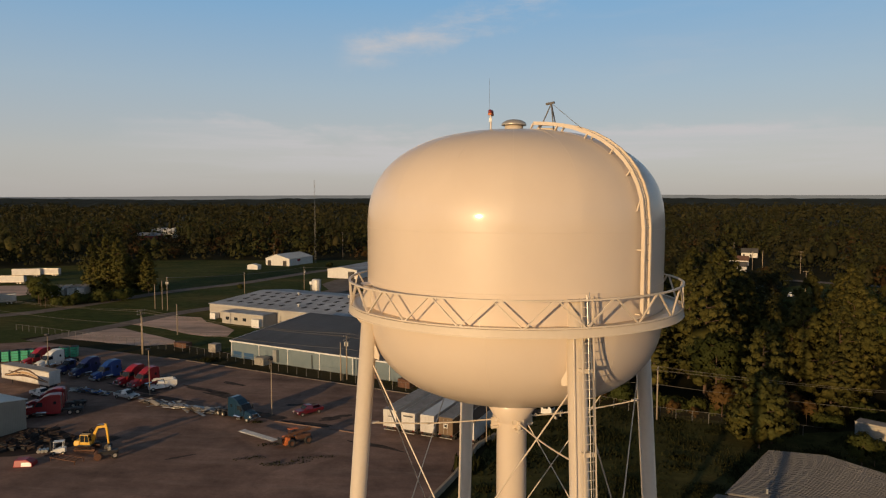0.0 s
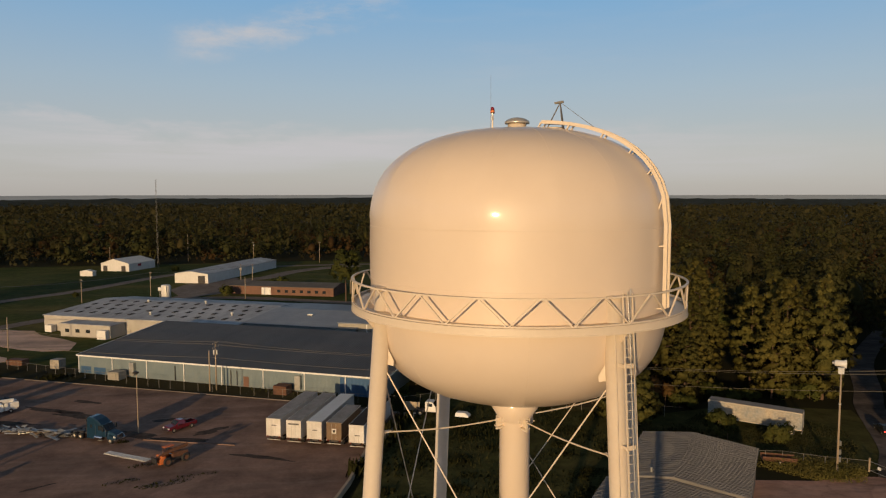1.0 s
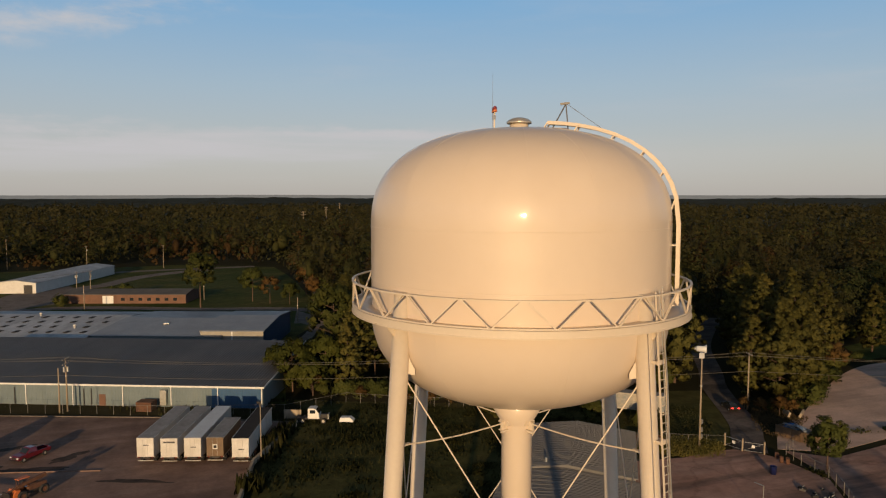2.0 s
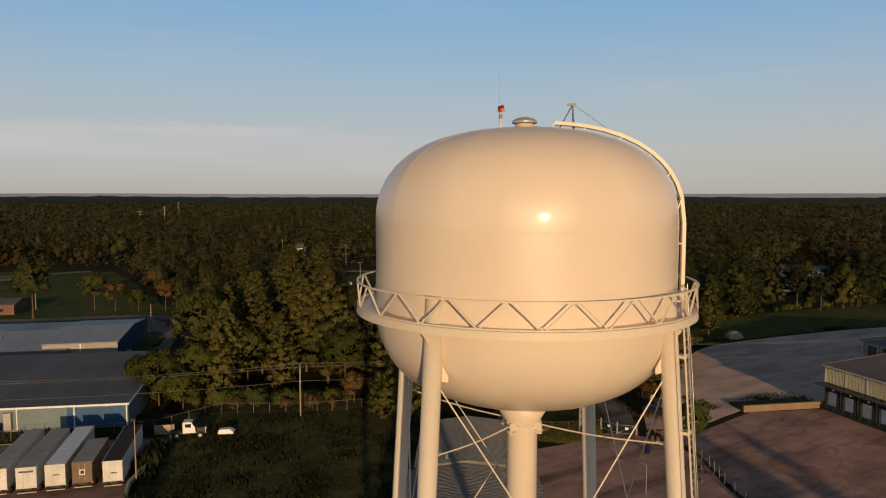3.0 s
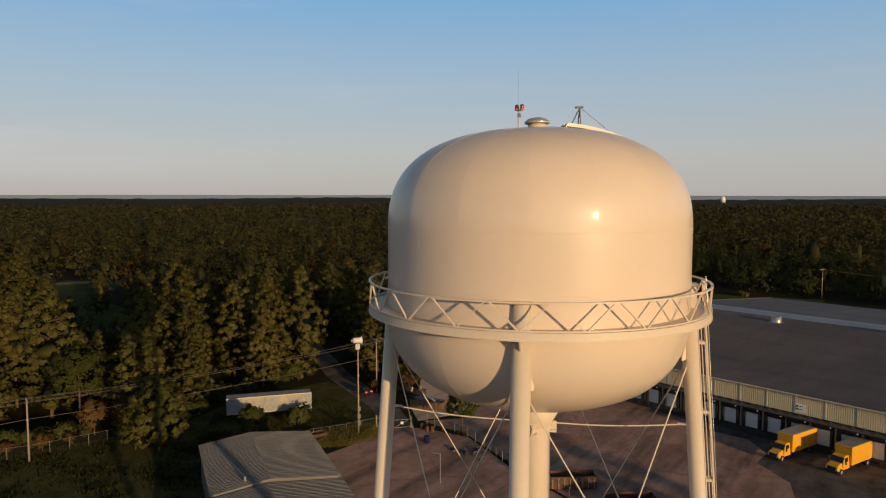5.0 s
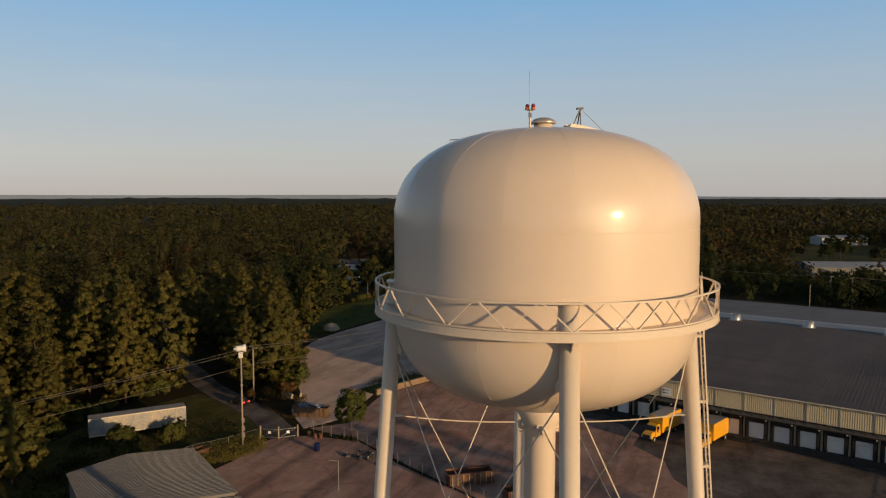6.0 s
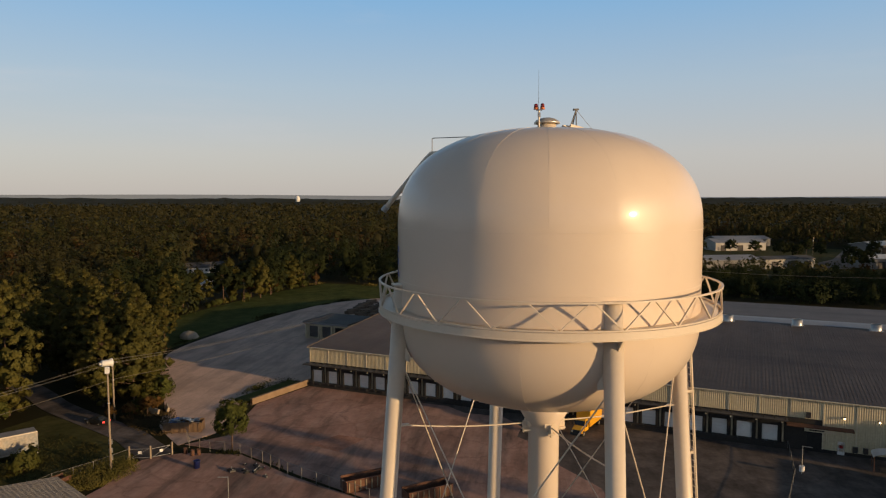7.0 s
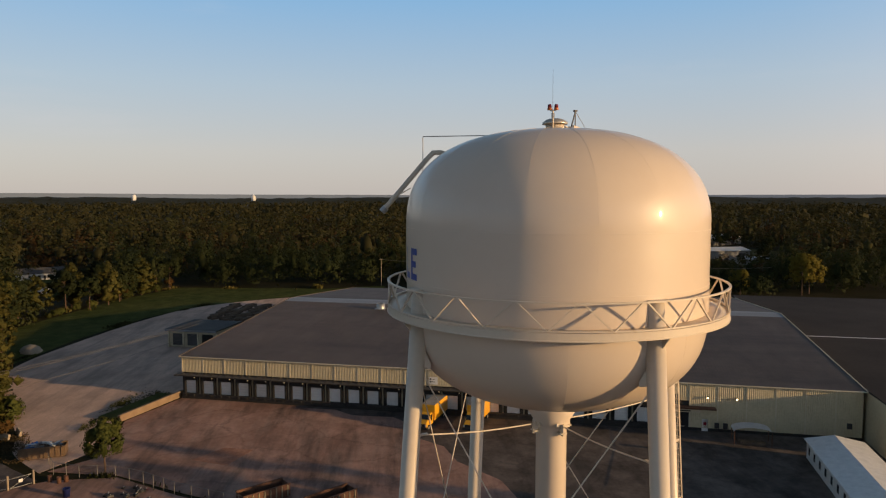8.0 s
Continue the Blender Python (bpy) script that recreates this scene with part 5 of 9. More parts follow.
for x in (-0.40, LB + 0.31):
    part("verge_trim", bar((x, -0.35, 4.2), (x, 31.0, 6.72), 0.1, 0.34), M["white_trim"], bl)
for x in (0.1, 9.4, 18.6, 28.3, 37.8, 47.8, 57.4, 66.6, 75.2):
    part("downpipe", box(x - 0.09, -0.2, 0.0, x + 0.09, -0.003, 4.03, 0.02), M["white_trim"], bl)
for x0, x1, z0, z1 in ((0.6, 3.4, 0.15, 1.7), (4.2, 7.4, 0.15, 1.6), (65.4, 75.0, 0.1, 3.75)):
    part("wall_patch", box(x0, -0.03, z0, x1, -0.003, z1), M["blue_deep"], bl, "strong blue repainted wall area")
for x in (14.5, 55.5):
    u = part("wall_duct", box(x, -0.9, 0.6, x + 1.2, -0.05, 3.5, 0.05), M["galv"], bl, "galvanised wall duct")
    part("unit", box(x - 3.4, -3.6, 0.1, x - 0.4, -1.2, 1.9, 0.08), M["tan_wall"] if x < 20 else M["rust"], bl)
for x in (26.0, 40.0, 41.5):
    part("wall_pipe", rod((x, -0.14, 0.0), (x, -0.14, 3.4), 0.09, n=8), M["dark_metal"], bl)
part("wall_door", box(43.0, -0.06, 0.05, 44.3, -0.003, 2.3), M["brick"], bl)
for x, y, z in ((30, 14, 5.35), (52, 8, 4.85), (66, 24, 6.1)):
    part("roof_stain", box(x, y, z, x + 2.6, y + 0.25, z + 0.02), M["dark_metal"], bl)

# long factory with skylights behind it
sk_m = at(-101.5, 193.2, math.degrees(math.atan2(-0.37, 0.929)))
fk = thing("skylight_factory", "long white factory with rows of dark skylights in a pale roof", "factory", sk_m)
LF = 66.0
gable_shell(LF, 40.0, 4.6, 6.0, fk, M["factory_wall"], M["skylight_roof"], 0.65, 0.3)
rf = random.Random(3)
for r_ in range(4):
    for c in range(14):
        y = 4.5 + 5.6 * r_
        x = 3.2 + 4.55 * c + (2.2 if r_ % 2 else 0)
        if x > LF - 3 or rf.random() < 0.06:
            continue
        z = 4.6 + 1.4 * (y + 0.9) / 26.0
        part("skylight", box(x, y, z + 0.12, x + 1.15, y + 2.4, z + 0.30, m=None), M["skylight"], fk)
for x, y in ((20, 22), (40, 24), (58, 10), (33, 6)):
    part("roof_cap", lathe([(0.0, 0.9), (0.5, 0.75), (0.5, 0.6), (0.3, 0.6), (0.3, -0.4), (0.0, -0.4)], 14), M["white_trim"], fk, "", True, Matrix.Translation((x, y, 4.9 + 1.4 * y / 26)))
ax_ = part("annex", box(11.8, -6.2, -0.2, 29.0, -0.05, 3.6), M["factory_wall"], fk, "pale sheet annex with small windows")
part("annex_roof", box(11.5, -6.5, 3.6, 29.3, -0.32, 3.85), M["skylight_roof"], fk)
for k in range(4):
    part("window", box(13.4 + 3.6 * k, -6.27, 1.3, 14.8 + 3.6 * k, -6.203, 2.3), M["glass"], ax_)
part("entry", box(25.6, -7.8, -0.1, 28.6, -6.22, 2.6, 0.05), M["white_trim"], ax_)
part("tank_box", box(2.2, -2.2, 0, 4.6, -0.4, 2.0, 0.1), M["white_trim"], fk)
# pale blue roofed part and tall box at its end
pl = thing("blue_roof_hall", "hall with a pale blue grey metal roof", "factory", sk_m)
gable_shell(34.0, 38.0, 4.9, 6.1, pl, M["blue_wall"], M["wh_ridge"], 0.52, 0.2)
pl.matrix_basis = sk_m @ Matrix.Translation((LF + 0.6, 1.5, 0))
part("roof_vent", box(14, 12, 5.2, 15.4, 13.4, 6.2, 0.1), M["galv"], pl)
bx = thing("blue_box_hall", "tall hall with strong blue walls and pale roof", "factory", at(-12.2, 160.6, math.degrees(math.atan2(-0.34, 0.94))))
gable_shell(16.2, 31.0, 6.1, 7.2, bx, M["blue_deep"], M["wh_ridge"], 0.55, 0.25)
part("pale_band", box(-0.02, -0.06, 3.4, 16.22, -0.004, 6.0), M["tan_wall"], bx, "pale upper wall band")
part("pilaster", box(8.0, -0.12, 0, 8.3, -0.062, 6.0), M["white_trim"], bx)
part("wall_unit", box(16.25, 8, 0, 17.4, 9.6, 2.2, 0.08), M["galv"], bx)

# grey corrugated shed near the tower
sh = thing("metal_shed", "grey corrugated metal shed with a low gable roof", "shed", at(36.2, 69.3, -34.0))


def ridge_shed(parent, W_, D0, D1, eave, ridge, wall, roof, ribs=0.0):
    """A shed whose ridge runs along y from D0 to D1, with its gable ends of width W_ along x."""
    for (x0, z0), (x1, z1) in (((-0.3, eave), (W_ * 0.45, ridge)), ((W_ * 0.45, ridge), (W_ + 0.3, eave))):
        b = bmesh.new()
        v = [b.verts.new((x, y, z + dz)) for dz in (0, 0.12) for x, y, z in ((x0, D0, z0), (x1, D0, z1), (x1, D1, z1), (x0, D1, z0))]
        for f in ((3, 2, 1, 0), (4, 5, 6, 7), (0, 1, 5, 4), (1, 2, 6, 5), (2, 3, 7, 6), (3, 0, 4, 7)):
            b.faces.new([v[i] for i in f])
        bmesh.ops.recalc_face_normals(b, faces=b.faces)
        roof_ob = part("roof", b, roof, parent)
        if ribs:
            rb_ = bar((x0, 0, z0 + 0.14), (x1, 0, z1 + 0.14), 0.07, 0.05)
            rm_ = bpy.data.meshes.new("roof_rib")
            rb_.to_mesh(rm_)
            rb_.free()
            rm_.materials.append(roof)
            for j in range(int((D1 - D0) / ribs)):
                shared("roof_rib", rm_, roof_ob, Matrix.Translation((0, D0 + ribs * (j + 0.5), 0)))
    for x in (0.0, W_ - 0.15):
        part("wall", box(x, D0 + 0.2, -0.1, x + 0.15, D1 - 0.2, eave + 0.03), wall, parent)
    for y in (D0 + 0.2, D1 - 0.35):
        b = bmesh.new()
        prof = [(0.15, -0.1), (W_ - 0.15, -0.1), (W_ - 0.15, eave + 0.03), (W_ * 0.45, ridge - 0.02), (0.15, eave + 0.03)]
        lo = [b.verts.new((x, y, z)) for x, z in prof]
        hi = [b.verts.new((x, y + 0.15, z)) for x, z in prof]
        b.faces.new(lo), b.faces.new(hi)
        for i in range(5):
            b.faces.new((lo[i], lo[(i + 1) % 5], hi[(i + 1) % 5], hi[i]))
        bmesh.ops.recalc_face_normals(b, faces=b.faces)
        part("wall", b, wall, parent)


M["shed_roof_y"] = ribbed(mat("grey_corrugated_roof_b", (0.135, 0.128, 0.122), (0.19, 0.178, 0.167), rough=0.6, metal=0.1, scale=0.15, fine=3, spec=0.25), "Y", 0.75, 0.09, 1.0)
ridge_shed(sh, 15.4, -18.5, 0.0, 4.9, 5.9, M["shed_roof_y"], M["shed_roof_y"], 0.42)
part("roof_pipe", rod((4.0, -17.0, 5.2), (4.0, -17.0, 6.2), 0.16, n=12), M["galv"], sh)
sh2 = thing("metal_shed", "lower grey corrugated lean-to shed", "shed", at(36.2, 69.3, -34.0))
ridge_shed(sh2, 16.6, -40.0, -18.52, 4.5, 5.5, M["shed_roof_y"], M["shed_roof_y"], 0.42)
sh2.matrix_basis = sh2.matrix_basis @ Matrix.Translation((-1.0, 0, 0))

# beige building at the edge of the truck yard
bb = thing("beige_building", "beige sheet metal building with a pale roof", "building", at(-83.9, 80.6, 180 + 3))
bb.matrix_basis = at(-84.2, 81.0, 250.0)
ridge_shed(bb, 14.0, -24.0, 0.0, 5.2, 6.1, M["tan_wall"], M["white_metal"])

# buildings across the grass
br = thing("brick_building", "long low brown brick building with a grey roof", "building", at(-60.2, 268.8, math.degrees(math.atan2(-14.5, 42))))
gable_shell(46.0, 15.0, 3.5, 4.6, br, M["brick"], M["grey_roof"], 0.5, 0.5)
part("garage_door", box(14.5, -0.08, 0.05, 18.6, -0.004, 3.0), M["white_trim"], br, "white garage door")
for k in range(7):
    part("window", box(21.5 + 3.3 * k, -0.07, 1.1, 22.9 + 3.3 * k, -0.004, 2.2), M["glass"], br)
wb = thing("white_hall", "long white metal hall with a low gable", "building", at(-92.4, 309.0, math.degrees(math.atan2(-2, 16))))
ridge_shed(wb, 17.0, 0.0, 75.0, 4.4, 5.6, M["white_metal"], M["skylight_roof"])
wb.matrix_basis = at(-92.4, 309.0, -18.0)
part("door", box(12, 0.05, 0, 15.5, 0.19, 3.6), M["dark_metal"], wb)
bn = thing("white_barn", "white metal barn with a gabled roof", "barn", at(-146.0, 368.5, -18.0))
ridge_shed(bn, 17.0, 0.0, 24.0, 4.1, 6.6, M["white_metal"], M["white_metal"])
for x in (1.5, 12.5):
    part("door", box(x, 0.0, 0, x + 2.4, 0.19, 3.0), M["dark_metal"], bn)
part("banner", box(17.0, 8.0, 2.2, 17.05, 11.0, 3.6), M["red_paint"], bn)
hs = thing("small_shed", "small white shed standing in the grass", "shed", at(-147.7, 344.0, -10))
ridge_shed(hs, 6.5, 0, 4.0, 2.2, 3.0, M["white_metal"], M["white_metal"])
ts = thing("storage_tank", "upright white cylindrical storage tank", "tank", at(-78.8, 242.5, 0))
part("shell", lathe([(0.0, 0.0), (1.75, 0.0), (1.75, 6.9), (1.5, 7.25), (0.0, 7.4)], 40), M["white_metal"], ts, "", True)
part("side_box", box(-2.7, -0.7, 5.2, -1.7, 0.4, 6.4, 0.08), M["white_trim"], ts)
part("box_legs", rod((-2.2, -0.2, 0), (-2.2, -0.2, 5.2), 0.12, n=8), M["galv"], ts)
part("tank_ladder", bar((0.4, -1.85, 0), (0.4, -1.85, 7.2), 0.4, 0.06), M["galv"], ts)
ct = thing("radio_mast", "thin guyed lattice radio mast", "mast", at(-120.5, 385.0, 0))
mb = bmesh.new()
for k in range(3):
    a = 2 * math.pi * k / 3
    rod((0.45 * math.cos(a), 0.45 * math.sin(a), 0), (0.3 * math.cos(a), 0.3 * math.sin(a), 50.5), 0.045, n=5, bm=mb)
part("lattice", mb, M["fence_steel"], ct)
zb = bmesh.new()
for k in range(25):
    a0, a1 = 2 * math.pi * k / 3, 2 * math.pi * (k + 1) / 3
    rod((0.43 * math.cos(a0), 0.43 * math.sin(a0), 2.0 * k), (0.43 * math.cos(a1), 0.43 * math.sin(a1), 2.0 * k + 2), 0.025, n=4, bm=zb)
part("cross_bars", zb, M["fence_steel"], ct)


def house(name, label, x, y, deg, L, D, eave, ridge, wall, roof):
    h = thing(name, label, "house", at(x, y, deg))
    gable_shell(L, D, eave, ridge, h, wall, roof, 0.5, 0.4)
    for k in range(int(L / 4)):
        part("window", box(1.2 + 4 * k, -0.07, 1.1, 2.3 + 4 * k, -0.004, 2.2), M["glass"], h)
    part("door", box(L * 0.55, -0.08, 0.0, L * 0.55 + 1.0, -0.004, 2.1), M["dark_metal"], h)
    return h


house("cottage", "white single-storey house in a clearing", 312.5, 181.5, -56, 21, 9, 3.2, 5.4, M["white_metal"], M["grey_roof"])
house("outbuilding", "small white outbuilding among the trees", 258.5, 147.0, -40, 6, 4, 2.2, 3.4, M["white_metal"], M["white_metal"])
house("cottage", "white gabled house beyond the woods", 113.0, 362.0, -20, 13, 8, 3.0, 5.0, M["white_metal"], M["grey_roof"])
house("cottage", "white roofed house far in the woods", 128.0, 396.0, -20, 10, 8, 3.2, 5.4, M["white_metal"], M["brick"])
house("cottage", "pale house with a grey roof in far woods", 152.0, 452.0, -20, 10, 8, 3.4, 5.8, M["white_metal"], M["grey_roof"])
for x, y in ((131.0, 366.0), (137.5, 369.5), (146.0, 448.0)):
    q = thing("house_pole", "pale wooden pole beside the far houses", "pole", at(x, y, 0), "house poles")
    part("shaft", rod((0, 0, -0.2), (0, 0, 10.5), 0.2, 0.16, 8), M["pole_wood"], q)
house("school_building", "red brick building with a grey roof far in the woods", -345.0, 578.0, 8, 21, 10, 4.6, 7.2, M["red_brick"], M["wh_ridge"])
house("school_building", "white roofed building far in the woods", -352.0, 612.0, 8, 24, 12, 6.5, 10.0, M["white_metal"], M["white_metal"])
for nm, x, y, dg, L, D, e, r, wm in (("works_hall", 352, -58, -75, 66, 20, 6, 8, "shaded_grey_wall"), ("works_hall", 385, -185, -80, 37, 18, 6, 7.6, "shaded_grey_wall"), ("works_hall", 346, -196, -82, 14, 12, 4.5, 5.5, "shaded_grey_wall"), ("works_hall", 378, -127, -68, 33, 14, 5.4, 6.6, "tan_wall"), ("works_hall", 560, -146, -76, 46, 20, 6, 8, "shaded_grey_wall"), ("works_hall", 497, -240, -55, 60, 22, 6, 8, "shaded_grey_wall"), ("works_hall", 512, -133, -76, 40, 22, 6, 8.5, "factory_wall"), ("works_hall", 625, -102, -70, 38, 20, 6, 8, "white_metal")):
    h = thing(nm, "pale metal works hall among dark trees", "building", at(x, y, dg), "works halls")
    gable_shell(L, D, e, r, h, M[wm], M["white_metal"] if y < -180 and x > 380 else M["grey_roof"] if wm == "tan_wall" else M["wh_ridge"], 0.5, 0.4)
    for k in range(3):
        part("door", box(4 + k * L / 3, -0.09, 0, 8.5 + k * L / 3, -0.004, 4.2), M["dark_metal"], h)
# far water towers on the skyline
for x, y, zt in ((2818, 1001, 44), (2888, 550, 42)):
    wt = thing("distant_water_tower", "small white water tower on the skyline", "water tower", at(x, y, 0), "far water towers")
    part("tank", lathe([(0, zt - 26), (6, zt - 24), (9, zt - 18), (9, zt - 8), (5, zt - 1), (0, zt)], 24), M["white_trim"], wt, "", True)
    for k in range(4):
        part("leg", rod((8 * math.cos(k * 1.571), 8 * math.sin(k * 1.571), 0), (7.5 * math.cos(k * 1.571), 7.5 * math.sin(k * 1.571), zt - 18), 1.0, n=8), M["white_trim"], wt)

# ---------------------------------------------------------------- vehicles and machines (x forward, origin on the ground)
def wheel(parent, x, y, r, w, name="wheel"):
    t = part(name, lathe([(r * 0.55, -w / 2), (r * 0.93, -w / 2), (r, -w * 0.36), (r, w * 0.36), (r * 0.93, w / 2), (r * 0.55, w / 2)], 22, closed=True), M["black"], parent, "", True, pose(x, y, r, 90, 0, 0))
    part("rim", lathe([(0.0, -w * 0.30), (r * 0.25, -w * 0.42), (r * 0.56, -w * 0.40), (r * 0.56, w * 0.40), (r * 0.25, w * 0.42), (0.0, w * 0.30)], 14), M["alu"], t)
    return t


def loft(sections, bm=None):
    """A hull through outlines (lists of points with equal counts), closed at both ends."""
    b = bm or bmesh.new()
    rings = [[b.verts.new(p) for p in s] for s in sections]
    n = len(rings[0])
    for a, c in zip(rings, rings[1:]):
        for k in range(n):
            b.faces.new((a[k], a[(k + 1) % n], c[(k + 1) % n], c[k]))
    b.faces.new(rings[0][::-1])
    b.faces.new(rings[-1])
    bmesh.ops.recalc_face_normals(b, faces=b.faces)
    return b


def side_hull(prof, w, top_in=0.0, bevel=0.06):
    """A body from its side outline (x, z) and width; the top is drawn in."""
    zs = [z for _, z in prof]
    lo, hi = min(zs), max(zs)
    secs = []
    for s in (-1, 1):
        secs.append([(x, s * (w / 2 - top_in * (z - lo) / (hi - lo)), z) for x, z in prof])
    b = loft(secs)
    if bevel:
        bmesh.ops.bevel(b, geom=b.edges[:], offset=bevel, segments=2, affect="EDGES", profile=0.6, clamp_overlap=True)
    return b


def semi_trailer(label, m, L=14.6, paint="trailer_white", roof="trailer_roof", side_mark=False, rear_box=False, group="parked trailers"):
    """x forward: the nose is at +L/2, the doors at -L/2."""
    t = thing("semi_trailer", label, "trailer", m, group)
    h0, h1, w = 1.15, 4.05, 2.55
    body = part("body", box(-L / 2, -w / 2, h0, L / 2, w / 2, h1, 0.05), M[paint], t)
    part("roof", box(-L / 2 + 0.05, -w / 2 + 0.05, h1 - 0.02, L / 2 - 0.05, w / 2 - 0.05, h1 + 0.03), M[roof], t, "dusty roof skin")
    for s in (-1, 1):
        part("bottom_rail", box(-L / 2, s * w / 2 - 0.03, h0 - 0.12, L / 2, s * w / 2 + 0.03, h0 + 0.06), M["alu"], body)
        part("top_rail", box(-L / 2, s * w / 2 - 0.03, h1 - 0.15, L / 2, s * w / 2 + 0.03, h1 + 0.01), M["alu"], body)
        for k in range(12):
            x = -L / 2 + 0.6 + (L - 1.2) * k / 11
            part("side_post", box(x - 0.03, s * (w / 2 + 0.012) - 0.008, h0 + 0.08, x + 0.03, s * (w / 2 + 0.012) + 0.008, h1 - 0.17), M[paint], body)
        d = part("rear_door", box(-L / 2 - 0.04, 0.02 if s > 0 else -w / 2 + 0.04, h0 + 0.05, -L / 2 - 0.003, w / 2 - 0.04 if s > 0 else -0.02, h1 - 0.08, 0.01), M[paint], t)
        part("lock_rod", rod((-L / 2 - 0.06, s * 0.35, h0 + 0.1), (-L / 2 - 0.06, s * 0.35, h1 - 0.15), 0.02, n=6), M["galv"], d)
        part("tail_lamp", box(-L / 2 - 0.06, s * 1.0 - 0.12, h0 - 0.10, -L / 2 - 0.005, s * 1.0 + 0.12, h0 + 0.02), M["red_lamp"], t)
        part("landing_leg", box(L / 2 - 3.2, s * 0.9 - 0.07, 0.05, L / 2 - 3.05, s * 0.9 + 0.07, h0, 0.01), M["dark_metal"], t)
        for x in (-L / 2 + 1.6, -L / 2 + 2.85):
            wheel(t, x, s * 1.0, 0.5, 0.5)
    part("underride_bar", box(-L / 2 + 0.02, -1.15, 0.5, -L / 2 + 0.14, 1.15, 0.62), M["galv"], t)
    part("chassis", box(-L / 2 + 0.3, -0.55, 0.75, L / 2 - 0.5, 0.55, h0 - 0.01), M["dark_metal"], t)
    if rear_box:
        part("door_frame", box(-L / 2 - 0.055, -0.4, 2.3, -L / 2 - 0.042, 0.35, 3.05), M["white_trim"], t)
        part("door_panel", box(-L / 2 - 0.07, -0.25, 2.45, -L / 2 - 0.057, 0.2, 2.9), M["wh_base"], t)
    return t


def tractor(label, m, paint, sleeper=2.4, low=False):
    t = thing("semi_tractor", label, "truck", m, "parked trucks")
    cab = part("cab", side_hull([(0.3, 0.95), (0.3, 2.95), (1.3, 2.98), (1.75, 2.85), (2.45, 1.98), (2.6, 0.95)], 2.2, 0.14, 0.07), M[paint], t)
    hood = part("hood", side_hull([(2.5, 0.75), (2.5, 1.96), (3.5, 1.82), (4.2, 1.55), (4.4, 1.15), (4.4, 0.75)], 1.95, 0.28, 0.10), M[paint], t)
    part("cowl", box(2.42, -0.85, 1.93, 2.62, 0.85, 2.0, 0.02), M["black"], hood)
    if sleeper:
        part("sleeper", side_hull([(-sleeper + 0.25, 0.95), (-sleeper + 0.25, 3.75), (-sleeper + 0.6, 3.98), (-0.35, 3.98), (0.7, 3.62), (1.55, 2.93), (0.32, 2.90), (0.45, 0.95)], 2.35, 0.20, 0.09), M[paint], t)
        for s in (-1, 1):
            part("side_window", box(-sleeper + 1.0, s * 1.075 - 0.03, 2.2, -sleeper + 1.45, s * 1.075 + 0.03, 2.75, 0.02), M["glass"], t)
            part("fairing", box(-sleeper + 0.28, s * 1.12 - 0.05, 0.45, 0.2, s * 1.12 + 0.05, 1.0, 0.03), M[paint], t)
    part("windscreen", box(-0.02, -0.98, 0.0, 0.03, 0.98, 1.02, 0.01, m=Matrix.Translation((2.475, 0, 2.04)) @ pose(0, 0, 0, 0, -38.5, 0)), M["glass"], cab)
    part("centre_post", box(-0.02, -0.03, 0.0, 0.05, 0.03, 1.02, 0.005, m=Matrix.Translation((2.48, 0, 2.045)) @ pose(0, 0, 0, 0, -38.5, 0)), M["black"], cab)
    part("visor", box(1.62, -0.95, 2.88, 1.98, 0.95, 2.96, 0.02), M[paint], cab)
    for s in (-1, 1):
        part("side_window", side_hull([(0.85, 1.95), (0.85, 2.72), (1.65, 2.72), (2.2, 1.98)], 0.06, 0, 0.01), M["glass"], cab, m=Matrix.Translation((0, s * 1.03, 0)))
        part("mirror", box(2.2, s * 1.38 - 0.12, 1.9, 2.34, s * 1.38 + 0.12, 2.7, 0.03), M["black"], cab)
        part("mirror_arm", rod((2.3, s * 1.0, 2.1), (2.28, s * 1.34, 2.1), 0.025, n=6), M["black"], cab)
        part("fender", side_hull([(2.75, 0.7), (2.9, 1.2), (3.2, 1.36), (3.7, 1.34), (4.05, 1.1), (4.2, 0.7)], 0.55, 0.08, 0.05), M[paint], t, m=Matrix.Translation((0, s * 0.93, 0)))
        part("headlight", side_hull([(3.98, 0.98), (3.95, 1.32), (4.2, 1.22), (4.36, 1.0)], 0.3, 0.05, 0.03), M["lamp_glass"], t, m=Matrix.Translation((0.06, s * 0.9, 0)))
        part("fuel_tank", rod((0.2, s * 1.02, 0.78), (1.9, s * 1.02, 0.78), 0.34, n=18), M["chrome"], t)
        part("step", box(0.9, s * 1.2 - 0.15, 0.35, 1.9, s * 1.2 + 0.15, 0.42), M["galv"], t)
        wheel(t, 3.4, s * 0.98, 0.5, 0.3)
        for x in (-sleeper - 1.2, -sleeper - 2.5):
            wheel(t, x, s * 0.9, 0.5, 0.6)
        part("mud_flap", box(-sleeper - 3.32, s * 0.9 - 0.3, 0.25, -sleeper - 3.3, s * 0.9 + 0.3, 0.95), M["black"], t)
        if sleeper:
            part("exhaust", rod((-sleeper + 0.12, s * 1.0, 1.2), (-sleeper + 0.12, s * 1.0, 3.9), 0.07, n=8), M["chrome"], t)
    grille = part("grille", box(4.34, -0.55, 0.85, 4.46, 0.55, 1.5, 0.03), M["chrome"], t)
    for k in range(5):
        part("grille_bar", box(4.462, -0.5, 0.93 + 0.11 * k, 4.475, 0.5, 0.985 + 0.11 * k), M["black"], grille)
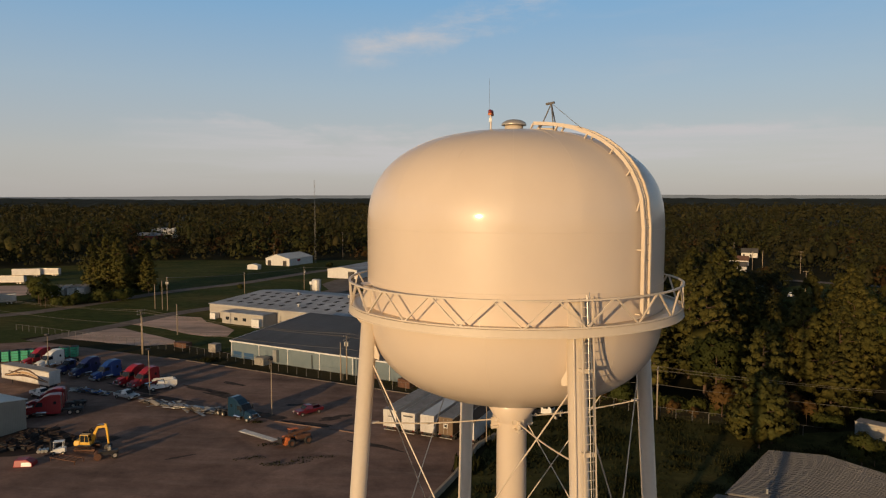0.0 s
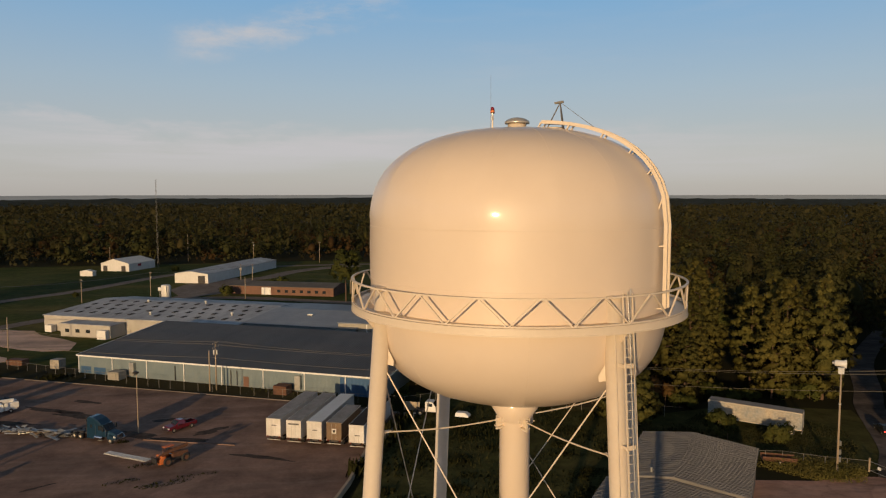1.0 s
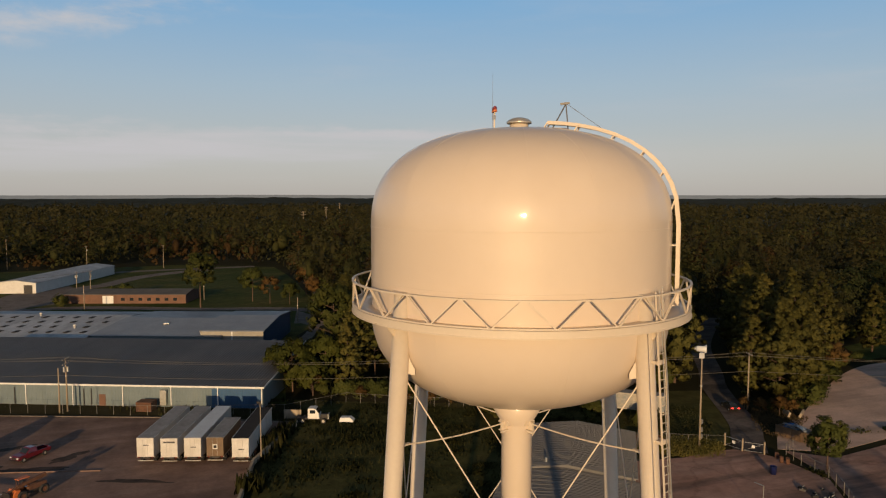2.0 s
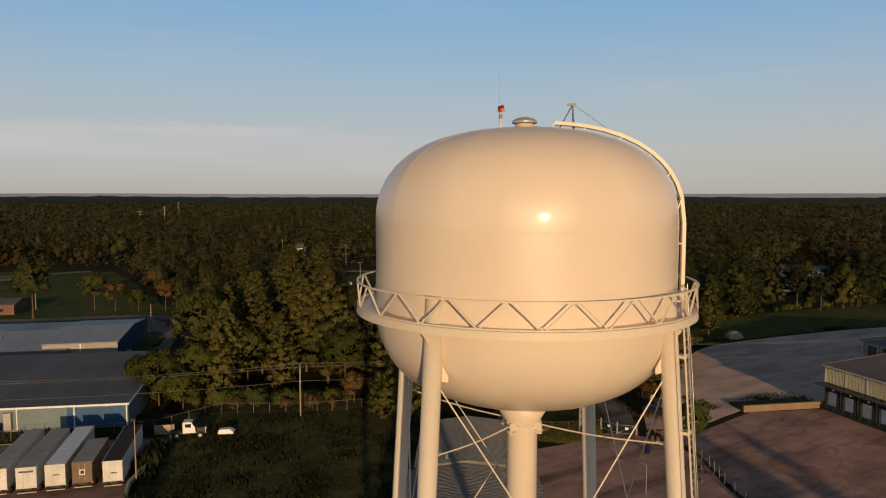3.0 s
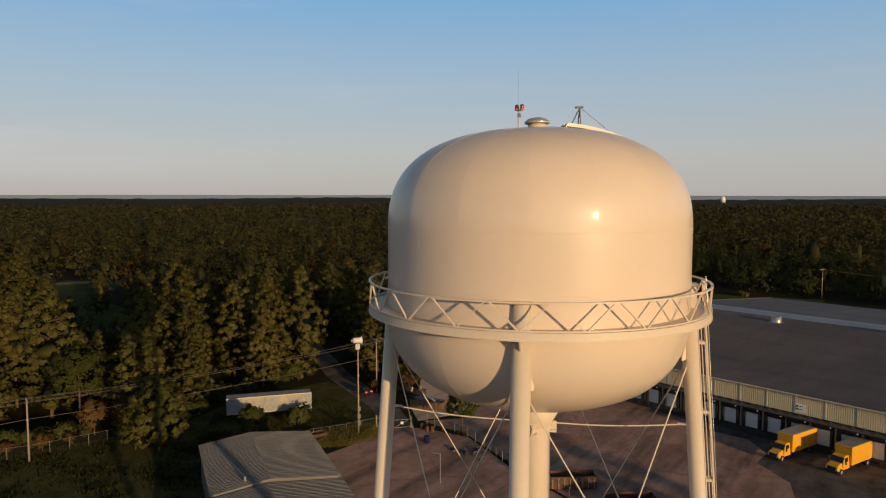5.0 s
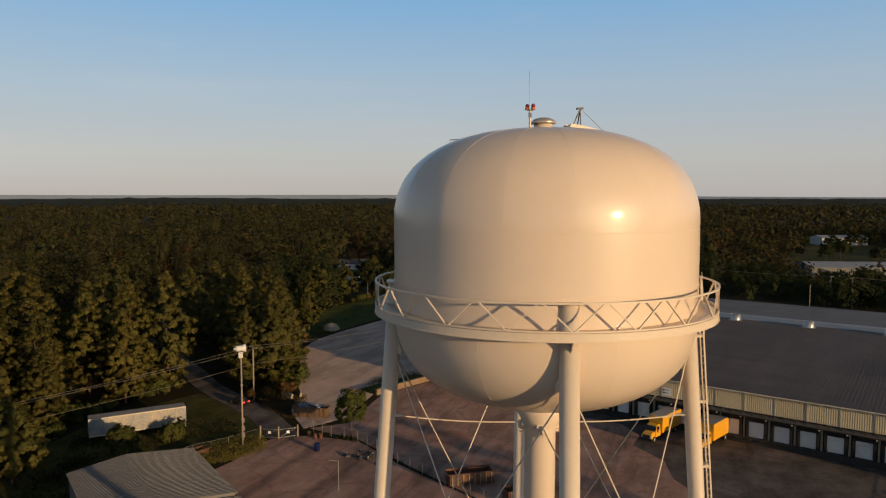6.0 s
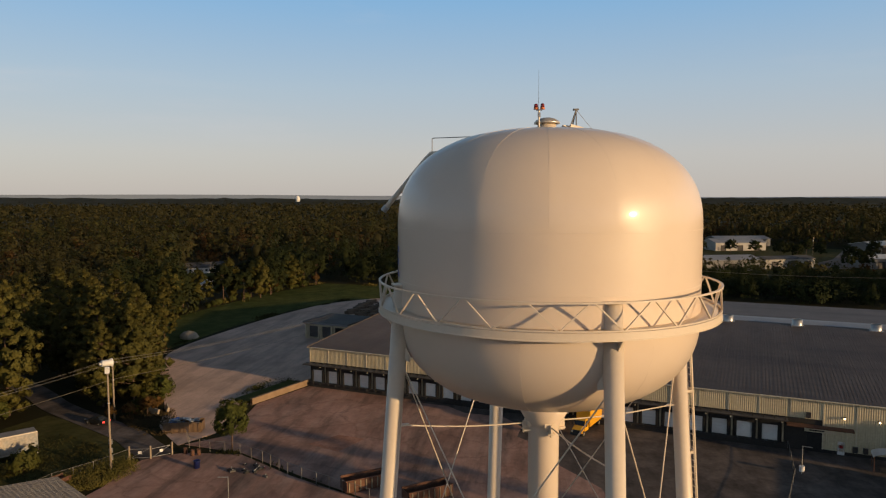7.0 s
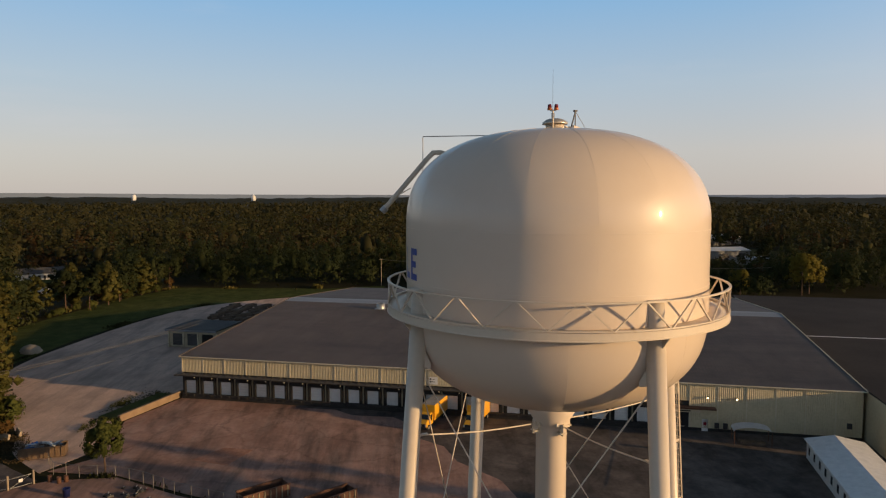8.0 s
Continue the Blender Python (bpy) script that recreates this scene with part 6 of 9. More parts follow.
    part("bumper", box(4.25, -1.15, 0.4, 4.6, 1.15, 0.78, 0.06), M["chrome"] if paint != "blue_truck" else M["galv"], t)
    part("frame", box(-sleeper - 3.3, -0.42, 0.72, 3.9, 0.42, 0.98), M["dark_metal"], t)
    part("fifth_wheel", box(-sleeper - 2.4, -0.45, 1.0, -sleeper - 1.3, 0.45, 1.12, 0.03), M["dark_metal"], t)
    return t


def pickup(label, m, paint, utility=False, group="parked pickups"):
    t = thing("pickup_truck", label, "truck", m, group)
    part("body", side_hull([(-0.62, 0.45), (-0.62, 1.14), (1.15, 1.16), (2.35, 1.06), (2.62, 0.92), (2.66, 0.45)], 1.95, 0.10, 0.07), M[paint], t)
    cab = part("cab", side_hull([(-0.60, 1.08), (-0.50, 1.80), (0.45, 1.84), (0.62, 1.78), (1.28, 1.10)], 1.82, 0.26, 0.06), M[paint], t)
    part("windscreen", box(-0.012, -0.72, 0.0, 0.02, 0.72, 0.78, 0.01, m=Matrix.Translation((1.24, 0, 1.19)) @ pose(0, 0, 0, 0, -44.5, 0)), M["glass"], cab)
    part("rear_window", box(-0.60, -0.6, 1.3, -0.53, 0.6, 1.68, 0.01), M["glass"], cab)
    for s in (-1, 1):
        part("side_window", side_hull([(-0.42, 1.22), (-0.36, 1.68), (0.45, 1.70), (0.95, 1.22)], 0.05, 0, 0.01), M["glass"], cab, m=Matrix.Translation((0, s * 0.79, 0)) @ pose(0, 0, 0, s * 8, 0, 0))
        part("mirror", box(0.88, s * 1.08 - 0.09, 1.12, 1.0, s * 1.08 + 0.09, 1.32, 0.02), M["black"], cab)
        part("bed_side", side_hull([(-2.75, 0.5), (-2.75, 1.10), (-0.64, 1.12), (-0.64, 0.5)], 0.16, 0.02, 0.04), M[paint], t, m=Matrix.Translation((0, s * 0.86, 0)))
        part("headlight", box(2.5, s * 0.74 - 0.18, 0.76, 2.69, s * 0.74 + 0.18, 0.95, 0.03), M["lamp_glass"], t)
        part("tail_lamp", box(-2.79, s * 0.86 - 0.07, 0.7, -2.74, s * 0.86 + 0.07, 1.05), M["red_lamp"], t)
        wheel(t, 1.75, s * 0.86, 0.39, 0.26)
        wheel(t, -1.7, s * 0.86, 0.39, 0.26)
    part("bed", box(-2.7, -0.78, 0.5, -0.64, 0.78, 0.68), M["dark_metal"], t)
    part("tailgate", box(-2.77, -0.78, 0.52, -2.69, 0.78, 1.1, 0.03), M[paint], t)
    part("grille", box(2.6, -0.5, 0.68, 2.70, 0.5, 0.92, 0.02), M["black"], t)
    part("bumper", box(2.58, -0.95, 0.4, 2.8, 0.95, 0.64, 0.05), M["chrome"], t)
    if utility:
        for s in (-1, 1):
            part("tool_box", box(-3.0, s * 0.84 - 0.26, 0.85, -0.70, s * 0.84 + 0.26, 1.95, 0.04), M["white_truck"], t)
        part("bed_floor", box(-3.0, -0.57, 0.8, -0.7, 0.57, 1.2), M["galv"], t)
        part("turret", rod((-2.2, 0, 1.2), (-2.2, 0, 2.1), 0.3, n=14), M["white_truck"], t)
        part("boom", bar((-2.4, 0.0, 2.25), (1.5, 0.1, 2.35), 0.3, 0.34), M["white_truck"], t)
        part("bucket", box(1.0, -0.5, 1.95, 1.8, 0.3, 2.15, 0.04), M["white_truck"], t)
    return t


def car(label, m, paint, lamp="red_lamp"):
    t = thing("car", label, "car", m)
    part("body", side_hull([(-2.25, 0.45), (-2.3, 0.95), (-1.2, 1.02), (1.0, 0.98), (2.1, 0.8), (2.3, 0.55), (2.2, 0.32), (-2.15, 0.32)], 1.8, 0.12, 0.07), M[paint], t)
    part("glasshouse", side_hull([(-1.75, 0.98), (-0.95, 1.42), (0.2, 1.44), (1.15, 0.96)], 1.6, 0.25, 0.05), M["glass"], t)
    part("roof", side_hull([(-0.95, 1.40), (-0.85, 1.46), (0.12, 1.47), (0.22, 1.42)], 1.2, 0.02, 0.02), M[paint], t)
    for s in (-1, 1):
        part("tail_lamp", box(-2.37, s * 0.62 - 0.24, 0.66, -2.24, s * 0.62 + 0.24, 0.90, 0.02), M[lamp], t)
        part("headlight", box(2.14, s * 0.62 - 0.18, 0.58, 2.3, s * 0.62 + 0.18, 0.74, 0.02), M["lamp_glass"], t)
        for x in (-1.35, 1.4):
            wheel(t, x, s * 0.8, 0.33, 0.22)
    return t


def box_truck(label, m):
    t = thing("box_truck", label, "truck", m, "yellow box trucks")
    part("cargo_box", box(-5.6, -1.25, 1.05, 1.3, 1.25, 3.75, 0.05), M["truck_yellow"], t)
    part("box_roof", box(-5.55, -1.2, 3.74, 1.25, 1.2, 3.79), M["trailer_roof"], t)
    cab = part("cab", side_hull([(1.45, 0.7), (1.45, 2.5), (1.8, 2.65), (2.6, 2.55), (3.1, 1.75), (3.15, 0.7)], 2.1, 0.18, 0.08), M["truck_yellow"], t)
    part("hood", side_hull([(3.05, 0.6), (3.05, 1.7), (4.1, 1.5), (4.45, 1.2), (4.45, 0.6)], 1.9, 0.2, 0.08), M["truck_yellow"], t)
    part("windscreen", box(-0.02, -0.88, 0.0, 0.02, 0.88, 0.75, 0.01, m=Matrix.Translation((3.12, 0, 1.76)) @ pose(0, 0, 0, 0, -31, 0)), M["glass"], cab)
    for s in (-1, 1):
        part("side_window", box(1.9, s * 0.96 - 0.03, 1.75, 2.7, s * 0.96 + 0.03, 2.35, 0.02), M["glass"], cab)
        part("headlight", box(4.3, s * 0.72 - 0.15, 0.85, 4.5, s * 0.72 + 0.15, 1.08, 0.03), M["lamp_glass"], t)
        part("mirror", box(3.0, s * 1.3 - 0.1, 1.6, 3.12, s * 1.3 + 0.1, 2.2, 0.02), M["dark_metal"], cab)
        wheel(t, 3.6, s * 0.92, 0.47, 0.28)
        wheel(t, -3.6, s * 0.92, 0.47, 0.5)
    part("grille", box(4.40, -0.62, 0.74, 4.52, 0.62, 1.25, 0.02), M["black"], t)
    part("cowl", box(2.98, -0.85, 1.66, 3.22, 0.85, 1.76, 0.02), M["black"], t)
    part("box_front_trim", box(1.30, -1.22, 1.1, 1.34, 1.22, 3.7), M["truck_yellow"], t)
    part("bumper", box(4.35, -1.05, 0.35, 4.62, 1.05, 0.72, 0.04), M["black"], t)
    part("frame", box(-5.5, -0.42, 0.65, 4.0, 0.42, 1.04), M["dark_metal"], t)
    return t


def facing(x0, y0, x1, y1, z=0.06):
    """A pose at the middle of the line, heading from the first to the second point."""
    return pose((x0 + x1) / 2, (y0 + y1) / 2, z, 0, 0, math.degrees(math.atan2(y1 - y0, x1 - x0)))


# the row of five parked trailers, doors to the south
HD = 71.6
ux, uy = math.cos(radians(HD)), math.sin(radians(HD))
for k, (x, y, L, lab, pt, rf_) in enumerate(((-20.8, 85.2, 16.3, "white box trailer with a pale dusty roof", "trailer_white", "trailer_roof"), (-17.4, 83.8, 16.3, "white box trailer with a patched grey roof", "trailer_white", "trailer_roof"), (-14.05, 82.8, 16.3, "clean white box trailer with a torn pale roof", "trailer_white", "white_metal"), (-10.85, 81.9, 9.8, "short brown trailer with a small rear hatch", "brown_paint", "trailer_roof"), (-7.25, 80.2, 15.6, "white box trailer with a dark roof", "trailer_white", "flat_roof"))):
    t = semi_trailer(lab, pose(x + ux * L / 2, y + uy * L / 2, 0.06, 0, 0, HD), L, pt, rf_, rear_box=(k == 3))
    if k == 1:
        b = box(-L / 2 - 0.055, -0.9, 3.35, -L / 2 - 0.043, 0.9, 3.6)
        part("faded_writing", b, M["grey_roof"], t)
    if k in (0, 2, 4):
        part("placard", box(-L / 2 - 0.055, -0.55, 2.9 - 0.3 * k / 2, -L / 2 - 0.043, 0.3, 3.05 - 0.3 * k / 2), M["grey_roof"], t)
# trailer with a swoosh print, and trailers far off
gt = semi_trailer("white trailer with a brown and tan swoosh print", facing(-94.5, 104.3, -111.5, 110.6), 16.0)
for z, a, mt in ((2.9, 0.9, "graphite"), (2.45, 0.6, "tan_print"), (2.1, 0.35, "graphite")):
    b = bmesh.new()
    pts = [(x, z + a * math.sin((x + 4) * 0.42)) for x in [-7.6 + 0.8 * k for k in range(19)]]
    for (x0, z0), (x1, z1) in zip(pts, pts[1:]):
        f0, f1 = 0.28 * (1 - abs(x0) / 9), 0.28 * (1 - abs(x1) / 9)
        b.faces.new([b.verts.new((x, 1.305, zz)) for x, zz in ((x0, max(1.3, min(3.85, z0 - f0))), (x1, max(1.3, min(3.85, z1 - f1))), (x1, max(1.35, min(3.9, z1 + f1))), (x0, max(1.35, min(3.9, z0 + f0))))])
    bmesh.ops.remove_doubles(b, verts=b.verts, dist=0.001)
    part("swoosh", b, M[mt], gt)
part("faded_writing", box(1.2, 1.296, 2.75, 5.4, 1.31, 3.0), M["graphite"], gt)
for x0, y0, x1, y1 in ((-238, 299.5, -252, 296.5), (-232, 302, -242, 301), (-226, 270, -238, 268), (-182.0, 226.5, -186.6, 239.0), (-178.8, 228.0, -183.4, 240.5), (-175.6, 229.5, -180.2, 242.0), (-172.4, 231.0, -177.0, 243.5), (-187, 215, -199, 206)):
    semi_trailer("white box trailer parked beyond the road", facing(x0, y0, x1, y1, 0.02), 13.5)
semi_trailer("old trailer with peeling pale blue painted sides", facing(68.2, 78.0, 56.3, 88.2, 0.0), 15.2, "mural_white", "trailer_roof")

# the truck row
row = (("red_paint", (-113.2, 127.5, -115.2, 122.8), "red semi tractor with a tall sleeper cab"), ("white_truck", (-108.4, 125.5, -110.4, 120.8), "white semi tractor with a tall sleeper cab"), ("navy", (-100.6, 121.6, -102.4, 117.0), "navy semi tractor with a low cab"), ("navy", (-95.3, 119.0, -97.3, 114.5), "navy semi tractor with a tall sleeper cab"), ("blue_truck", (-88.6, 117.0, -91.3, 112.0), "bright blue semi tractor with a tall sleeper cab"), ("red_paint", (-81.2, 113.2, -83.2, 108.6), "red semi tractor with a tall sleeper cab"), ("red_paint", (-77.0, 111.6, -79.2, 107.0), "red semi tractor with a tall sleeper cab"))
for k, (pt, (x0, y0, x1, y1), lab) in enumerate(row):
    tractor(lab, facing(x0 * 2 - x1 + (x1 - x0) * 0.7, y0 * 2 - y1 + (y1 - y0) * 0.7, x1, y1), pt, 0.0 if k == 2 else 2.2, k == 2)
pickup("white utility truck with tool boxes and a ladder rack", facing(-71.2, 109.0, -75.8, 105.6), "white_truck", True)
pickup("silver pickup truck parked in the yard", facing(-79.7, 101.2, -74.6, 99.4), "silver")
pickup("white pickup truck beside the trailer", facing(-97.6, 100.8, -92.4, 98.6), "white_truck")
tractor("red semi tractor with its back to the wall", facing(-82.5, 90.0, -88.5, 87.2), "red_paint")
tractor("red semi tractor partly hidden behind the building", facing(-84.5, 94.0, -90.5, 91.2), "red_paint")
tractor("dark teal semi tractor with chrome wheels", facing(-53.5, 92.4, -46.2, 88.6), "teal_truck", 1.8)
pickup("maroon pickup truck parked in the yard", facing(-36.0, 96.0, -39.6, 92.2), "maroon")
pb = thing("board_panel", "weathered tan board panel standing in weeds", "board", facing(1.6, 100.4, 4.6, 99.2, 0.0))
part("panel", box(-1.6, -0.05, 0.1, 1.6, 0.05, 1.75, 0.01), M["concrete"], pb)
for x in (-1.5, 1.5):
    part("post", box(x - 0.06, 0.055, -0.1, x + 0.06, 0.17, 1.85), M["timber"], pb)
dt = thing("dismantled_truck", "white truck cab on a bare chassis in tall weeds", "truck", facing(4.0, 97.8, 9.0, 95.8, 0.0))
dc = part("cab", side_hull([(-0.9, 0.9), (-0.9, 2.7), (0.2, 2.75), (0.55, 2.6), (1.1, 1.8), (1.2, 0.9)], 2.1, 0.14, 0.07), M["white_truck"], dt)
part("windscreen", box(-0.02, -0.9, 0, 0.03, 0.9, 0.9, 0.01, m=Matrix.Translation((1.1, 0, 1.85)) @ pose(0, 0, 0, 0, -34, 0)), M["glass"], dc)
part("engine", box(1.25, -0.45, 0.8, 2.6, 0.45, 1.55, 0.12), M["dark_metal"], dt)
part("radiator", box(2.62, -0.6, 0.7, 2.78, 0.6, 1.65, 0.03), M["galv"], dt)
part("chassis", box(-3.2, -0.42, 0.6, 2.9, 0.42, 0.88), M["dark_metal"], dt)
for s_ in (-1, 1):
    part("side_window", box(-0.5, s_ * 0.99 - 0.03, 1.85, 0.45, s_ * 0.99 + 0.03, 2.45, 0.02), M["glass"], dc)
    for x in (1.9, -1.9, -2.9):
        wheel(dt, x, s_ * 0.9, 0.48, 0.4)
hood = thing("truck_hood", "loose white truck hood lying in weeds", "vehicle part", facing(10.8, 95.2, 13.4, 93.9, 0.1))
part("shell", side_hull([(-1.3, 0.2), (-1.2, 0.9), (0.6, 1.0), (1.3, 0.5), (1.3, 0.2)], 1.7, 0.25, 0.1), M["white_truck"], hood)
car("black car on the lane with lit tail lamps", facing(81.9, 75.3, 83.3, 79.9, 0.1), "graphite_paint", "lit_red_lamp")
box_truck("yellow box truck backed to a dock", facing(98.0, -3.2, 86.4, 2.0, 0.05))
box_truck("yellow box truck backed to a dock", facing(96.2, -10.9, 85.9, -6.2, 0.05))
car("white car parked on the lane by the lawn", facing(103.4, 181.2, 99.0, 182.8, 0.05), "white_truck")
for x, y, a in ((112, 262, 60),):
    pickup("white car standing on the lawn", pose(x, y, 0.02, 0, 0, a), "white_truck", group="cars on the lawn")

# telehandler with a load of metal sheets
th = thing("telehandler", "orange telehandler carrying long metal sheets", "machine", facing(-32.8, 80.5, -37.2, 76.6))
part("chassis", box(-2.3, -0.75, 0.62, 2.2, 0.75, 1.05, 0.1), M["dark_metal"], th)
part("front_frame", side_hull([(1.55, 0.45), (1.55, 1.55), (2.1, 1.6), (2.55, 1.1), (2.55, 0.45)], 1.9, 0.1, 0.08), M["orange"], th, "orange front frame")
part("engine_cover", side_hull([(-2.0, 1.06), (-2.0, 1.65), (-0.6, 1.75), (0.5, 1.5), (0.5, 1.06)], 0.75, 0.1, 0.06), M["rust"], th, m=Matrix.Translation((0, 0.62, 0)))
cb = part("cab_floor", box(-0.3, -1.02, 1.06, 1.2, -0.22, 1.45, 0.05), M["orange"], th, "open operator cab with an orange floor")
for x in (-0.22, 1.1):
    for y in (-0.95, -0.3):
        part("cab_post", bar((x, y, 1.45), (x, y, 2.45), 0.07, 0.07), M["rust"], cb)
part("cab_roof", box(-0.35, -1.05, 2.45, 1.25, -0.2, 2.56, 0.04), M["orange"], cb)
part("seat", box(0.0, -0.85, 1.46, 0.5, -0.4, 2.05, 0.08), M["black"], cb)
bo = part("boom", bar((-2.3, 0.1, 2.25), (1.6, 0.1, 1.75), 0.42, 0.46), M["rust"], th)
part("inner_boom", bar((1.5, 0.1, 1.76), (3.0, 0.1, 1.15), 0.3, 0.34), M["rust"], bo)
part("boom_ram", rod((-0.6, 0.1, 1.1), (0.9, 0.1, 1.65), 0.08, n=8), M["chrome"], bo)
ca = part("fork_carriage", box(2.95, -0.75, 0.7, 3.1, 0.95, 1.5, 0.02), M["dark_metal"], th)
for y in (-0.5, 0.7):
    part("fork", box(3.1, y - 0.07, 0.80, 4.4, y + 0.07, 0.86), M["dark_metal"], ca)
for s in (-1, 1):
    for x in (-1.5, 1.4):
        w_ = wheel(th, x, s * 0.98, 0.66, 0.44)
        w_.children[0].data.materials[0] = M["rust"]
ld = thing("sheet_stack", "bundle of long pale metal sheets", "metal sheets", facing(-38.6, 77.4, -45.6, 81.4, 0.922))
for k in range(4):
    part("sheet", box(-4.2 - 0.12 * k, -0.62, 0.022 * k, 4.2 - 0.1 * k, 0.62, 0.022 * k + 0.018), M["galv"] if k % 2 else M["white_metal"], ld)
for k in range(3):
    part("rib_sheet", box(-4.55, -0.58 + 0.4 * k, 0.092, 4.0, -0.26 + 0.4 * k, 0.13, 0.01), M["white_metal"], ld)

# excavator
ex = thing("excavator", "yellow tracked excavator with its arm folded", "machine", pose(-67.6, 72.6, 0.06, 0, 0, 2))
for s in (-1, 1):
    tk = part("track", side_hull([(-1.45, 0.0), (-1.75, 0.18), (-1.8, 0.42), (-1.5, 0.7), (1.5, 0.7), (1.8, 0.42), (1.75, 0.18), (1.45, 0.0)], 0.46, 0.0, 0.05), M["rust"], ex, m=Matrix.Translation((0, s * 0.9, 0)))
    for k in range(14):
        part("track_pad", box(-1.5 + 0.23 * k, s * 0.9 - 0.25, 0.702, -1.36 + 0.23 * k, s * 0.9 + 0.25, 0.745), M["dark_metal"], tk)
part("turntable", rod((0, 0, 0.5), (0, 0, 0.9), 0.6, n=20), M["dark_metal"], ex)
part("deck", box(-1.1, -1.0, 0.9, 1.15, 1.0, 1.08, 0.04), M["dark_metal"], ex)
part("counterweight", side_hull([(-1.75, 0.92), (-1.8, 1.55), (-1.6, 1.75), (-0.85, 1.75), (-0.85, 0.92)], 2.0, 0.12, 0.1), M["yellow_mach"], ex)
part("engine_hood", side_hull([(-0.84, 1.09), (-0.84, 1.6), (0.2, 1.45), (0.3, 1.09)], 0.95, 0.06, 0.06), M["yellow_mach"], ex, m=Matrix.Translation((0, 0.48, 0)))
xc = part("cab", side_hull([(-0.75, 1.09), (-0.75, 1.55), (0.85, 1.5), (0.95, 1.09)], 0.9, 0.0, 0.04), M["yellow_mach"], ex, m=Matrix.Translation((0, -0.52, 0)))
for x, xt in ((-0.7, -0.68), (0.05, 0.05), (0.82, 0.62)):
    for y in (-0.42, 0.42):
        part("cab_post", bar((x, y, 1.5), (xt, y, 2.62), 0.07, 0.07), M["yellow_mach"], xc)
part("cab_roof", box(-0.76, -0.47, 2.6, 0.68, 0.47, 2.7, 0.04), M["yellow_mach"], xc)
part("window", side_hull([(-0.66, 1.56), (-0.64, 2.59), (0.58, 2.59), (0.76, 1.56)], 0.8, 0.0, 0.01), M["glass"], xc, "dark cab glass")
bo = part("boom", bar((0.75, 0.2, 1.15), (1.15, 0.2, 2.75), 0.30, 0.42), M["yellow_mach"], ex)
part("boom_bend", bar((1.08, 0.2, 2.55), (1.75, 0.2, 3.75), 0.29, 0.40), M["yellow_mach"], bo)
part("boom_tip", bar((1.62, 0.2, 3.65), (3.05, 0.2, 3.85), 0.27, 0.34), M["yellow_mach"], bo)
part("boom_ram", rod((1.15, 0.2, 1.1), (1.75, 0.2, 2.9), 0.07, n=8), M["chrome"], bo)
part("stick_ram", rod((1.7, 0.2, 4.1), (2.9, 0.2, 4.22), 0.07, n=8), M["chrome"], bo)
part("stick", side_hull([(2.75, 4.3), (3.1, 4.3), (3.3, 3.7), (3.5, 1.05), (3.25, 1.0), (2.95, 3.6)], 0.26, 0.0, 0.03), M["yellow_mach"], ex, m=Matrix.Translation((0, 0.2, 0)))
part("bucket", side_hull([(2.75, 0.15), (2.85, 0.75), (3.3, 1.12), (3.75, 0.85), (3.7, 0.3), (3.3, 0.0)], 0.85, 0.0, 0.05), M["dark_metal"], ex, m=Matrix.Translation((0, 0.2, 0)))
rl = thing("road_roller", "rusty road roller with a smooth drum", "machine", pose(-62.5, 69.6, 0.06, 0, 0, -150))
part("frame", box(-1.6, -0.6, 0.6, 1.2, 0.6, 1.2, 0.08), M["dark_metal"], rl)
part("drum", rod((1.3, -0.8, 0.55), (1.3, 0.8, 0.55), 0.55, n=26), M["rust"], rl)
part("seat", box(-0.6, -0.3, 1.2, -0.1, 0.3, 1.8, 0.06), M["tan_wall"], rl)
for s in (-1, 1):
    wheel(rl, -1.1, s * 0.75, 0.5, 0.3)
fl = thing("forklift", "small white forklift with an overhead guard", "machine", pose(-71.0, 70.2, 0.06, 0, 0, -160))
part("body", side_hull([(-1.1, 0.3), (-1.1, 1.1), (0.0, 1.0), (0.9, 0.7), (0.9, 0.3)], 1.05, 0.05, 0.06), M["white_truck"], fl)
for s in (-1, 1):
    for x in (-0.7, 0.6):
        part("guard_post", bar((x, s * 0.45, 0.9), (x - 0.1, s * 0.42, 2.1), 0.06, 0.06), M["white_truck"], fl)
    wheel(fl, 0.6, s * 0.5, 0.33, 0.22)
    wheel(fl, -0.8, s * 0.5, 0.28, 0.22)
    part("fork", box(1.0, s * 0.3 - 0.06, 0.08, 2.0, s * 0.3 + 0.06, 0.13), M["dark_metal"], fl)
part("guard_roof", box(-0.9, -0.5, 2.08, 0.6, 0.5, 2.14), M["white_truck"], fl)
part("mast", box(0.92, -0.45, 0.1, 1.05, 0.45, 2.2, 0.02), M["dark_metal"], fl)


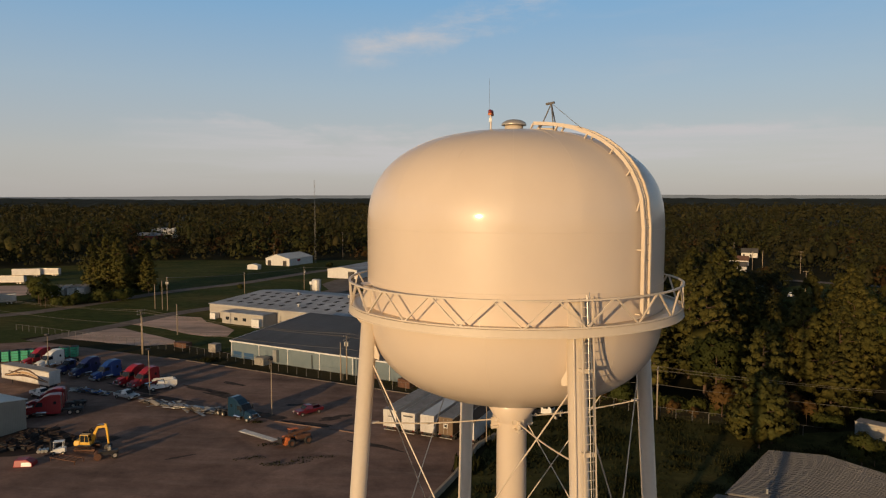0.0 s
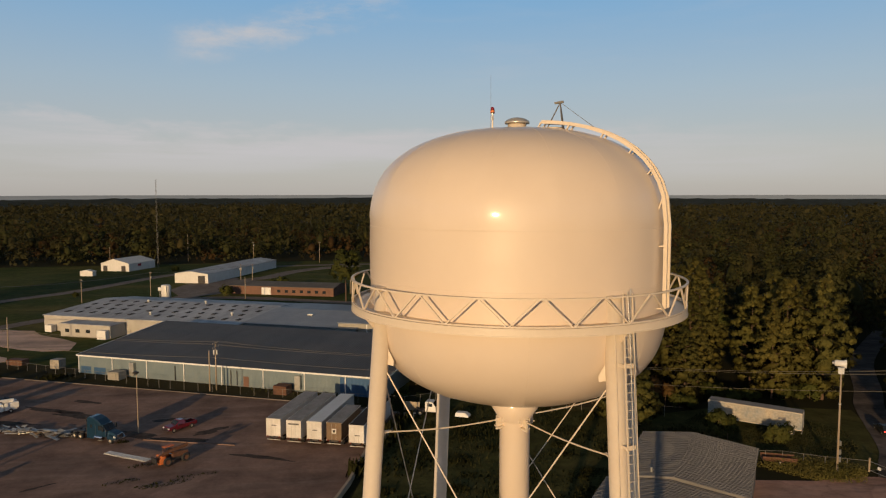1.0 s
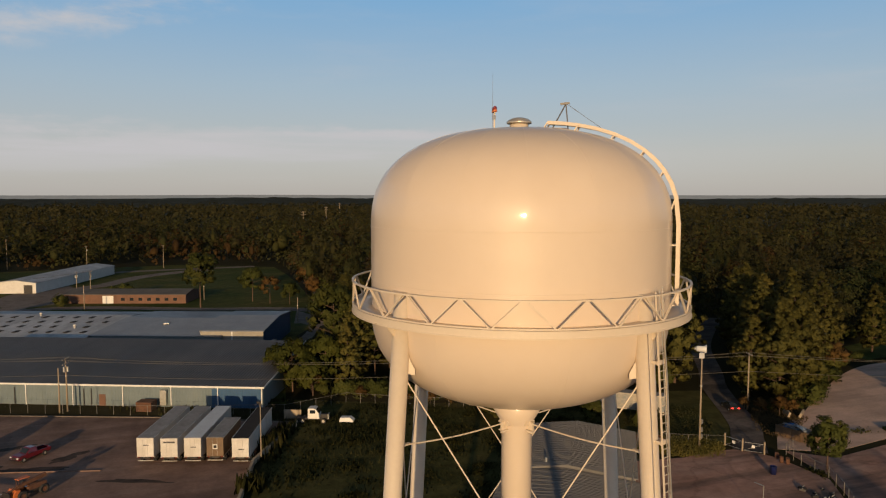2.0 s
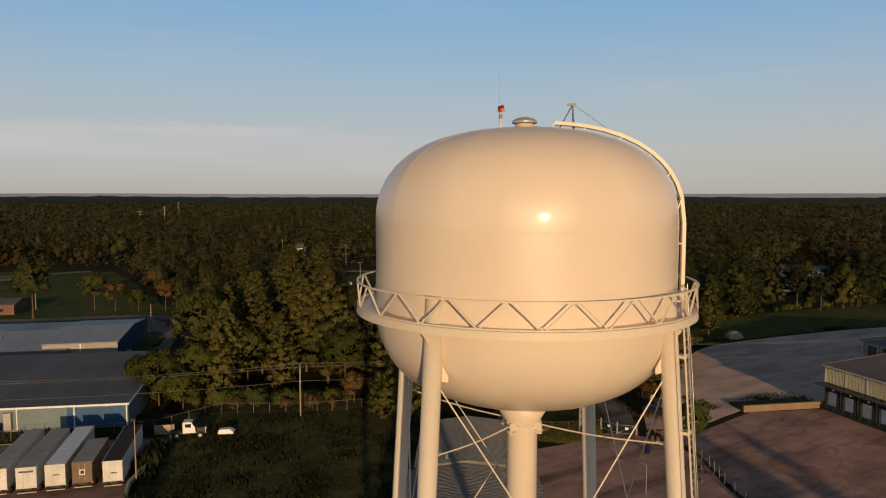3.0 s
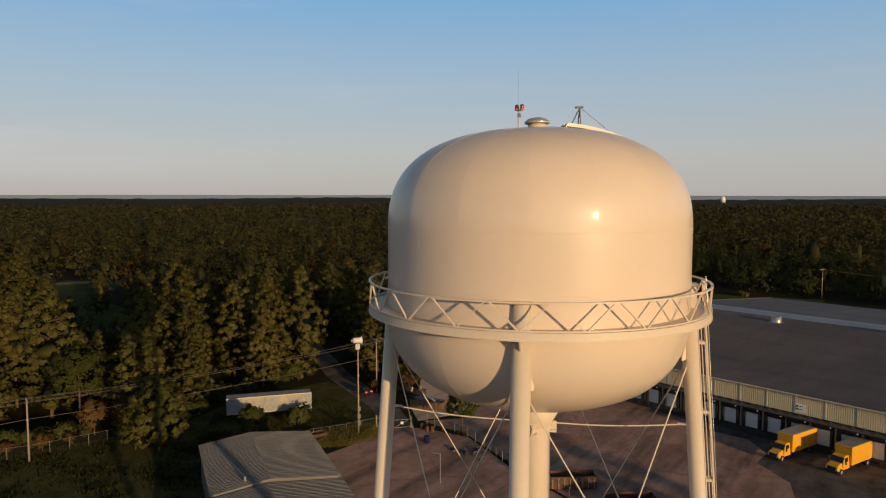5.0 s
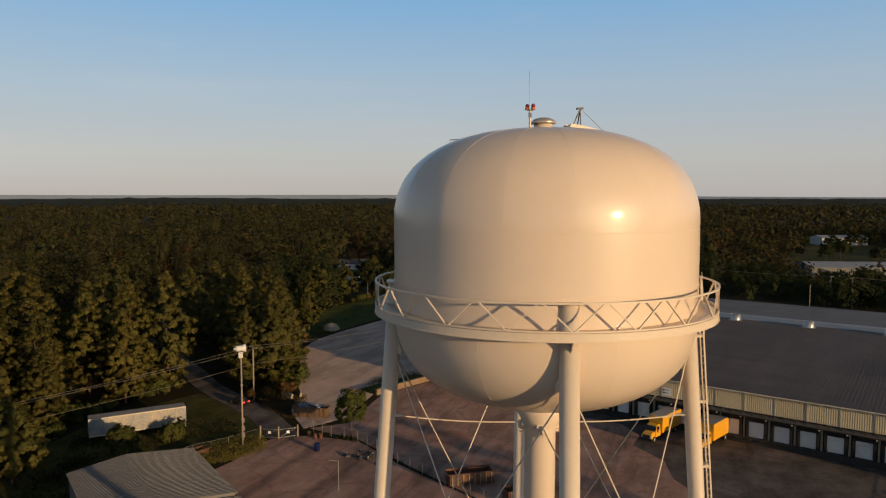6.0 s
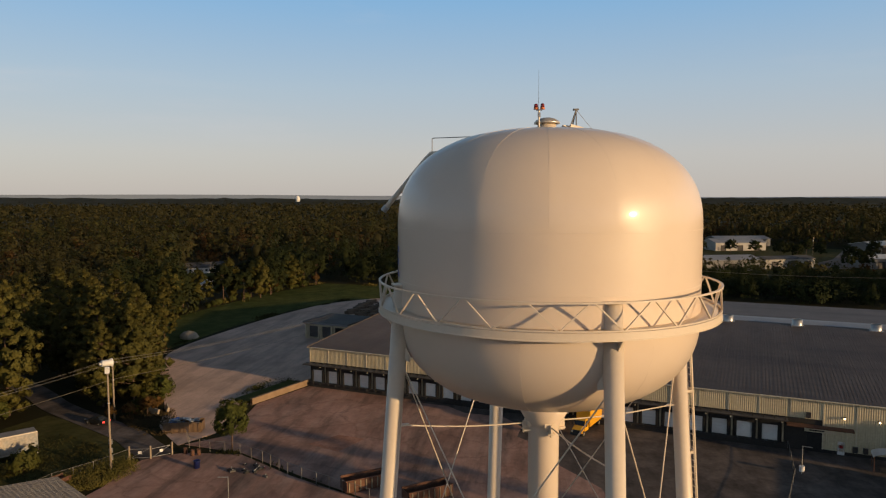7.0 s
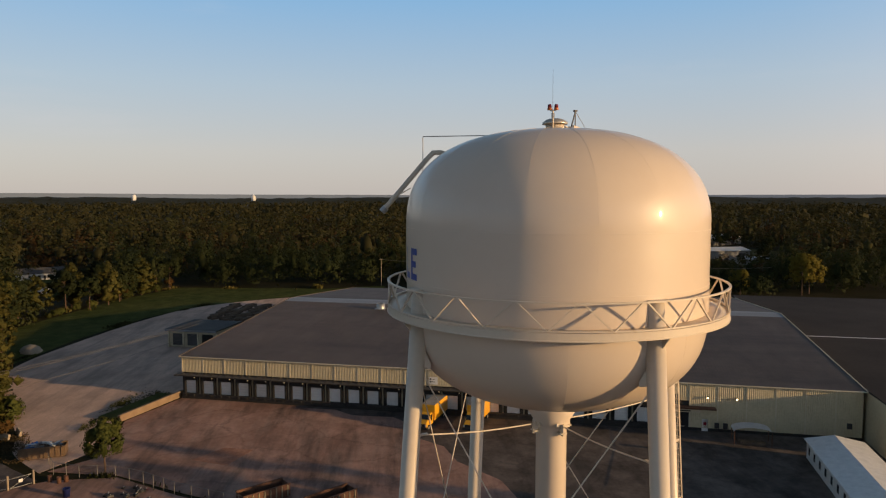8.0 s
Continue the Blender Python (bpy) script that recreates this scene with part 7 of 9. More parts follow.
def dumpster(label, m, L=6.0, load=None, paint="rust"):
    t = thing("dumpster", label, "skip", m, "steel skips")
    w, h = 2.3, 1.5
    part("floor", box(-L / 2, -w / 2, 0.15, L / 2, w / 2, 0.3), M[paint], t)
    for s in (-1, 1):
        part("side", box(-L / 2, s * w / 2 - 0.04, 0.15, L / 2, s * w / 2 + 0.04, h + 0.2), M[paint], t)
        part("end", box(s * L / 2 - 0.04, -w / 2 + 0.042, 0.15, s * L / 2 + 0.04, w / 2 - 0.042, h + 0.15), M[paint], t)
        part("top_rim", box(-L / 2 - 0.06, s * w / 2 - 0.09, h + 0.2, L / 2 + 0.06, s * w / 2 + 0.09, h + 0.34, 0.02), M[paint], t)
        for k in range(8):
            x = -L / 2 + 0.4 + (L - 0.8) * k / 7
            part("rib", box(x - 0.07, s * (w / 2 + 0.1) - 0.06, 0.2, x + 0.07, s * (w / 2 + 0.1) + 0.06, h + 0.19, 0.01), M["dock_post"] if paint == "rust" else M[paint], t)
        part("skid", box(-L / 2, s * 0.6 - 0.08, 0, L / 2, s * 0.6 + 0.08, 0.15), M["dark_metal"], t)
    return t


dumpster("open rusty roll-off skip beside the fence", facing(60.6, 26.4, 64.6, 20.8, 0.06), 6.6)
dumpster("open rusty roll-off skip standing empty", facing(58.2, 17.0, 62.0, 12.0, 0.06), 6.6)
ds = dumpster("old dark skip heaped with blue and white scrap", facing(80.5, 63.8, 82.0, 57.2, 0.05), 6.4, None, "brown_paint")
dumpster("green roll-off skip in the works yard", facing(462, -212, 466, -221, 0.06), 9.0, None, "green_wrap")
rj = random.Random(5)
sc = thing("scrap_heap", "heap of blue and white scrap sheets in the skip", "scrap", ds.matrix_basis @ Matrix.Translation((0, 0, 0.31)))
for k in range(26):
    a = box(-0.7, -0.25, 0, 0.7, 0.25, 0.03, m=pose(rj.uniform(-2.2, 2.2), rj.uniform(-0.55, 0.55), rj.uniform(1.05, 1.95), rj.uniform(-30, 30), rj.uniform(-25, 25), rj.uniform(-25, 25)))
    part("scrap_sheet", a, M[rj.choice(["white_metal", "blue_tarp", "galv", "wh_ridge"])], sc)
part("rubble", box(-2.9, -0.95, 0.0, 2.9, 0.95, 0.95, 0.1), M["dark_metal"], sc)

# long heap of broken sheets behind the teal tractor
js = thing("scrap_heap", "long heap of broken pale sheets and boards on asphalt", "scrap", facing(-54.0, 92.2, -73.0, 98.2))
for k in range(110):
    L = rj.uniform(0.7, 3.4)
    px_ = rj.uniform(-9.2, 9.2)
    wide = 1.5 - 0.07 * abs(px_)
    a = box(-L / 2, -rj.uniform(0.08, 0.45), 0, L / 2, rj.uniform(0.08, 0.45), 0.04, m=pose(px_, rj.gauss(0, 0.5) * wide, rj.uniform(0.06, 0.62), rj.uniform(-20, 20), rj.uniform(-12, 12), rj.gauss(0, 28)))
    part("scrap_sheet", a, M[rj.choice(["junk", "junk", "white_metal", "galv", "timber", "wh_ridge"])], js)
for k in range(9):
    b = box(-1.3, -0.6, 0, 1.3, 0.6, rj.uniform(0.14, 0.4), 0.08, m=pose(-8 + 2 * k, rj.uniform(-0.3, 0.3), 0, 0, 0, rj.uniform(-20, 20)))
    part("bottom_layer", b, M["timber"] if k % 2 else M["dark_metal"], js)
bs = thing("scrap_heap", "heap of blue and white scrap on the asphalt", "scrap", pose(-86.5, 103.2, 0.06, 0, 0, -15))
for k in range(52):
    L = rj.uniform(0.5, 2.2)
    a = box(-L / 2, -rj.uniform(0.1, 0.5), 0, L / 2, rj.uniform(0.1, 0.5), 0.05, m=pose(rj.uniform(-5, 5), rj.uniform(-1.0, 1.0), rj.uniform(0.1, 0.6), rj.uniform(-15, 15), rj.uniform(-12, 12), rj.uniform(-40, 40)))
    part("scrap_sheet", a, M[rj.choice(["white_metal", "blue_tarp", "galv", "grey_roof", "junk", "timber"])], bs)
part("bottom_layer", side_hull([(-4.6, 0.0), (-3.0, 0.12), (2.0, 0.14), (4.8, 0.0)], 1.3, 0.3, 0.0), M["dark_metal"], bs)
# dark scrap along the beige building and around the excavator
for k in range(96):
    x, y = (rj.uniform(-83.2, -79.5), rj.uniform(69, 79.5)) if k % 2 else (rj.uniform(-83, -72), rj.uniform(69.5, 81))
    h = thing("scrap_part", "dark oily machine part lying on the asphalt", "scrap", pose(x, y, 0.06, 0, 0, rj.uniform(0, 360)), "dark scrap")
    L, w, z = rj.uniform(0.5, 1.6), rj.uniform(0.3, 0.9), rj.uniform(0.25, 0.9)
    part("block", box(-L / 2, -w / 2, 0, L / 2, w / 2, z * 0.6, 0.06), M[rj.choice(["black", "rust_dark", "black"])], h)
    part("pipe", rod((-L * 0.5, 0, z * 0.6), (L * 0.55, w * 0.3, z), 0.07, n=7), M["rust_dark"], h)
rt = thing("truck_fairing", "red and white truck fairing on the ground", "vehicle part", pose(-73.0, 65.5, 0.06, 0, 0, 10))
part("shell", side_hull([(-1.4, 0), (-1.3, 1.0), (0.4, 1.1), (1.3, 0.6), (1.4, 0)], 1.8, 0.2, 0.1), M["red_paint"], rt)
part("inner_panel", side_hull([(-0.3, 0.1), (-0.2, 1.0), (0.5, 1.05), (1.2, 0.5), (1.3, 0.1)], 1.86, 0.25, 0.05), M["white_truck"], rt)
wt_ = thing("wire_rolls", "row of rolled wire mesh", "wire rolls", pose(-74.5, 70.6, 0.06, 0, 0, 20))
for k in range(3):
    part("roll", rod((k * 0.55, -0.5, 0.28), (k * 0.55, 0.5, 0.28), 0.27, n=12), M["galv"], wt_)
fr = thing("steel_frame", "flat welded steel frame on short legs", "steel frame", pose(-67.8, 67.6, 0.06, 0, 0, -14))
for y in (-0.8, 0.8):
    part("beam", bar((-2.6, y, 0.55), (2.6, y, 0.55), 0.1, 0.1), M["rust"], fr)
for k in range(6):
    part("cross_bar", bar((-2.4 + 0.95 * k, -0.8, 0.6), (-2.4 + 0.95 * k, 0.8, 0.6), 0.08, 0.08), M["rust"], fr)
for x in (-2.4, 2.4):
    for y in (-0.8, 0.8):
        part("leg", box(x - 0.05, y - 0.05, 0, x + 0.05, y + 0.05, 0.55), M["rust"], fr)
# green wrapped pallets behind the truck row
for k in range(14):
    gx, gy = -126 + 1.9 * (k % 7) + 4 * (k // 7), 126.5 + 2.4 * (k // 7) + 0.85 * (k % 7)
    g = thing("wrapped_pallet", "pallet stack in green wrap", "pallet", pose(gx, gy, 0.06, 0, 0, 24), "green pallets")
    tagged(g, "tall pallet stack in bright green wrap")
    for j in range(4):
        part("load", box(-0.78 + rj.uniform(-0.04, 0.04), -1.08, 0.15 + 0.62 * j, 0.78, 1.08, 0.68 + 0.62 * j, 0.05), M["green_wrap"], g)
        part("batten", box(-0.7, -0.95, 0.684 + 0.62 * j, 0.7, 0.95, 0.765 + 0.62 * j), M["dark_metal"], g)
    part("pallet", box(-0.8, -1.1, 0, 0.8, 1.1, 0.147), M["timber"], g)

# ---------------------------------------------------------------- trees and woods
rng = np.random.default_rng(11)


def leaf_quads(C, N, S, size, rg, slim=None):
    """One rhombic leaf spray for every centre C, facing about N, wound so that its face agrees with the crown's outward side S."""
    N = N / np.maximum(np.linalg.norm(N, axis=1, keepdims=True), 1e-6)
    N = np.where((N * S).sum(1, keepdims=True) < 0, -N, N)
    a = rg.normal(size=N.shape)
    t = np.cross(N, a)
    t /= np.maximum(np.linalg.norm(t, axis=1, keepdims=True), 1e-6)
    u = np.cross(N, t)
    s = size[:, None] * 0.5
    k = rg.uniform(0.45, 1.0, (len(C), 1)) if slim is None else slim * rg.uniform(0.7, 1.3, (len(C), 1))
    return np.stack([C - s * t, C - s * u * k, C + s * t, C + s * u * k], axis=1).reshape(-1, 3)


def unit(v):
    return v / np.maximum(np.linalg.norm(v, axis=-1, keepdims=True), 1e-6)


def quad_mesh(name, V, material, core=None, normals=None):
    """A mesh of loose quads, four vertices each, and, where given, of rounded cores (vertices, triangles, normals); normals round the foliage off."""
    n = len(V) // 4
    cv, ct, cn_ = core if core is not None else (np.zeros((0, 3)), np.zeros((0, 3), np.int32), np.zeros((0, 3)))
    me = bpy.data.meshes.new(name)
    allv = np.concatenate([V, cv]).astype(np.float32)
    idx = np.concatenate([np.arange(n * 4), (ct + n * 4).ravel()]).astype(np.int32)
    me.vertices.add(len(allv))
    me.vertices.foreach_set("co", allv.ravel())
    me.loops.add(len(idx))
    me.loops.foreach_set("vertex_index", idx)
    me.polygons.add(n + len(ct))
    me.polygons.foreach_set("loop_start", np.concatenate([np.arange(0, n * 4, 4), n * 4 + 3 * np.arange(len(ct))]).astype(np.int32))
    me.materials.append(material)
    me.update(calc_edges=True)
    me.validate()
    me.shade_smooth()
    if normals is not None:
        me.normals_split_custom_set_from_vertices(unit(np.concatenate([np.repeat(normals, 4, axis=0), cn_])).astype(np.float32))
    return me


def ico(low):
    """Corners and triangles of an octahedron (low) or an icosahedron."""
    b = bmesh.new()
    if low:
        bmesh.ops.create_cone(b, segments=4, radius1=1, radius2=0, depth=1, cap_ends=False, matrix=Matrix.Translation((0, 0, 0.5)))
        bmesh.ops.create_cone(b, segments=4, radius1=0, radius2=1, depth=1, cap_ends=False, matrix=Matrix.Translation((0, 0, -0.5)))
        bmesh.ops.remove_doubles(b, verts=b.verts, dist=0.01)
    else:
        bmesh.ops.create_icosphere(b, subdivisions=1, radius=1)
    bmesh.ops.triangulate(b, faces=b.faces)
    b.verts.ensure_lookup_table()
    v = np.array([q.co[:] for q in b.verts])
    t = np.array([[q.index for q in f.verts] for f in b.faces], np.int32)
    b.free()
    return v, t


ICO, OCTA = ico(False), ico(True)


def hearts(centers, radii, fill, flat, rg, shape, outward):
    """A small rough heart inside every clump, so that no light passes through its middle."""
    iv, it = shape
    n = len(centers)
    w = iv[None] * radii[:, None, None] * fill * rg.uniform(0.6, 1.3, (n, len(iv), 1))
    w[:, :, 2] *= flat
    cv = (centers[:, None, :] + w).reshape(-1, 3)
    ct = (it[None] + (np.arange(n) * len(iv))[:, None, None]).reshape(-1, 3)
    return cv, ct, unit(np.repeat(outward, len(iv), axis=0) * 0.6 + np.tile(iv, (n, 1)) + rg.normal(scale=0.4, size=cv.shape))


def clump_leaves(centers, radii, per, size, rg, flat=0.7, up=0.35, fill=0.55, slim=0.6):
    """Leaf sprays over the skin of each clump, shaded as one soft tuft, over a small dense heart."""
    n = len(centers)
    mid_ = np.array([0.0, 0.0, np.median(centers[:, 2]) - 0.15 * np.ptp(centers[:, 2])])
    outward = unit((centers - mid_) * np.array([1, 1, 0.75]))
    d = unit(rg.normal(size=(n, per, 3)) + outward[:, None, :] * 0.9)
    k = rg.uniform(0.78, 1.08, (n, per, 1))
    off = d * k * radii[:, None, None]
    off[:, :, 2] *= flat
    C = (centers[:, None, :] + off).reshape(-1, 3)
    S = unit(d * 0.5 + outward[:, None, :] * 0.9 + np.array([0, 0, up * 0.4])).reshape(-1, 3)
    d = d.reshape(-1, 3)
    sz = size * rg.uniform(0.55, 1.4, len(C))
    V = leaf_quads(C, d * 0.6 + S * 0.5 + rg.normal(scale=0.24, size=d.shape), S, sz, rg, slim)
    return V, hearts(centers, radii, fill, flat, rg, OCTA, outward), unit(S + rg.normal(scale=0.10, size=S.shape))


def pine_crown(h, rad, base, rg, light=False):
    """Boughs set all round the stem, each a group of billowing tufts that rises at its end, with dark gaps between the groups."""
    cs, rs = [], []
    n = int((h - base) * (1.0 if light else 3.0))
    a = rg.uniform(0, 6.28)
    for i in range(n):
        s = ((i + rg.uniform(0, 1)) / n) ** 0.95
        R_ = rad * (0.66 + 1.5 * s if s < 0.22 else max(0.0, 1 - ((s - 0.22) / 0.80) ** 1.75) ** 0.85)
        a += 2.4 + rg.normal(0, 0.3)
        L = R_ * rg.uniform(0.62, 1.12)
        z = base + (h - base - 0.8) * s
        for q, side in ((1.0, 0.0), (0.74, 0.16), (0.72, -0.18)) if not light else ((0.9, 0.0),):
            cs.append((L * q * math.cos(a + side) + rg.normal(0, 0.15), L * q * math.sin(a + side) + rg.normal(0, 0.15), z + 0.22 * L * q * (1 - s) * 0.6 + rg.normal(0, 0.25)))
            rs.append(rg.uniform(0.6, 1.25) * (0.42 + 0.095 * rad) * (1.05 - 0.35 * s) * (1.7 if light else 1.0))
    for k in range(3):
        cs.append((rg.normal(0, 0.2), rg.normal(0, 0.2), h - 0.4 - 0.8 * k))
        rs.append(0.5 + 0.22 * k)
    for k in range(5):                       # the shaded inside of the crown
        s = 0.08 + 0.17 * k
        cs.append((0.0, 0.0, base + (h - base) * s))
        rs.append(rad * (0.46, 0.48, 0.44, 0.35, 0.22)[k])
    return np.array(cs), np.array(rs)


def oak_crown(h, rad, base, rg, n=80):
    d = rg.normal(size=(n, 3))
    d /= np.linalg.norm(d, axis=1, keepdims=True)
    d[:, 2] = np.where(d[:, 2] < -0.55, -d[:, 2], d[:, 2])
    k = rg.uniform(0.45, 1.0, (n, 1)) ** 0.6
    lobes = 1.0 + 0.22 * np.sin(3 * np.arctan2(d[:, 1], d[:, 0]) + rg.uniform(0, 6)) * np.cos(2.5 * d[:, 2] + rg.uniform(0, 6))
    zc, zr = (h + base) / 2, (h - base) / 2
    c = d * k * lobes[:, None] * np.array([rad, rad, zr]) + np.array([0, 0, zc])
    return c, rg.uniform(0.6, 1.25, n) * (0.45 + rad * 0.16) * math.sqrt(80 / n)


def limbs(h, base, rad, cs, rg, count):
    """A tapered trunk with limbs that reach into the crown."""
    b = bmesh.new()
    lean = rg.normal(0, 0.012 * h, 2)
    pts = [(lean[0] * (k / 5) ** 2, lean[1] * (k / 5) ** 2, (h * 0.93) * k / 5 - 0.2 * (k == 0)) for k in range(6)]
    r0 = 0.012 * h + 0.06
    for k in range(5):
        rod(pts[k], pts[k + 1], r0 * (1 - k / 5.6), r0 * (1 - (k + 1) / 5.6), 7, b)
    for i in rg.choice(len(cs), min(count, len(cs)), replace=False):
        c = cs[i]
        zt = max(base * 0.7, c[2] - rg.uniform(0.5, 1.8))
        f = zt / (h * 0.93)
        rod((lean[0] * f * f, lean[1] * f * f, zt), tuple(c), r0 * 0.32, r0 * 0.1, 4, b)
    return b


def tree_kind(kind, h, rad, base, seed, leafmat, light=False, leaf=0.0, per=0):
    """One tree's meshes: trunk and crown; leaf and per give a finer leaf spray."""
    rg = np.random.default_rng(seed)
    if kind == "pine":
        cs, rs = pine_crown(h, rad, base, rg, light)
        V, core, N = clump_leaves(cs, rs, per or (10 if light else 21), leaf or (1.3 if light else 0.54), rg, 0.85, 0.4, 0.86, 0.7)
    else:
        cs, rs = oak_crown(h, rad, base, rg, 26 if light else 80)
        V, core, N = clump_leaves(cs, rs, per or (18 if light else 26), leaf or 0.46 * (1 + 0.06 * rad), rg, 0.85, 0.3, 0.72, 0.75)
    crown = quad_mesh("crown", V, leafmat, core, N)
    b = limbs(h * (0.86 if kind == "pine" else 1.0), base, rad, cs, rg, 5 if light else 12)
    trunk = bpy.data.meshes.new("trunk")
    b.to_mesh(trunk)
    b.free()
    trunk.materials.append(M["bark"])
    return trunk, crown


PINE_SIZES = ((23, 5.4, 0.06), (25, 5.8, 0.08), (20, 5.2, 0.03), (26, 6.2, 0.10), (16, 4.8, 0.02), (24, 5.4, 0.07), (21, 5.6, 0.05))
PINES = [tree_kind("pine", h, r, h * f, 100 + i, M["pine"]) for i, (h, r, f) in enumerate(PINE_SIZES)]
PLAIN_PINES = [tree_kind("pine", h, r, h * f, 150 + i, M["pine"], True) for i, (h, r, f) in enumerate(((20, 5.2, 0.12), (23, 5.8, 0.20), (18, 5.0, 0.07)))]
YOUNG = [tree_kind("pine", h, r, h * 0.12, 170 + i, M["young_pine"]) for i, (h, r) in enumerate(((12.6, 5.0), (11.0, 4.2)))]
FINE_PINES = [tree_kind("pine", PINE_SIZES[i][0], PINE_SIZES[i][1], PINE_SIZES[i][0] * PINE_SIZES[i][2], 130 + i, M["pine"], False, 0.36, 44) for i in (0, 1, 3, 5, 6)]
SMALL_OAK = [tree_kind("oak", 7.4, 2.45, 1.3, 231, M["oak"], False, 0.30, 46)]
LIGHT_OAKS = [tree_kind("oak", h, r, h * 0.12, 280 + i, M["light_oak"]) for i, (h, r) in enumerate(((11, 4.4), (9, 3.8)))]
OAK_SIZES = ((13, 4.6, 0.22), (15, 5.2, 0.25), (11, 4.0, 0.16), (17, 4.8, 0.28))
OAKS = [tree_kind("oak", h, r, h * f, 200 + i, M["oak"]) for i, (h, r, f) in enumerate(OAK_SIZES)]
PLAIN_OAKS = [tree_kind("oak", h, r, h * f, 250 + i, M["oak"], True) for i, (h, r, f) in enumerate(OAK_SIZES[:2])]
YELLOW = [tree_kind("oak", 13, 4.8, 2.5, 260, M["yellow_leaf"])]
# copies of the oaks with shade put into the leaves
SHADED_TREES = [tree_kind("oak", h, r, h * f, 270 + i, M["shaded_leaf"], False, 0.7, 16) for i, (h, r, f) in enumerate(OAK_SIZES[:2])]
AUTUMN = [tree_kind("oak", h, r, h * 0.25, 300 + i, M["autumn"], True) for i, (h, r) in enumerate(((8, 3.2), (12, 4.2)))]
BUSHES = [tree_kind("oak", h, r, 0.2, 400 + i, M["oak"], True) for i, (h, r) in enumerate(((3.6, 2.4), (2.6, 1.8)))]


def tree(kinds, i, x, y, scale, turn, name, label, group, z=0.0):
    t = thing(name, label, "tree", Matrix.Translation((x, y, z)) @ pose(0, 0, 0, 0, 0, turn) @ Matrix.Scale(scale, 4), group)
    trunk, crown = kinds[i % len(kinds)]
    shared("trunk", trunk, t, Matrix())
    shared("crown", crown, t, Matrix())
    return t


def inside(P, pts):
    """Which of the points P lie in the outline."""
    x, y = P[:, 0], P[:, 1]
    r = np.zeros(len(P), bool)
    j = len(pts) - 1
    for i in range(len(pts)):
        (xi, yi), (xj, yj) = pts[i], pts[j]
        r ^= ((yi > y) != (yj > y)) & (x < (xj - xi) * (y - yi) / (yj - yi + 1e-9) + xi)
        j = i
    return r


SOUTH_LAND = [(-600, -600), (-600, 250), (-330, 300), (-284, 330), (-250, 358), (-224, 389), (-110, 402), (-22, 418), (28, 384), (30, 340), (31, 300), (28, 250), (37, 226), (36, 205), (29, 183), (24, 160), (15, 128), (17, 112), (40, 101), (50, 93), (60, 95), (76, 94), (86, 95), (88, 92), (84, 76), (90, 66), (96, 69), (104, 76), (131, 92.5), (143, 98), (187, 121), (245, 112), (282, 98), (275, 32), (284, 10), (263, -27), (245, -83), (238, -128), (233, -193), (233, -600)]
CLEARING_A = [(76, 183), (92, 167), (112, 176), (128, 250), (168, 292), (156, 322), (120, 292), (96, 236)]
CLEARING_B = [(252, 138), (300, 168), (312, 182), (340, 168), (318, 140), (275, 118)]
CLEARING_C = [(213, 136), (210, 112), (245, 110), (310, 149), (314, 182), (255, 158)]
CLEARING_D = [(342, -45), (400, -52), (470, -55), (660, -95), (640, -140), (520, -250), (440, -280), (350, -225), (345, -140)]
CLEARING_E = [(86, 290), (104, 286), (146, 360), (168, 440), (176, 470), (140, 474), (112, 385)]
CLEARING_F = [(112, 318), (150, 298), (264, 238), (268, 258), (155, 324), (124, 342)]
CLEARING_G = [(-362, 600), (-305, 604), (-290, 540), (-325, 535)]
CLEARING_H = [(88, 186), (116, 186), (112, 206), (92, 206)]
OPEN = [SOUTH_LAND, CLEARING_A, CLEARING_B, CLEARING_C, CLEARING_D, CLEARING_E, CLEARING_F, CLEARING_G, CLEARING_H]
LOW_WOOD = [(262, -20), (245, -83), (238, -128), (237, -148), (350, -226), (345, -140), (385, -75), (470, -60), (640, -90), (560, -30), (330, -5)]
LOW_DIP = [(-352, 574), (-312, 574), (-205, 402), (-238, 398)]
LOW_LANE = [(58, 186), (90, 188), (122, 292), (142, 358), (108, 360), (94, 318)]
LANE = smooth_line([(69.5, 58.5), (74, 64), (79, 70.5), (90, 90), (99, 102), (118, 128), (150, 160)], 8)


def is_wood(P):
    w = np.ones(len(P), bool)
    for o in OPEN:
        w &= ~inside(P, o)
    for q in LANE:
        w &= (P[:, 0] - q[0]) ** 2 + (P[:, 1] - q[1]) ** 2 > 4.3 ** 2
    return w


def scatter(r0, r1, a0, a1, gap, rg, thin=1.0):
    """Tree places between two distances and two headings (clockwise of +y), at least about gap apart."""
    R1 = r1
    n = int(2 * R1 / gap)
    g = (np.stack(np.meshgrid(np.arange(n), np.arange(n)), -1).reshape(-1, 2) - n / 2) * gap
    g = g + rg.uniform(-0.42, 0.42, g.shape) * gap
    r = np.hypot(g[:, 0], g[:, 1])
    a = np.degrees(np.arctan2(g[:, 0], g[:, 1]))
    g = g[(r > r0) & (r <= r1) & (a > a0) & (a < a1)]
    g = g[is_wood(g)]
    return g[rg.uniform(size=len(g)) < thin]


# single trees: the nearest woods, lower where the lawn shows behind them
VISTA = [(37, 108), (56, 108), (93, 166), (75, 186)]
near = scatter(60, 190, -4, 66, 9.5, rng)
LANE_SIDE = [(53, 92), (76, 93), (90, 92), (84, 76), (90, 64), (96, 67), (132, 91), (126, 108), (94, 126), (58, 130)]
near = near[~inside(near, LANE_SIDE)]
low_ground = inside(near, VISTA)
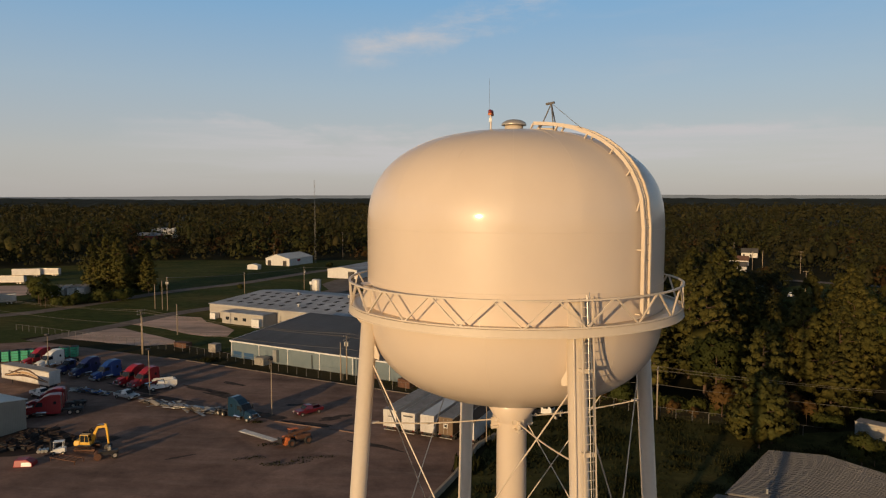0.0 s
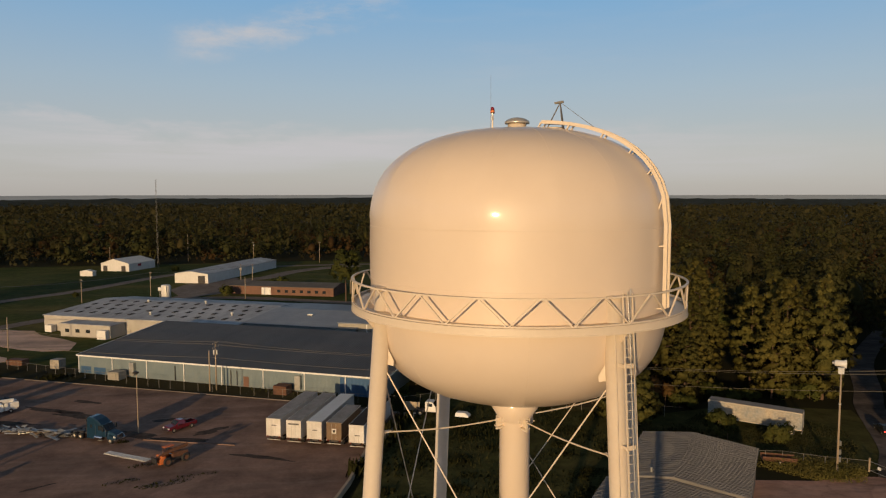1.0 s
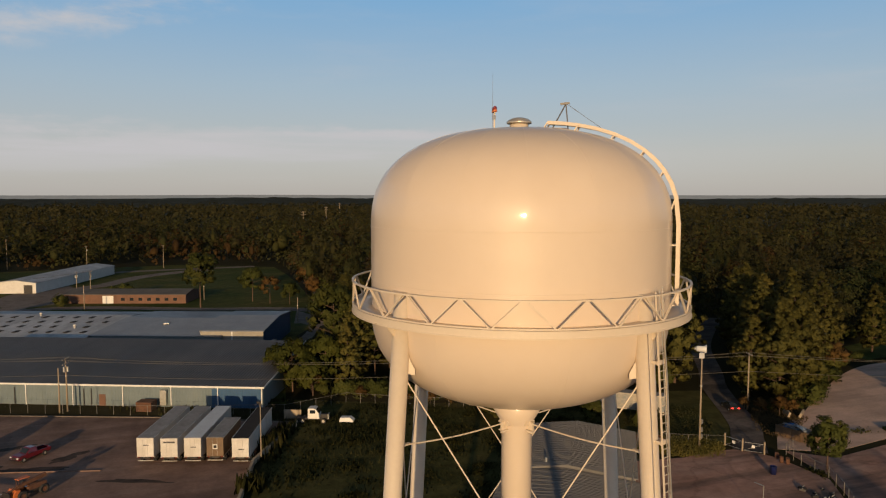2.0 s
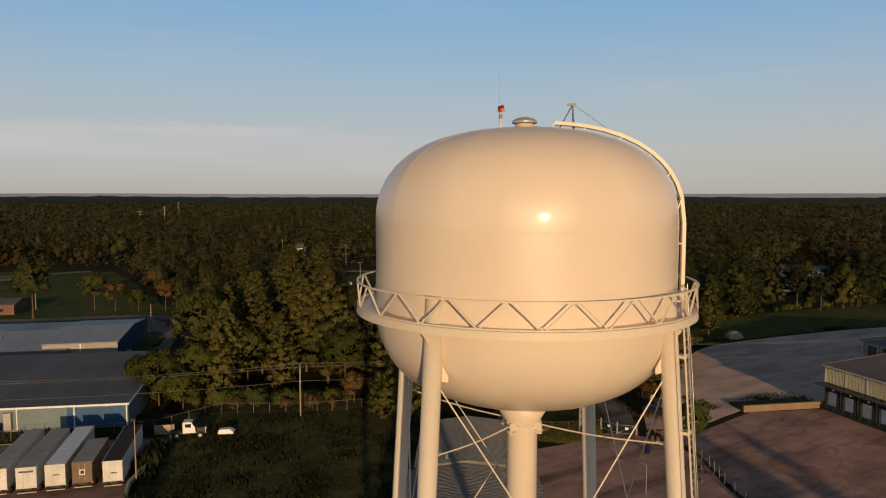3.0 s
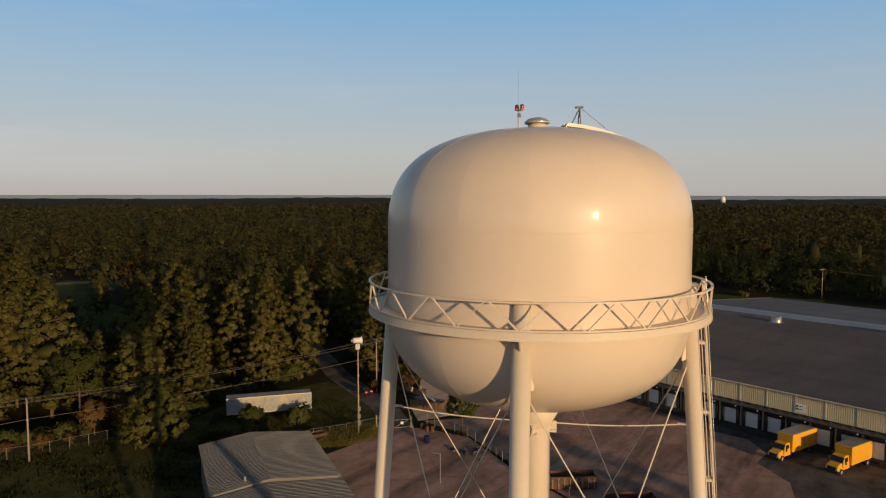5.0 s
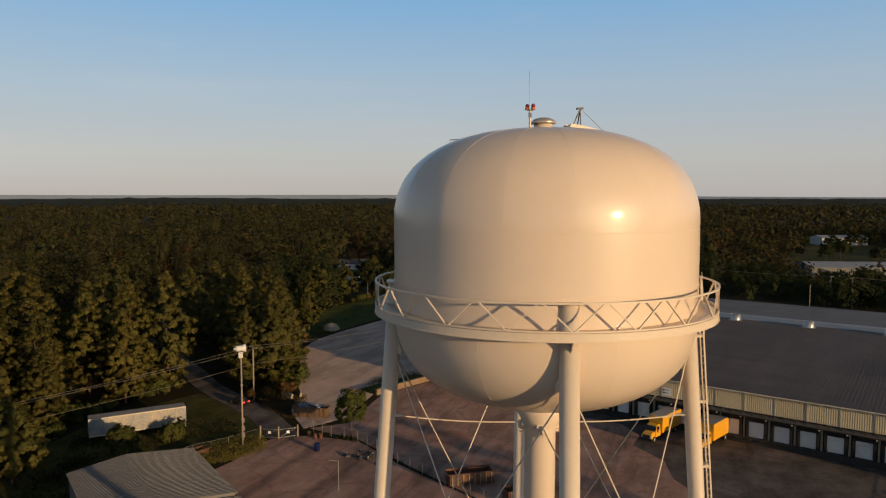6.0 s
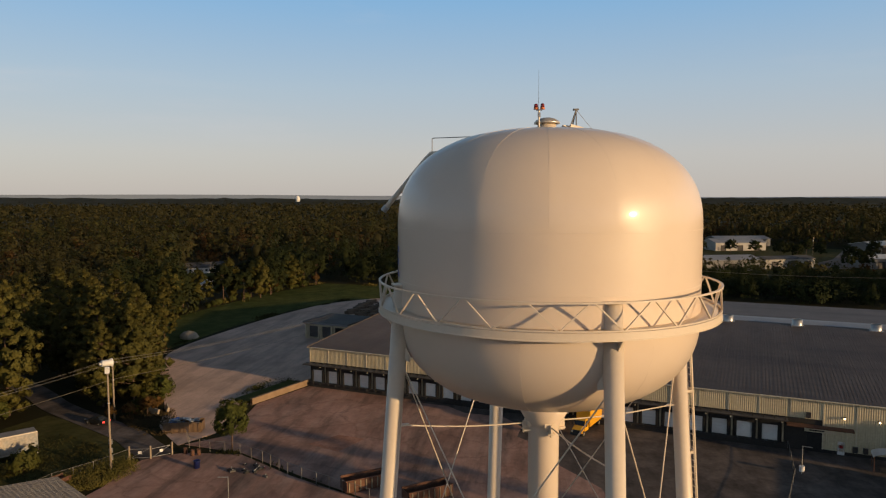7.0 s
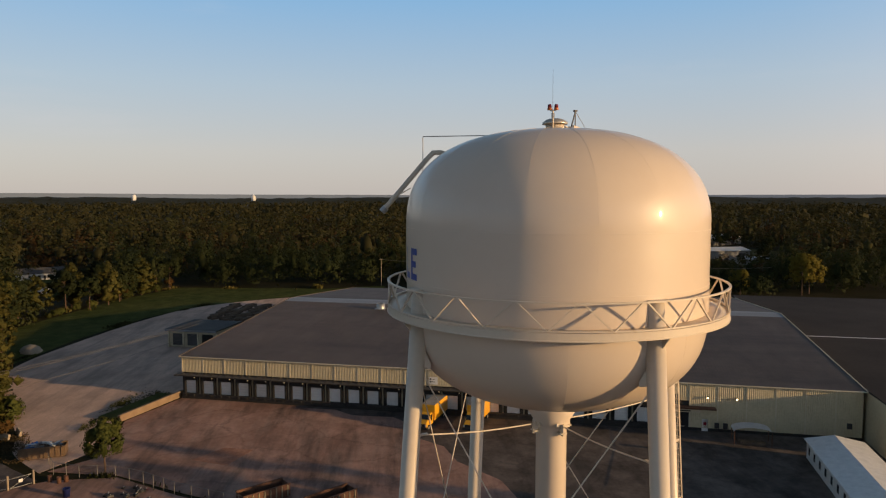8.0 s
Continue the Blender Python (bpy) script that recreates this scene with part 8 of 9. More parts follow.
for i, (x, y) in enumerate(near):
    p = rng.uniform()
    edge = y < 128 and x < 36
    s = float(rng.uniform(0.66, 1.10)) ** 0.9 * (0.86 + 0.2 * math.sin(x * 0.11) * math.sin(y * 0.09 + 1.2))
    turn = float(rng.uniform(0, 360))
    if low_ground[i]:
        top = 41.0 * (1 - math.hypot(x + 27, y + 17) / 232) + 1.0
        if top < 6:
            tree(BUSHES, i, x, y, 1.2, turn, "bush", "green bush in front of the lawn", "undergrowth")
        else:
            k = i % len(PINES)
            tree(PINES, k, x, y, min(s, top / PINE_SIZES[k][0]), turn, "pine_tree", "small green pine in front of the lawn", "trees of the woods")
    elif (edge and p < 0.28) or p < 0.27:
        tree(OAKS, i, x, y, s * (1.0 if edge else 1.25), turn, "broadleaf_tree", "green broadleaf tree at the edge of the woods", "trees of the woods")
    elif p < 0.31:
        tree(AUTUMN, i, x, y, s, turn, "broadleaf_tree", "small tree with reddish brown leaves", "trees of the woods")
    else:
        tree(PINES, i, x, y, s * 0.98, turn, "pine_tree", "tall green pine with tiered branches in the woods", "trees of the woods")
for k, (x, y, s) in enumerate(((43, 146, 1.15), (46.5, 156, 1.12), (52, 151, 1.08), (57.5, 160, 1.15), (53, 166, 1.1), (36.5, 159, 0.82), (33.5, 144, 0.85), (59, 172, 1.02), (47, 141, 0.9), (38, 131, 0.82), (30, 131, 0.75))):
    tree(PINES, (0, 1, 3, 5)[k % 4], x, y, s, 67 * k, "pine_tree", "very tall broad-crowned pine above the woods", "trees of the woods")
for k, (x, y, h) in enumerate(((85, 97, 25.5), (80, 102, 24), (87, 105, 23), (75.5, 99, 19), (84, 112, 25), (78, 111, 22), (66.5, 112, 26), (61, 104, 20), (69, 119, 27), (56.5, 111, 22), (62, 121, 25), (72, 126, 24), (57, 99, 15), (95.5, 78.5, 21), (101, 81, 23), (106.5, 83, 20), (99, 88, 23), (111, 88, 20), (92.5, 83, 17), (104, 92, 24), (116, 92, 19), (108, 98, 23), (112, 106, 25))):
    tree(FINE_PINES, k, x, y, h / PINE_SIZES[(0, 1, 3, 5, 6)[k % 5]][0], 53 * k, "pine_tree", "tall green pine in a cluster beside the lane", "pines by the lane")
# trees that stand by themselves
for k, (x, y, s) in enumerate(((-163, 243, 0.92), (-171, 247, 0.86), (-156, 249, 0.85), (-178, 248, 0.7), (-166, 253, 0.95), (-160, 240, 0.7), (-168, 241, 0.75), (-174, 243, 0.66), (-152, 246, 0.62), (-159, 254, 0.85))):
    tree(PINES, k, x, y, s * 1.13, 70 * k, "pine_tree", "large dark pine in a clump on the grass", "pines on the field")
for k, (x, y, s) in enumerate(((-174, 209.5, 0.62), (-178, 214, 0.70), (-182, 219, 0.58), (-170, 206.5, 0.42), (-186, 222, 0.5))):
    tree(OAKS, k, x, y, s, 70 * k, "broadleaf_tree", "low dark tree beside the parked trailers", "trees by the trailers")
for k in range(11):
    tree(BUSHES, k, -167 + 1.5 * k, 209.0 + 2.5 * k - 0.06 * k * k, 0.9 + 0.35 * ((k * 7) % 4) / 3, 50 * k, "bush", "dark hedge bush along the road", "roadside hedge")
for k, (x, y, s, kinds) in enumerate(((39.6, 84.0, 1.0, YOUNG), (42.6, 86.6, 0.95, YOUNG), (38.2, 88.0, 0.7, YOUNG))):
    tree(kinds, k, x, y, s, 50 * k, "pine_tree", "young green pine beside the metal shed", "young pines")
for x, y, s in ((72, 153, 0.40), (66, 150, 0.43), (78, 158, 0.36)):
    tree(PINES, 0, x, y, s, 40 * x, "pine_tree", "small green pine in front of the lawn", "trees of the woods")
tree(PINES, 1, 108.2, 213.2, 0.62, 20, "pine_tree", "dark pine standing on the lawn", "")
tree(SMALL_OAK, 0, 74.4, 48.6, 1.0, 20, "broadleaf_tree", "small round green tree beside the fence", "")
tree(OAKS, 3, -11.5, 241.4, 1.17, 20, "broadleaf_tree", "dark green tree on the lawn by the brick building", "")
for k, (x, y, s) in enumerate(((7.7, 251, 1.0), (13.5, 243, 0.85), (20.3, 238, 0.75), (28.5, 234, 0.85), (33, 238, 0.8), (30, 262, 0.95))):
    tree(AUTUMN if k % 2 else OAKS, 1 if k % 2 else k, x, y, s, 40 * k, "broadleaf_tree", "young tree in a row beside the street", "street trees")
for k, (x, y, s) in enumerate(((61.5, 75.2, 0.8), (-67, 190, 0.5), (-60.5, 262, 1.0), (-46, 290, 1.1), (-40, 288, 1.1), (-192, 205, 1.6), (-180, 222, 1.6), (-186, 226, 1.3), (-120, 265, 0.5), (-105, 360, 0.9), (-150, 255, 0.7))):
    tree(BUSHES, k, x, y, s, 60 * k, "bush", "rounded green bush on rough grass", "bushes")
for x, y, s in ((51.8, 76.4, 0.50), (54.2, 77.6, 0.40)):
    tree(OAKS, 2, x, y, s, 30 * x, "broadleaf_tree", "low round green tree beside the old trailer", "")
for k, (x, y, s) in enumerate(((86.0, 73.5, 0.36), (88.5, 71.5, 0.42), (91.0, 71.0, 0.34), (85.0, 76.5, 0.30), (17.5, 107.2, 0.34), (25, 101.5, 0.30), (29.5, 99.4, 0.36), (33, 98.0, 0.28))):
    tree(AUTUMN, 0, x, y, s, 50 * k, "bush", "reddish brown brush at the edge of the woods", "brown brush")
for k, (x, y, s) in enumerate(((5.5, 118.0, 0.95), (9.0, 113.5, 0.8), (12.5, 118.5, 1.0), (3.5, 126.0, 0.9))):
    tree(LIGHT_OAKS, k, x, y, s, 80 * k, "broadleaf_tree", "bright green broadleaf tree by the yard fence", "trees by the fence")
# three unseen pines, added to throw a band of shade across the loading yard
for k, (x, y) in enumerate(((8, -95), (13, -91), (18, -98))):
    tree(PLAIN_PINES, 1, x, y, 1.0, 70 * k, "pine_tree", "unseen pine added to shade the yards", "southern pines")
ub = random.Random(21)
for (x0, y0), (x1, y1), n_ in (((7, 118), (16, 109.5), 6), ((16, 109), (41, 97.5), 15), ((41, 97.5), (56, 93), 8), ((60, 96), (84, 97), 10), ((88, 74), (97, 71), 5), ((98, 74), (140, 98), 16), ((12, 150), (7, 122), 7), ((150, 116), (187, 123), 8), ((187, 123), (282, 100), 16)):
    for j in range(n_):
        t_ = (j + ub.uniform(0.1, 0.9)) / n_
        kinds = BUSHES + ([AUTUMN[0]] if ub.random() < 0.3 else [])
        tree(kinds, ub.randrange(3), x0 + (x1 - x0) * t_ + ub.uniform(-1.5, 1.5), y0 + (y1 - y0) * t_ + ub.uniform(0.5, 3.5), ub.uniform(0.6, 1.25) if kinds is BUSHES else ub.uniform(0.4, 0.9), ub.uniform(0, 360), "bush", "undergrowth bush at the edge of the woods", "undergrowth")
# two in three of these carry shade in their leaf colour
for k, (x, y, s) in enumerate(((216, 126, 1.1), (222, 119, 1.35), (227, 113, 1.2), (236, 110, 1.5), (244, 109, 1.2), (252, 109, 1.0), (262, 107, 1.3), (272, 104, 1.15), (280, 101, 1.4), (231, 121, 1.5), (248, 117, 1.6), (206, 127, 1.2), (198, 128, 1.4), (190, 130, 1.3))):
    tree(SHADED_TREES if k % 3 else YOUNG, k, x, y, s * (0.72 if k % 3 else 1.0), 47 * k, "broadleaf_tree" if k % 3 else "pine_tree", "dark green tree at the meadow's edge", "trees along the meadow")
for k, (x, y) in enumerate(((239, -161), (242, -166), (241, -136))):
    tree(YELLOW, k, x, y, (1.3, 1.15, 0.8, 0.8)[k], 40 * k, "broadleaf_tree", "tree with yellowing leaves behind the hall", "trees behind the hall")


# unseen trees added on the sunny side, south of the tower, to shade the yards
belt = random.Random(8)
for k in range(34):
    x, y = -165 + 5.2 * k + belt.uniform(-3, 3), -104 + belt.uniform(-9, 9)
    if k % 5 not in (0, 1):
        continue
    tree(PLAIN_PINES, k, x, y, belt.uniform(0.75, 1.05), belt.uniform(0, 360), "pine_tree", "unseen pine added to shade the yards", "southern pines")
for k in range(15):
    x, y = -150 + 8.0 * k + belt.uniform(-3, 3), -42 + 0.18 * (k - 7) ** 2 + belt.uniform(-7, 7)
    if k % 4 != 0 or x > -38:
        continue
    tree(PLAIN_OAKS, k, x, y, belt.uniform(0.7, 1.0), belt.uniform(0, 360), "broadleaf_tree", "unseen broadleaf tree added to shade the truck yard", "southern trees")


# trees round the works halls
wk = random.Random(31)
for k in range(17):
    tree(SHADED_TREES, k, wk.uniform(430, 492), wk.uniform(-212, -66), wk.uniform(0.55, 1.0), wk.uniform(0, 360), "broadleaf_tree", "works meadow tree with shade in its leaf colour", "trees by the works")
for x0, y0, x1, y1, n_ in ((600, -98, 615, -138, 8), (372, -166, 374, -180, 3), (385, -226, 440, -262, 9), (490, -246, 540, -292, 8)):
    for j in range(n_):
        t_ = (j + wk.uniform(0.2, 0.8)) / n_
        tree(SHADED_TREES, j, x0 + (x1 - x0) * t_, y0 + (y1 - y0) * t_, wk.uniform(0.5, 0.85), wk.uniform(0, 360), "broadleaf_tree", "tree before a works hall with shade in its colour", "trees by the works")


# the wider woods, farther off: one object each
def wood_mass(name, P, clumps, per, size, h_lo, h_hi, rad, rg, material, label, zbase=None, pines=0.35, skirt=0.4):
    """Many trees in one mesh: each a rough heart hung with clusters of leaf sprays."""
    n = len(P)
    swell = 0.5 + 0.5 * np.sin(P[:, 0] * 0.021 + 1.0) * np.sin(P[:, 1] * 0.017 + 0.4) + 0.25 * np.sin(P[:, 0] * 0.063 - P[:, 1] * 0.05)
    h = h_lo + (h_hi - h_lo) * np.clip(0.4 * swell + rg.uniform(-0.25, 0.95, n), -0.1, 1.25)
    h = np.where(inside(P, LOW_DIP), np.minimum(h * 0.4, 7.0), h)
    h = np.where(inside(P, LOW_WOOD) | inside(P, LOW_LANE), np.minimum(h * 0.55, 9.6), h)
    rr = rg.uniform(0.6, 1.25, n) * rad
    conic = rg.uniform(size=n) < pines
    rr = np.where(conic, rr * 0.75, rr)
    s = rg.uniform(0.0, 1.0, (n, clumps)) ** 0.75
    a = rg.uniform(0, 6.283, (n, clumps))
    prof = np.where(conic[:, None], (1 - s) ** 0.75 * 1.05 + 0.05, np.sqrt(np.maximum(0.03, 1 - (1.9 * s - 0.85) ** 2)))
    q = rr[:, None] * prof * rg.uniform(0.78, 1.06, (n, clumps))
    top = h[:, None] * np.where(conic, 1.18, 1.0)[:, None]
    C = np.stack([P[:, 0:1] + q * np.cos(a), P[:, 1:2] + q * np.sin(a), top * (skirt + (0.98 - skirt) * s)], -1)
    if zbase is not None:
        C[:, :, 2] += zbase[:, None]
    out = np.stack([np.cos(a), np.sin(a), 1.3 * s - 0.3], -1)
    puff = rg.normal(size=(n, clumps, per, 3)) * np.array([1, 1, 0.75])
    spread = rr[:, None, None, None] * 0.14 * puff
    Q = (C[:, :, None, :] + spread).reshape(-1, 3)
    S = unit(out[:, :, None, :] * 1.0 + puff * 0.25 + np.array([0, 0, 0.3])).reshape(-1, 3)
    N = S + rg.normal(scale=0.18, size=S.shape)
    V = leaf_quads(Q, N, S, size * np.repeat((rr / rad) ** 0.8, clumps * per) * rg.uniform(0.55, 1.5, len(Q)), rg)
    iv, it = OCTA if size > 1.9 else ICO
    w = iv[None] * np.stack([rr * 0.34, rr * 0.34, top[:, 0] * (0.5 - 0.5 * skirt) * 0.52], -1)[:, None, :] * rg.uniform(0.5, 1.15, (n, len(iv), 1))
    mid_ = np.stack([P[:, 0], P[:, 1], top[:, 0] * (0.5 + 0.5 * skirt) * 0.94 + (0 if zbase is None else zbase)], -1)
    cv = (mid_[:, None, :] + w).reshape(-1, 3)
    ct = (it[None] + (np.arange(n) * len(iv))[:, None, None]).reshape(-1, 3)
    ob = new(name, quad_mesh(name, V, material, (cv, ct, np.tile(iv, (n, 1)) + np.array([0, 0, 0.3])), unit(S + rg.normal(scale=0.08, size=S.shape))))
    return tagged(ob, label, "woods", "", "stuff")


mid = scatter(190, 340, -34, 133, 11.2, rng)
# the woods here take their shade from the leaf colour
shaded_wood = ((mid[:, 0] > 225) & (mid[:, 1] < 2)) | ((mid[:, 0] > 165) & (mid[:, 1] < 158) & (mid[:, 1] > 2))
wood_mass("woodland", mid[shaded_wood], 64, 14, 0.72, 10, 19, 6.4, rng, M["shaded_leaf"], "woods round the warehouse land with shade in their leaf colour", None, 0.3, 0.1)
mid = mid[~shaded_wood]
sel = rng.uniform(size=len(mid))
close = np.hypot(mid[:, 0], mid[:, 1]) < 262
for part_, cl, pr, sz in ((close, 56, 13, 0.80), (~close, 38, 10, 1.05)):
    wood_mass("woodland", mid[part_ & (sel < 0.42)], cl, pr, sz, 11, 25, 7.2, rng, M["canopy"], "dense green pine and broadleaf woods", None, 0.32, 0.2)
    wood_mass("woodland", mid[part_ & (sel >= 0.42) & (sel < 0.84)], cl, pr, sz, 9, 22, 7.4, rng, M["canopy_broad"], "dense broadleaf trees in the woods", None, 0.1, 0.2)
    wood_mass("woodland", mid[part_ & (sel >= 0.84)], cl, pr, sz, 8, 18, 5.4, rng, M["canopy_brown"], "turning brown trees in the woods", None, 0.0, 0.2)
far1 = scatter(340, 740, -46, 134, 13.6, rng)
sel = rng.uniform(size=len(far1))
wood_mass("woodland", far1[sel < 0.46], 28, 4, 1.55, 9, 25, 8.6, rng, M["canopy"], "dense green woods to the far fields", None, 0.05, 0.12)
wood_mass("woodland", far1[(sel >= 0.46) & (sel < 0.82)], 28, 4, 1.6, 8, 23, 9.0, rng, M["canopy_broad"], "dense green broadleaf woods far off", None, 0.02, 0.12)
wood_mass("woodland", far1[sel >= 0.82], 24, 4, 1.5, 8, 19, 7.4, rng, M["canopy_brown"], "brown turning trees in the far woods", None, 0.0, 0.12)


def far_height(r, a):
    """Land height beyond the near woods: it rises slowly to low hills."""
    t = np.clip((r - 1400) / 3300, 0, 1)
    return 19 * t * t * (3 - 2 * t) + t * (4 * np.sin(a * 7 + 1.3) + 2.5 * np.sin(a * 17) + 3 * np.sin(a * 3 + 0.6))


far2 = scatter(740, 2000, -48, 136, 22.0, rng)
zb2 = far_height(np.hypot(far2[:, 0], far2[:, 1]), np.arctan2(far2[:, 0], far2[:, 1]))
wood_mass("woodland", far2, 6, 1, 5.6, 8, 23, 9.5, rng, M["canopy"], "far woods to the skyline", zb2, 0.06)

# canopy floor under the far woods, rising to the hills
na, nr = 300, 90
aa = np.radians(np.linspace(-75, 160, na))
rr_ = 760 * (4850 / 760) ** np.linspace(0, 1, nr)
A_, R2 = np.meshgrid(aa, rr_)
Z_ = far_height(R2, A_) + 7.5 + rng.normal(0, 1.0, A_.shape) * np.clip(R2 / 900, 0.7, 2.6)
Z_[0] = -1
XY = np.stack([R2 * np.sin(A_), R2 * np.cos(A_), Z_], -1).reshape(-1, 3)
ids = np.arange(na * nr).reshape(nr, na)
F_ = np.stack([ids[:-1, :-1], ids[:-1, 1:], ids[1:, 1:], ids[1:, :-1]], -1).reshape(-1, 4)
me = bpy.data.meshes.new("far_woods")
me.from_pydata(XY.tolist(), [], F_.tolist())
me.materials.append(M["canopy"])
tagged(new("far_woods", me), "unbroken woods reaching to low hills", "woods", "", "stuff")
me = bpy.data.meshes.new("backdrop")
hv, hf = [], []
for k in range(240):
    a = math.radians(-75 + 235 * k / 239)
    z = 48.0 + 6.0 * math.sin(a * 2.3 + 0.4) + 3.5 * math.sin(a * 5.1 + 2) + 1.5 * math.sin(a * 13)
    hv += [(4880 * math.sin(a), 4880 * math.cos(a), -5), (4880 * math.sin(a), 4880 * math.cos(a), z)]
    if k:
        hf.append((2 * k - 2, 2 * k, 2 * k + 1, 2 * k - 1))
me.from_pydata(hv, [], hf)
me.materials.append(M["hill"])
tagged(new("backdrop", me), "low skyline hills with blue grey haze in their colour", "hills", "", "structure")

# tall weeds of the field below the tower and along the fences
def weeds(name, n, outline, size, hgt, label, rg, leaf="weed", leafy=False):
    lo, hi = np.min(outline, axis=0), np.max(outline, axis=0)
    m_ = max(6, n // 260)
    K = rg.uniform(lo, hi, (m_, 2))
    tall = rg.uniform(0.25, 1.0, m_) ** 1.6
    pick = rg.integers(0, m_, n)
    P = K[pick] + rg.normal(size=(n, 2)) * np.array([2.1, 1.5]) * (0.4 + rg.uniform(0, 1.0, m_)[pick])[:, None]
    ok = inside(P, outline)
    P, pick = P[ok], pick[ok]
    h = (0.25 + 0.75 * rg.uniform(0, 1, len(P))) * hgt * (0.35 + 1.15 * tall[pick])
    C = np.stack([P[:, 0], P[:, 1], h * 0.5], 1)
    N = rg.normal(size=C.shape) * np.array([1, 1, 0.35])
    N /= np.linalg.norm(N, axis=1, keepdims=True)
    S = rg.normal(scale=0.3, size=C.shape) + np.array([-0.25, -0.35, 0.75])
    N *= -np.sign((N * S).sum(1, keepdims=True))
    t = np.cross(N, np.array([0, 0, 1.0]))
    t /= np.maximum(np.linalg.norm(t, axis=1, keepdims=True), 1e-6)
    if leafy:                                # leafy stems instead of blades
        C[:, 2] = h * rg.uniform(0.15, 1.0, len(P)) ** 0.7
        S = unit(rg.normal(scale=0.35, size=C.shape) + np.array([-0.35, -0.55, 0.5]))
        V = leaf_quads(C, S + rg.normal(scale=0.3, size=C.shape), S, size * rg.uniform(0.6, 1.3, len(P)), rg, 0.5)
        return tagged(new(name, quad_mesh(name, V, M[leaf], None, S)), label, "weeds", "", "stuff")
    u = np.stack([rg.normal(0, 0.2, len(P)), rg.normal(0, 0.2, len(P)), np.ones(len(P))], 1)
    s = (size * rg.uniform(0.5, 1.2, len(P)))[:, None]
    hh = h[:, None] * 0.5
    V = np.stack([C - t * s * 0.5 - u * hh, C + t * s * 0.5 - u * hh, C + t * s * 0.12 + u * hh, C - t * s * 0.12 + u * hh], 1).reshape(-1, 3)
    return tagged(new(name, quad_mesh(name, V, M[leaf], None, S)), label, "weeds", "", "stuff")


weeds("tall_weeds", 80000, [(3.5, 97), (-4, 80), (-8, 62), (-15, 40), (-18, 15), (12, 10), (14, 24), (30, 42), (35, 69), (46, 64), (54, 72), (52, 92), (40, 96.5), (15, 107), (5, 112)], 0.30, 0.40, "rank green and straw coloured weeds in the field", rng)
weeds("tall_weeds", 7000, [(-86, 135.5), (-47, 120.5), (-19, 109.5), (2, 99), (6, 113), (-20, 114), (-47, 126), (-84, 141)], 0.4, 0.9, "weeds along the chain-link fence", rng)
weeds("tall_weeds", 11000, [(52, 66), (57, 60.5), (61, 58.5), (64.4, 58.3), (66.5, 61), (66, 65.5), (60, 68)], 0.26, 1.3, "tall weeds around the pole by the gate", rng, "dry_weed", True)
weeds("tall_weeds", 12000, [(58, 93), (70, 93), (77, 80), (73, 71), (68, 66), (54, 74), (50, 86)], 0.26, 0.32, "rough grass round the old trailer", rng, "weed", True)
weeds("tall_weeds", 16000, [(150, 113), (187, 117), (245, 107), (279, 93), (271, 33), (284, 10), (286, 36), (290, 100), (246, 117), (187, 126)], 0.7, 1.2, "tall yellow weeds along the meadow's edge", rng, "dry_weed")
weeds("tall_weeds", 7000, [(77.5, 66), (79, 61.5), (84, 63), (92, 68), (91, 77), (87, 77), (82, 71.5)], 0.30, 0.7, "low brown brush beside the lane", rng, "brush", True)
weeds("tall_weeds", 3000, [(-7, 80), (-10, 62), (-6.5, 62), (-2.5, 79), (4, 97), (1.5, 97)], 0.5, 1.6, "weeds over the low yard wall", rng)
for x, y, rx, ry, n_ in ((-40.4, 71.6, 2.6, 0.8, 500), (-34.0, 70.2, 3.4, 0.9, 700), (-30.0, 73.0, 2.8, 0.8, 450), (-39.2, 77.7, 2.2, 0.9, 500), (-46.0, 88.2, 1.6, 0.6, 300)):
    weeds("yard_weeds", n_, [(x + rx * math.cos(k * 0.7) * (1 + 0.3 * math.sin(5 * k)), y + rx * 0.35 * math.cos(k * 0.7) + ry * math.sin(k * 0.7)) for k in range(9)], 0.3, 0.3, "low weeds growing through cracked asphalt", rng)
weeds("tall_weeds", 5000, [(142, 95.5), (172, 93), (206, 85.5), (230, 74.5), (250, 46), (252, 46.5), (233, 78.5), (207, 90), (173, 98), (143, 99)], 0.6, 0.5, "dark weeds along the edge of the gravel", rng)
weeds("tall_weeds", 2600, [(97, 56), (114, 49), (117, 55), (124, 62), (113, 60), (100, 61), (92, 60)], 0.4, 0.5, "dark weeds on the bank behind the wall", rng, "weed", True)
weeds("tall_weeds", 2600, [(84, 66), (92, 69.5), (108, 79.5), (128, 90.5), (127, 93.5), (106, 83), (90, 73), (83, 69)], 0.4, 0.7, "dry brush where the gravel meets the woods", rng, "dry_weed", True)
weeds("tall_weeds", 2200, [(71.5, 56), (73.5, 56.5), (73.2, 47), (66.5, 35), (59, 22), (57.4, 22.4), (65, 36), (71.6, 47)], 0.35, 0.45, "weeds along the fence between the yards", rng)

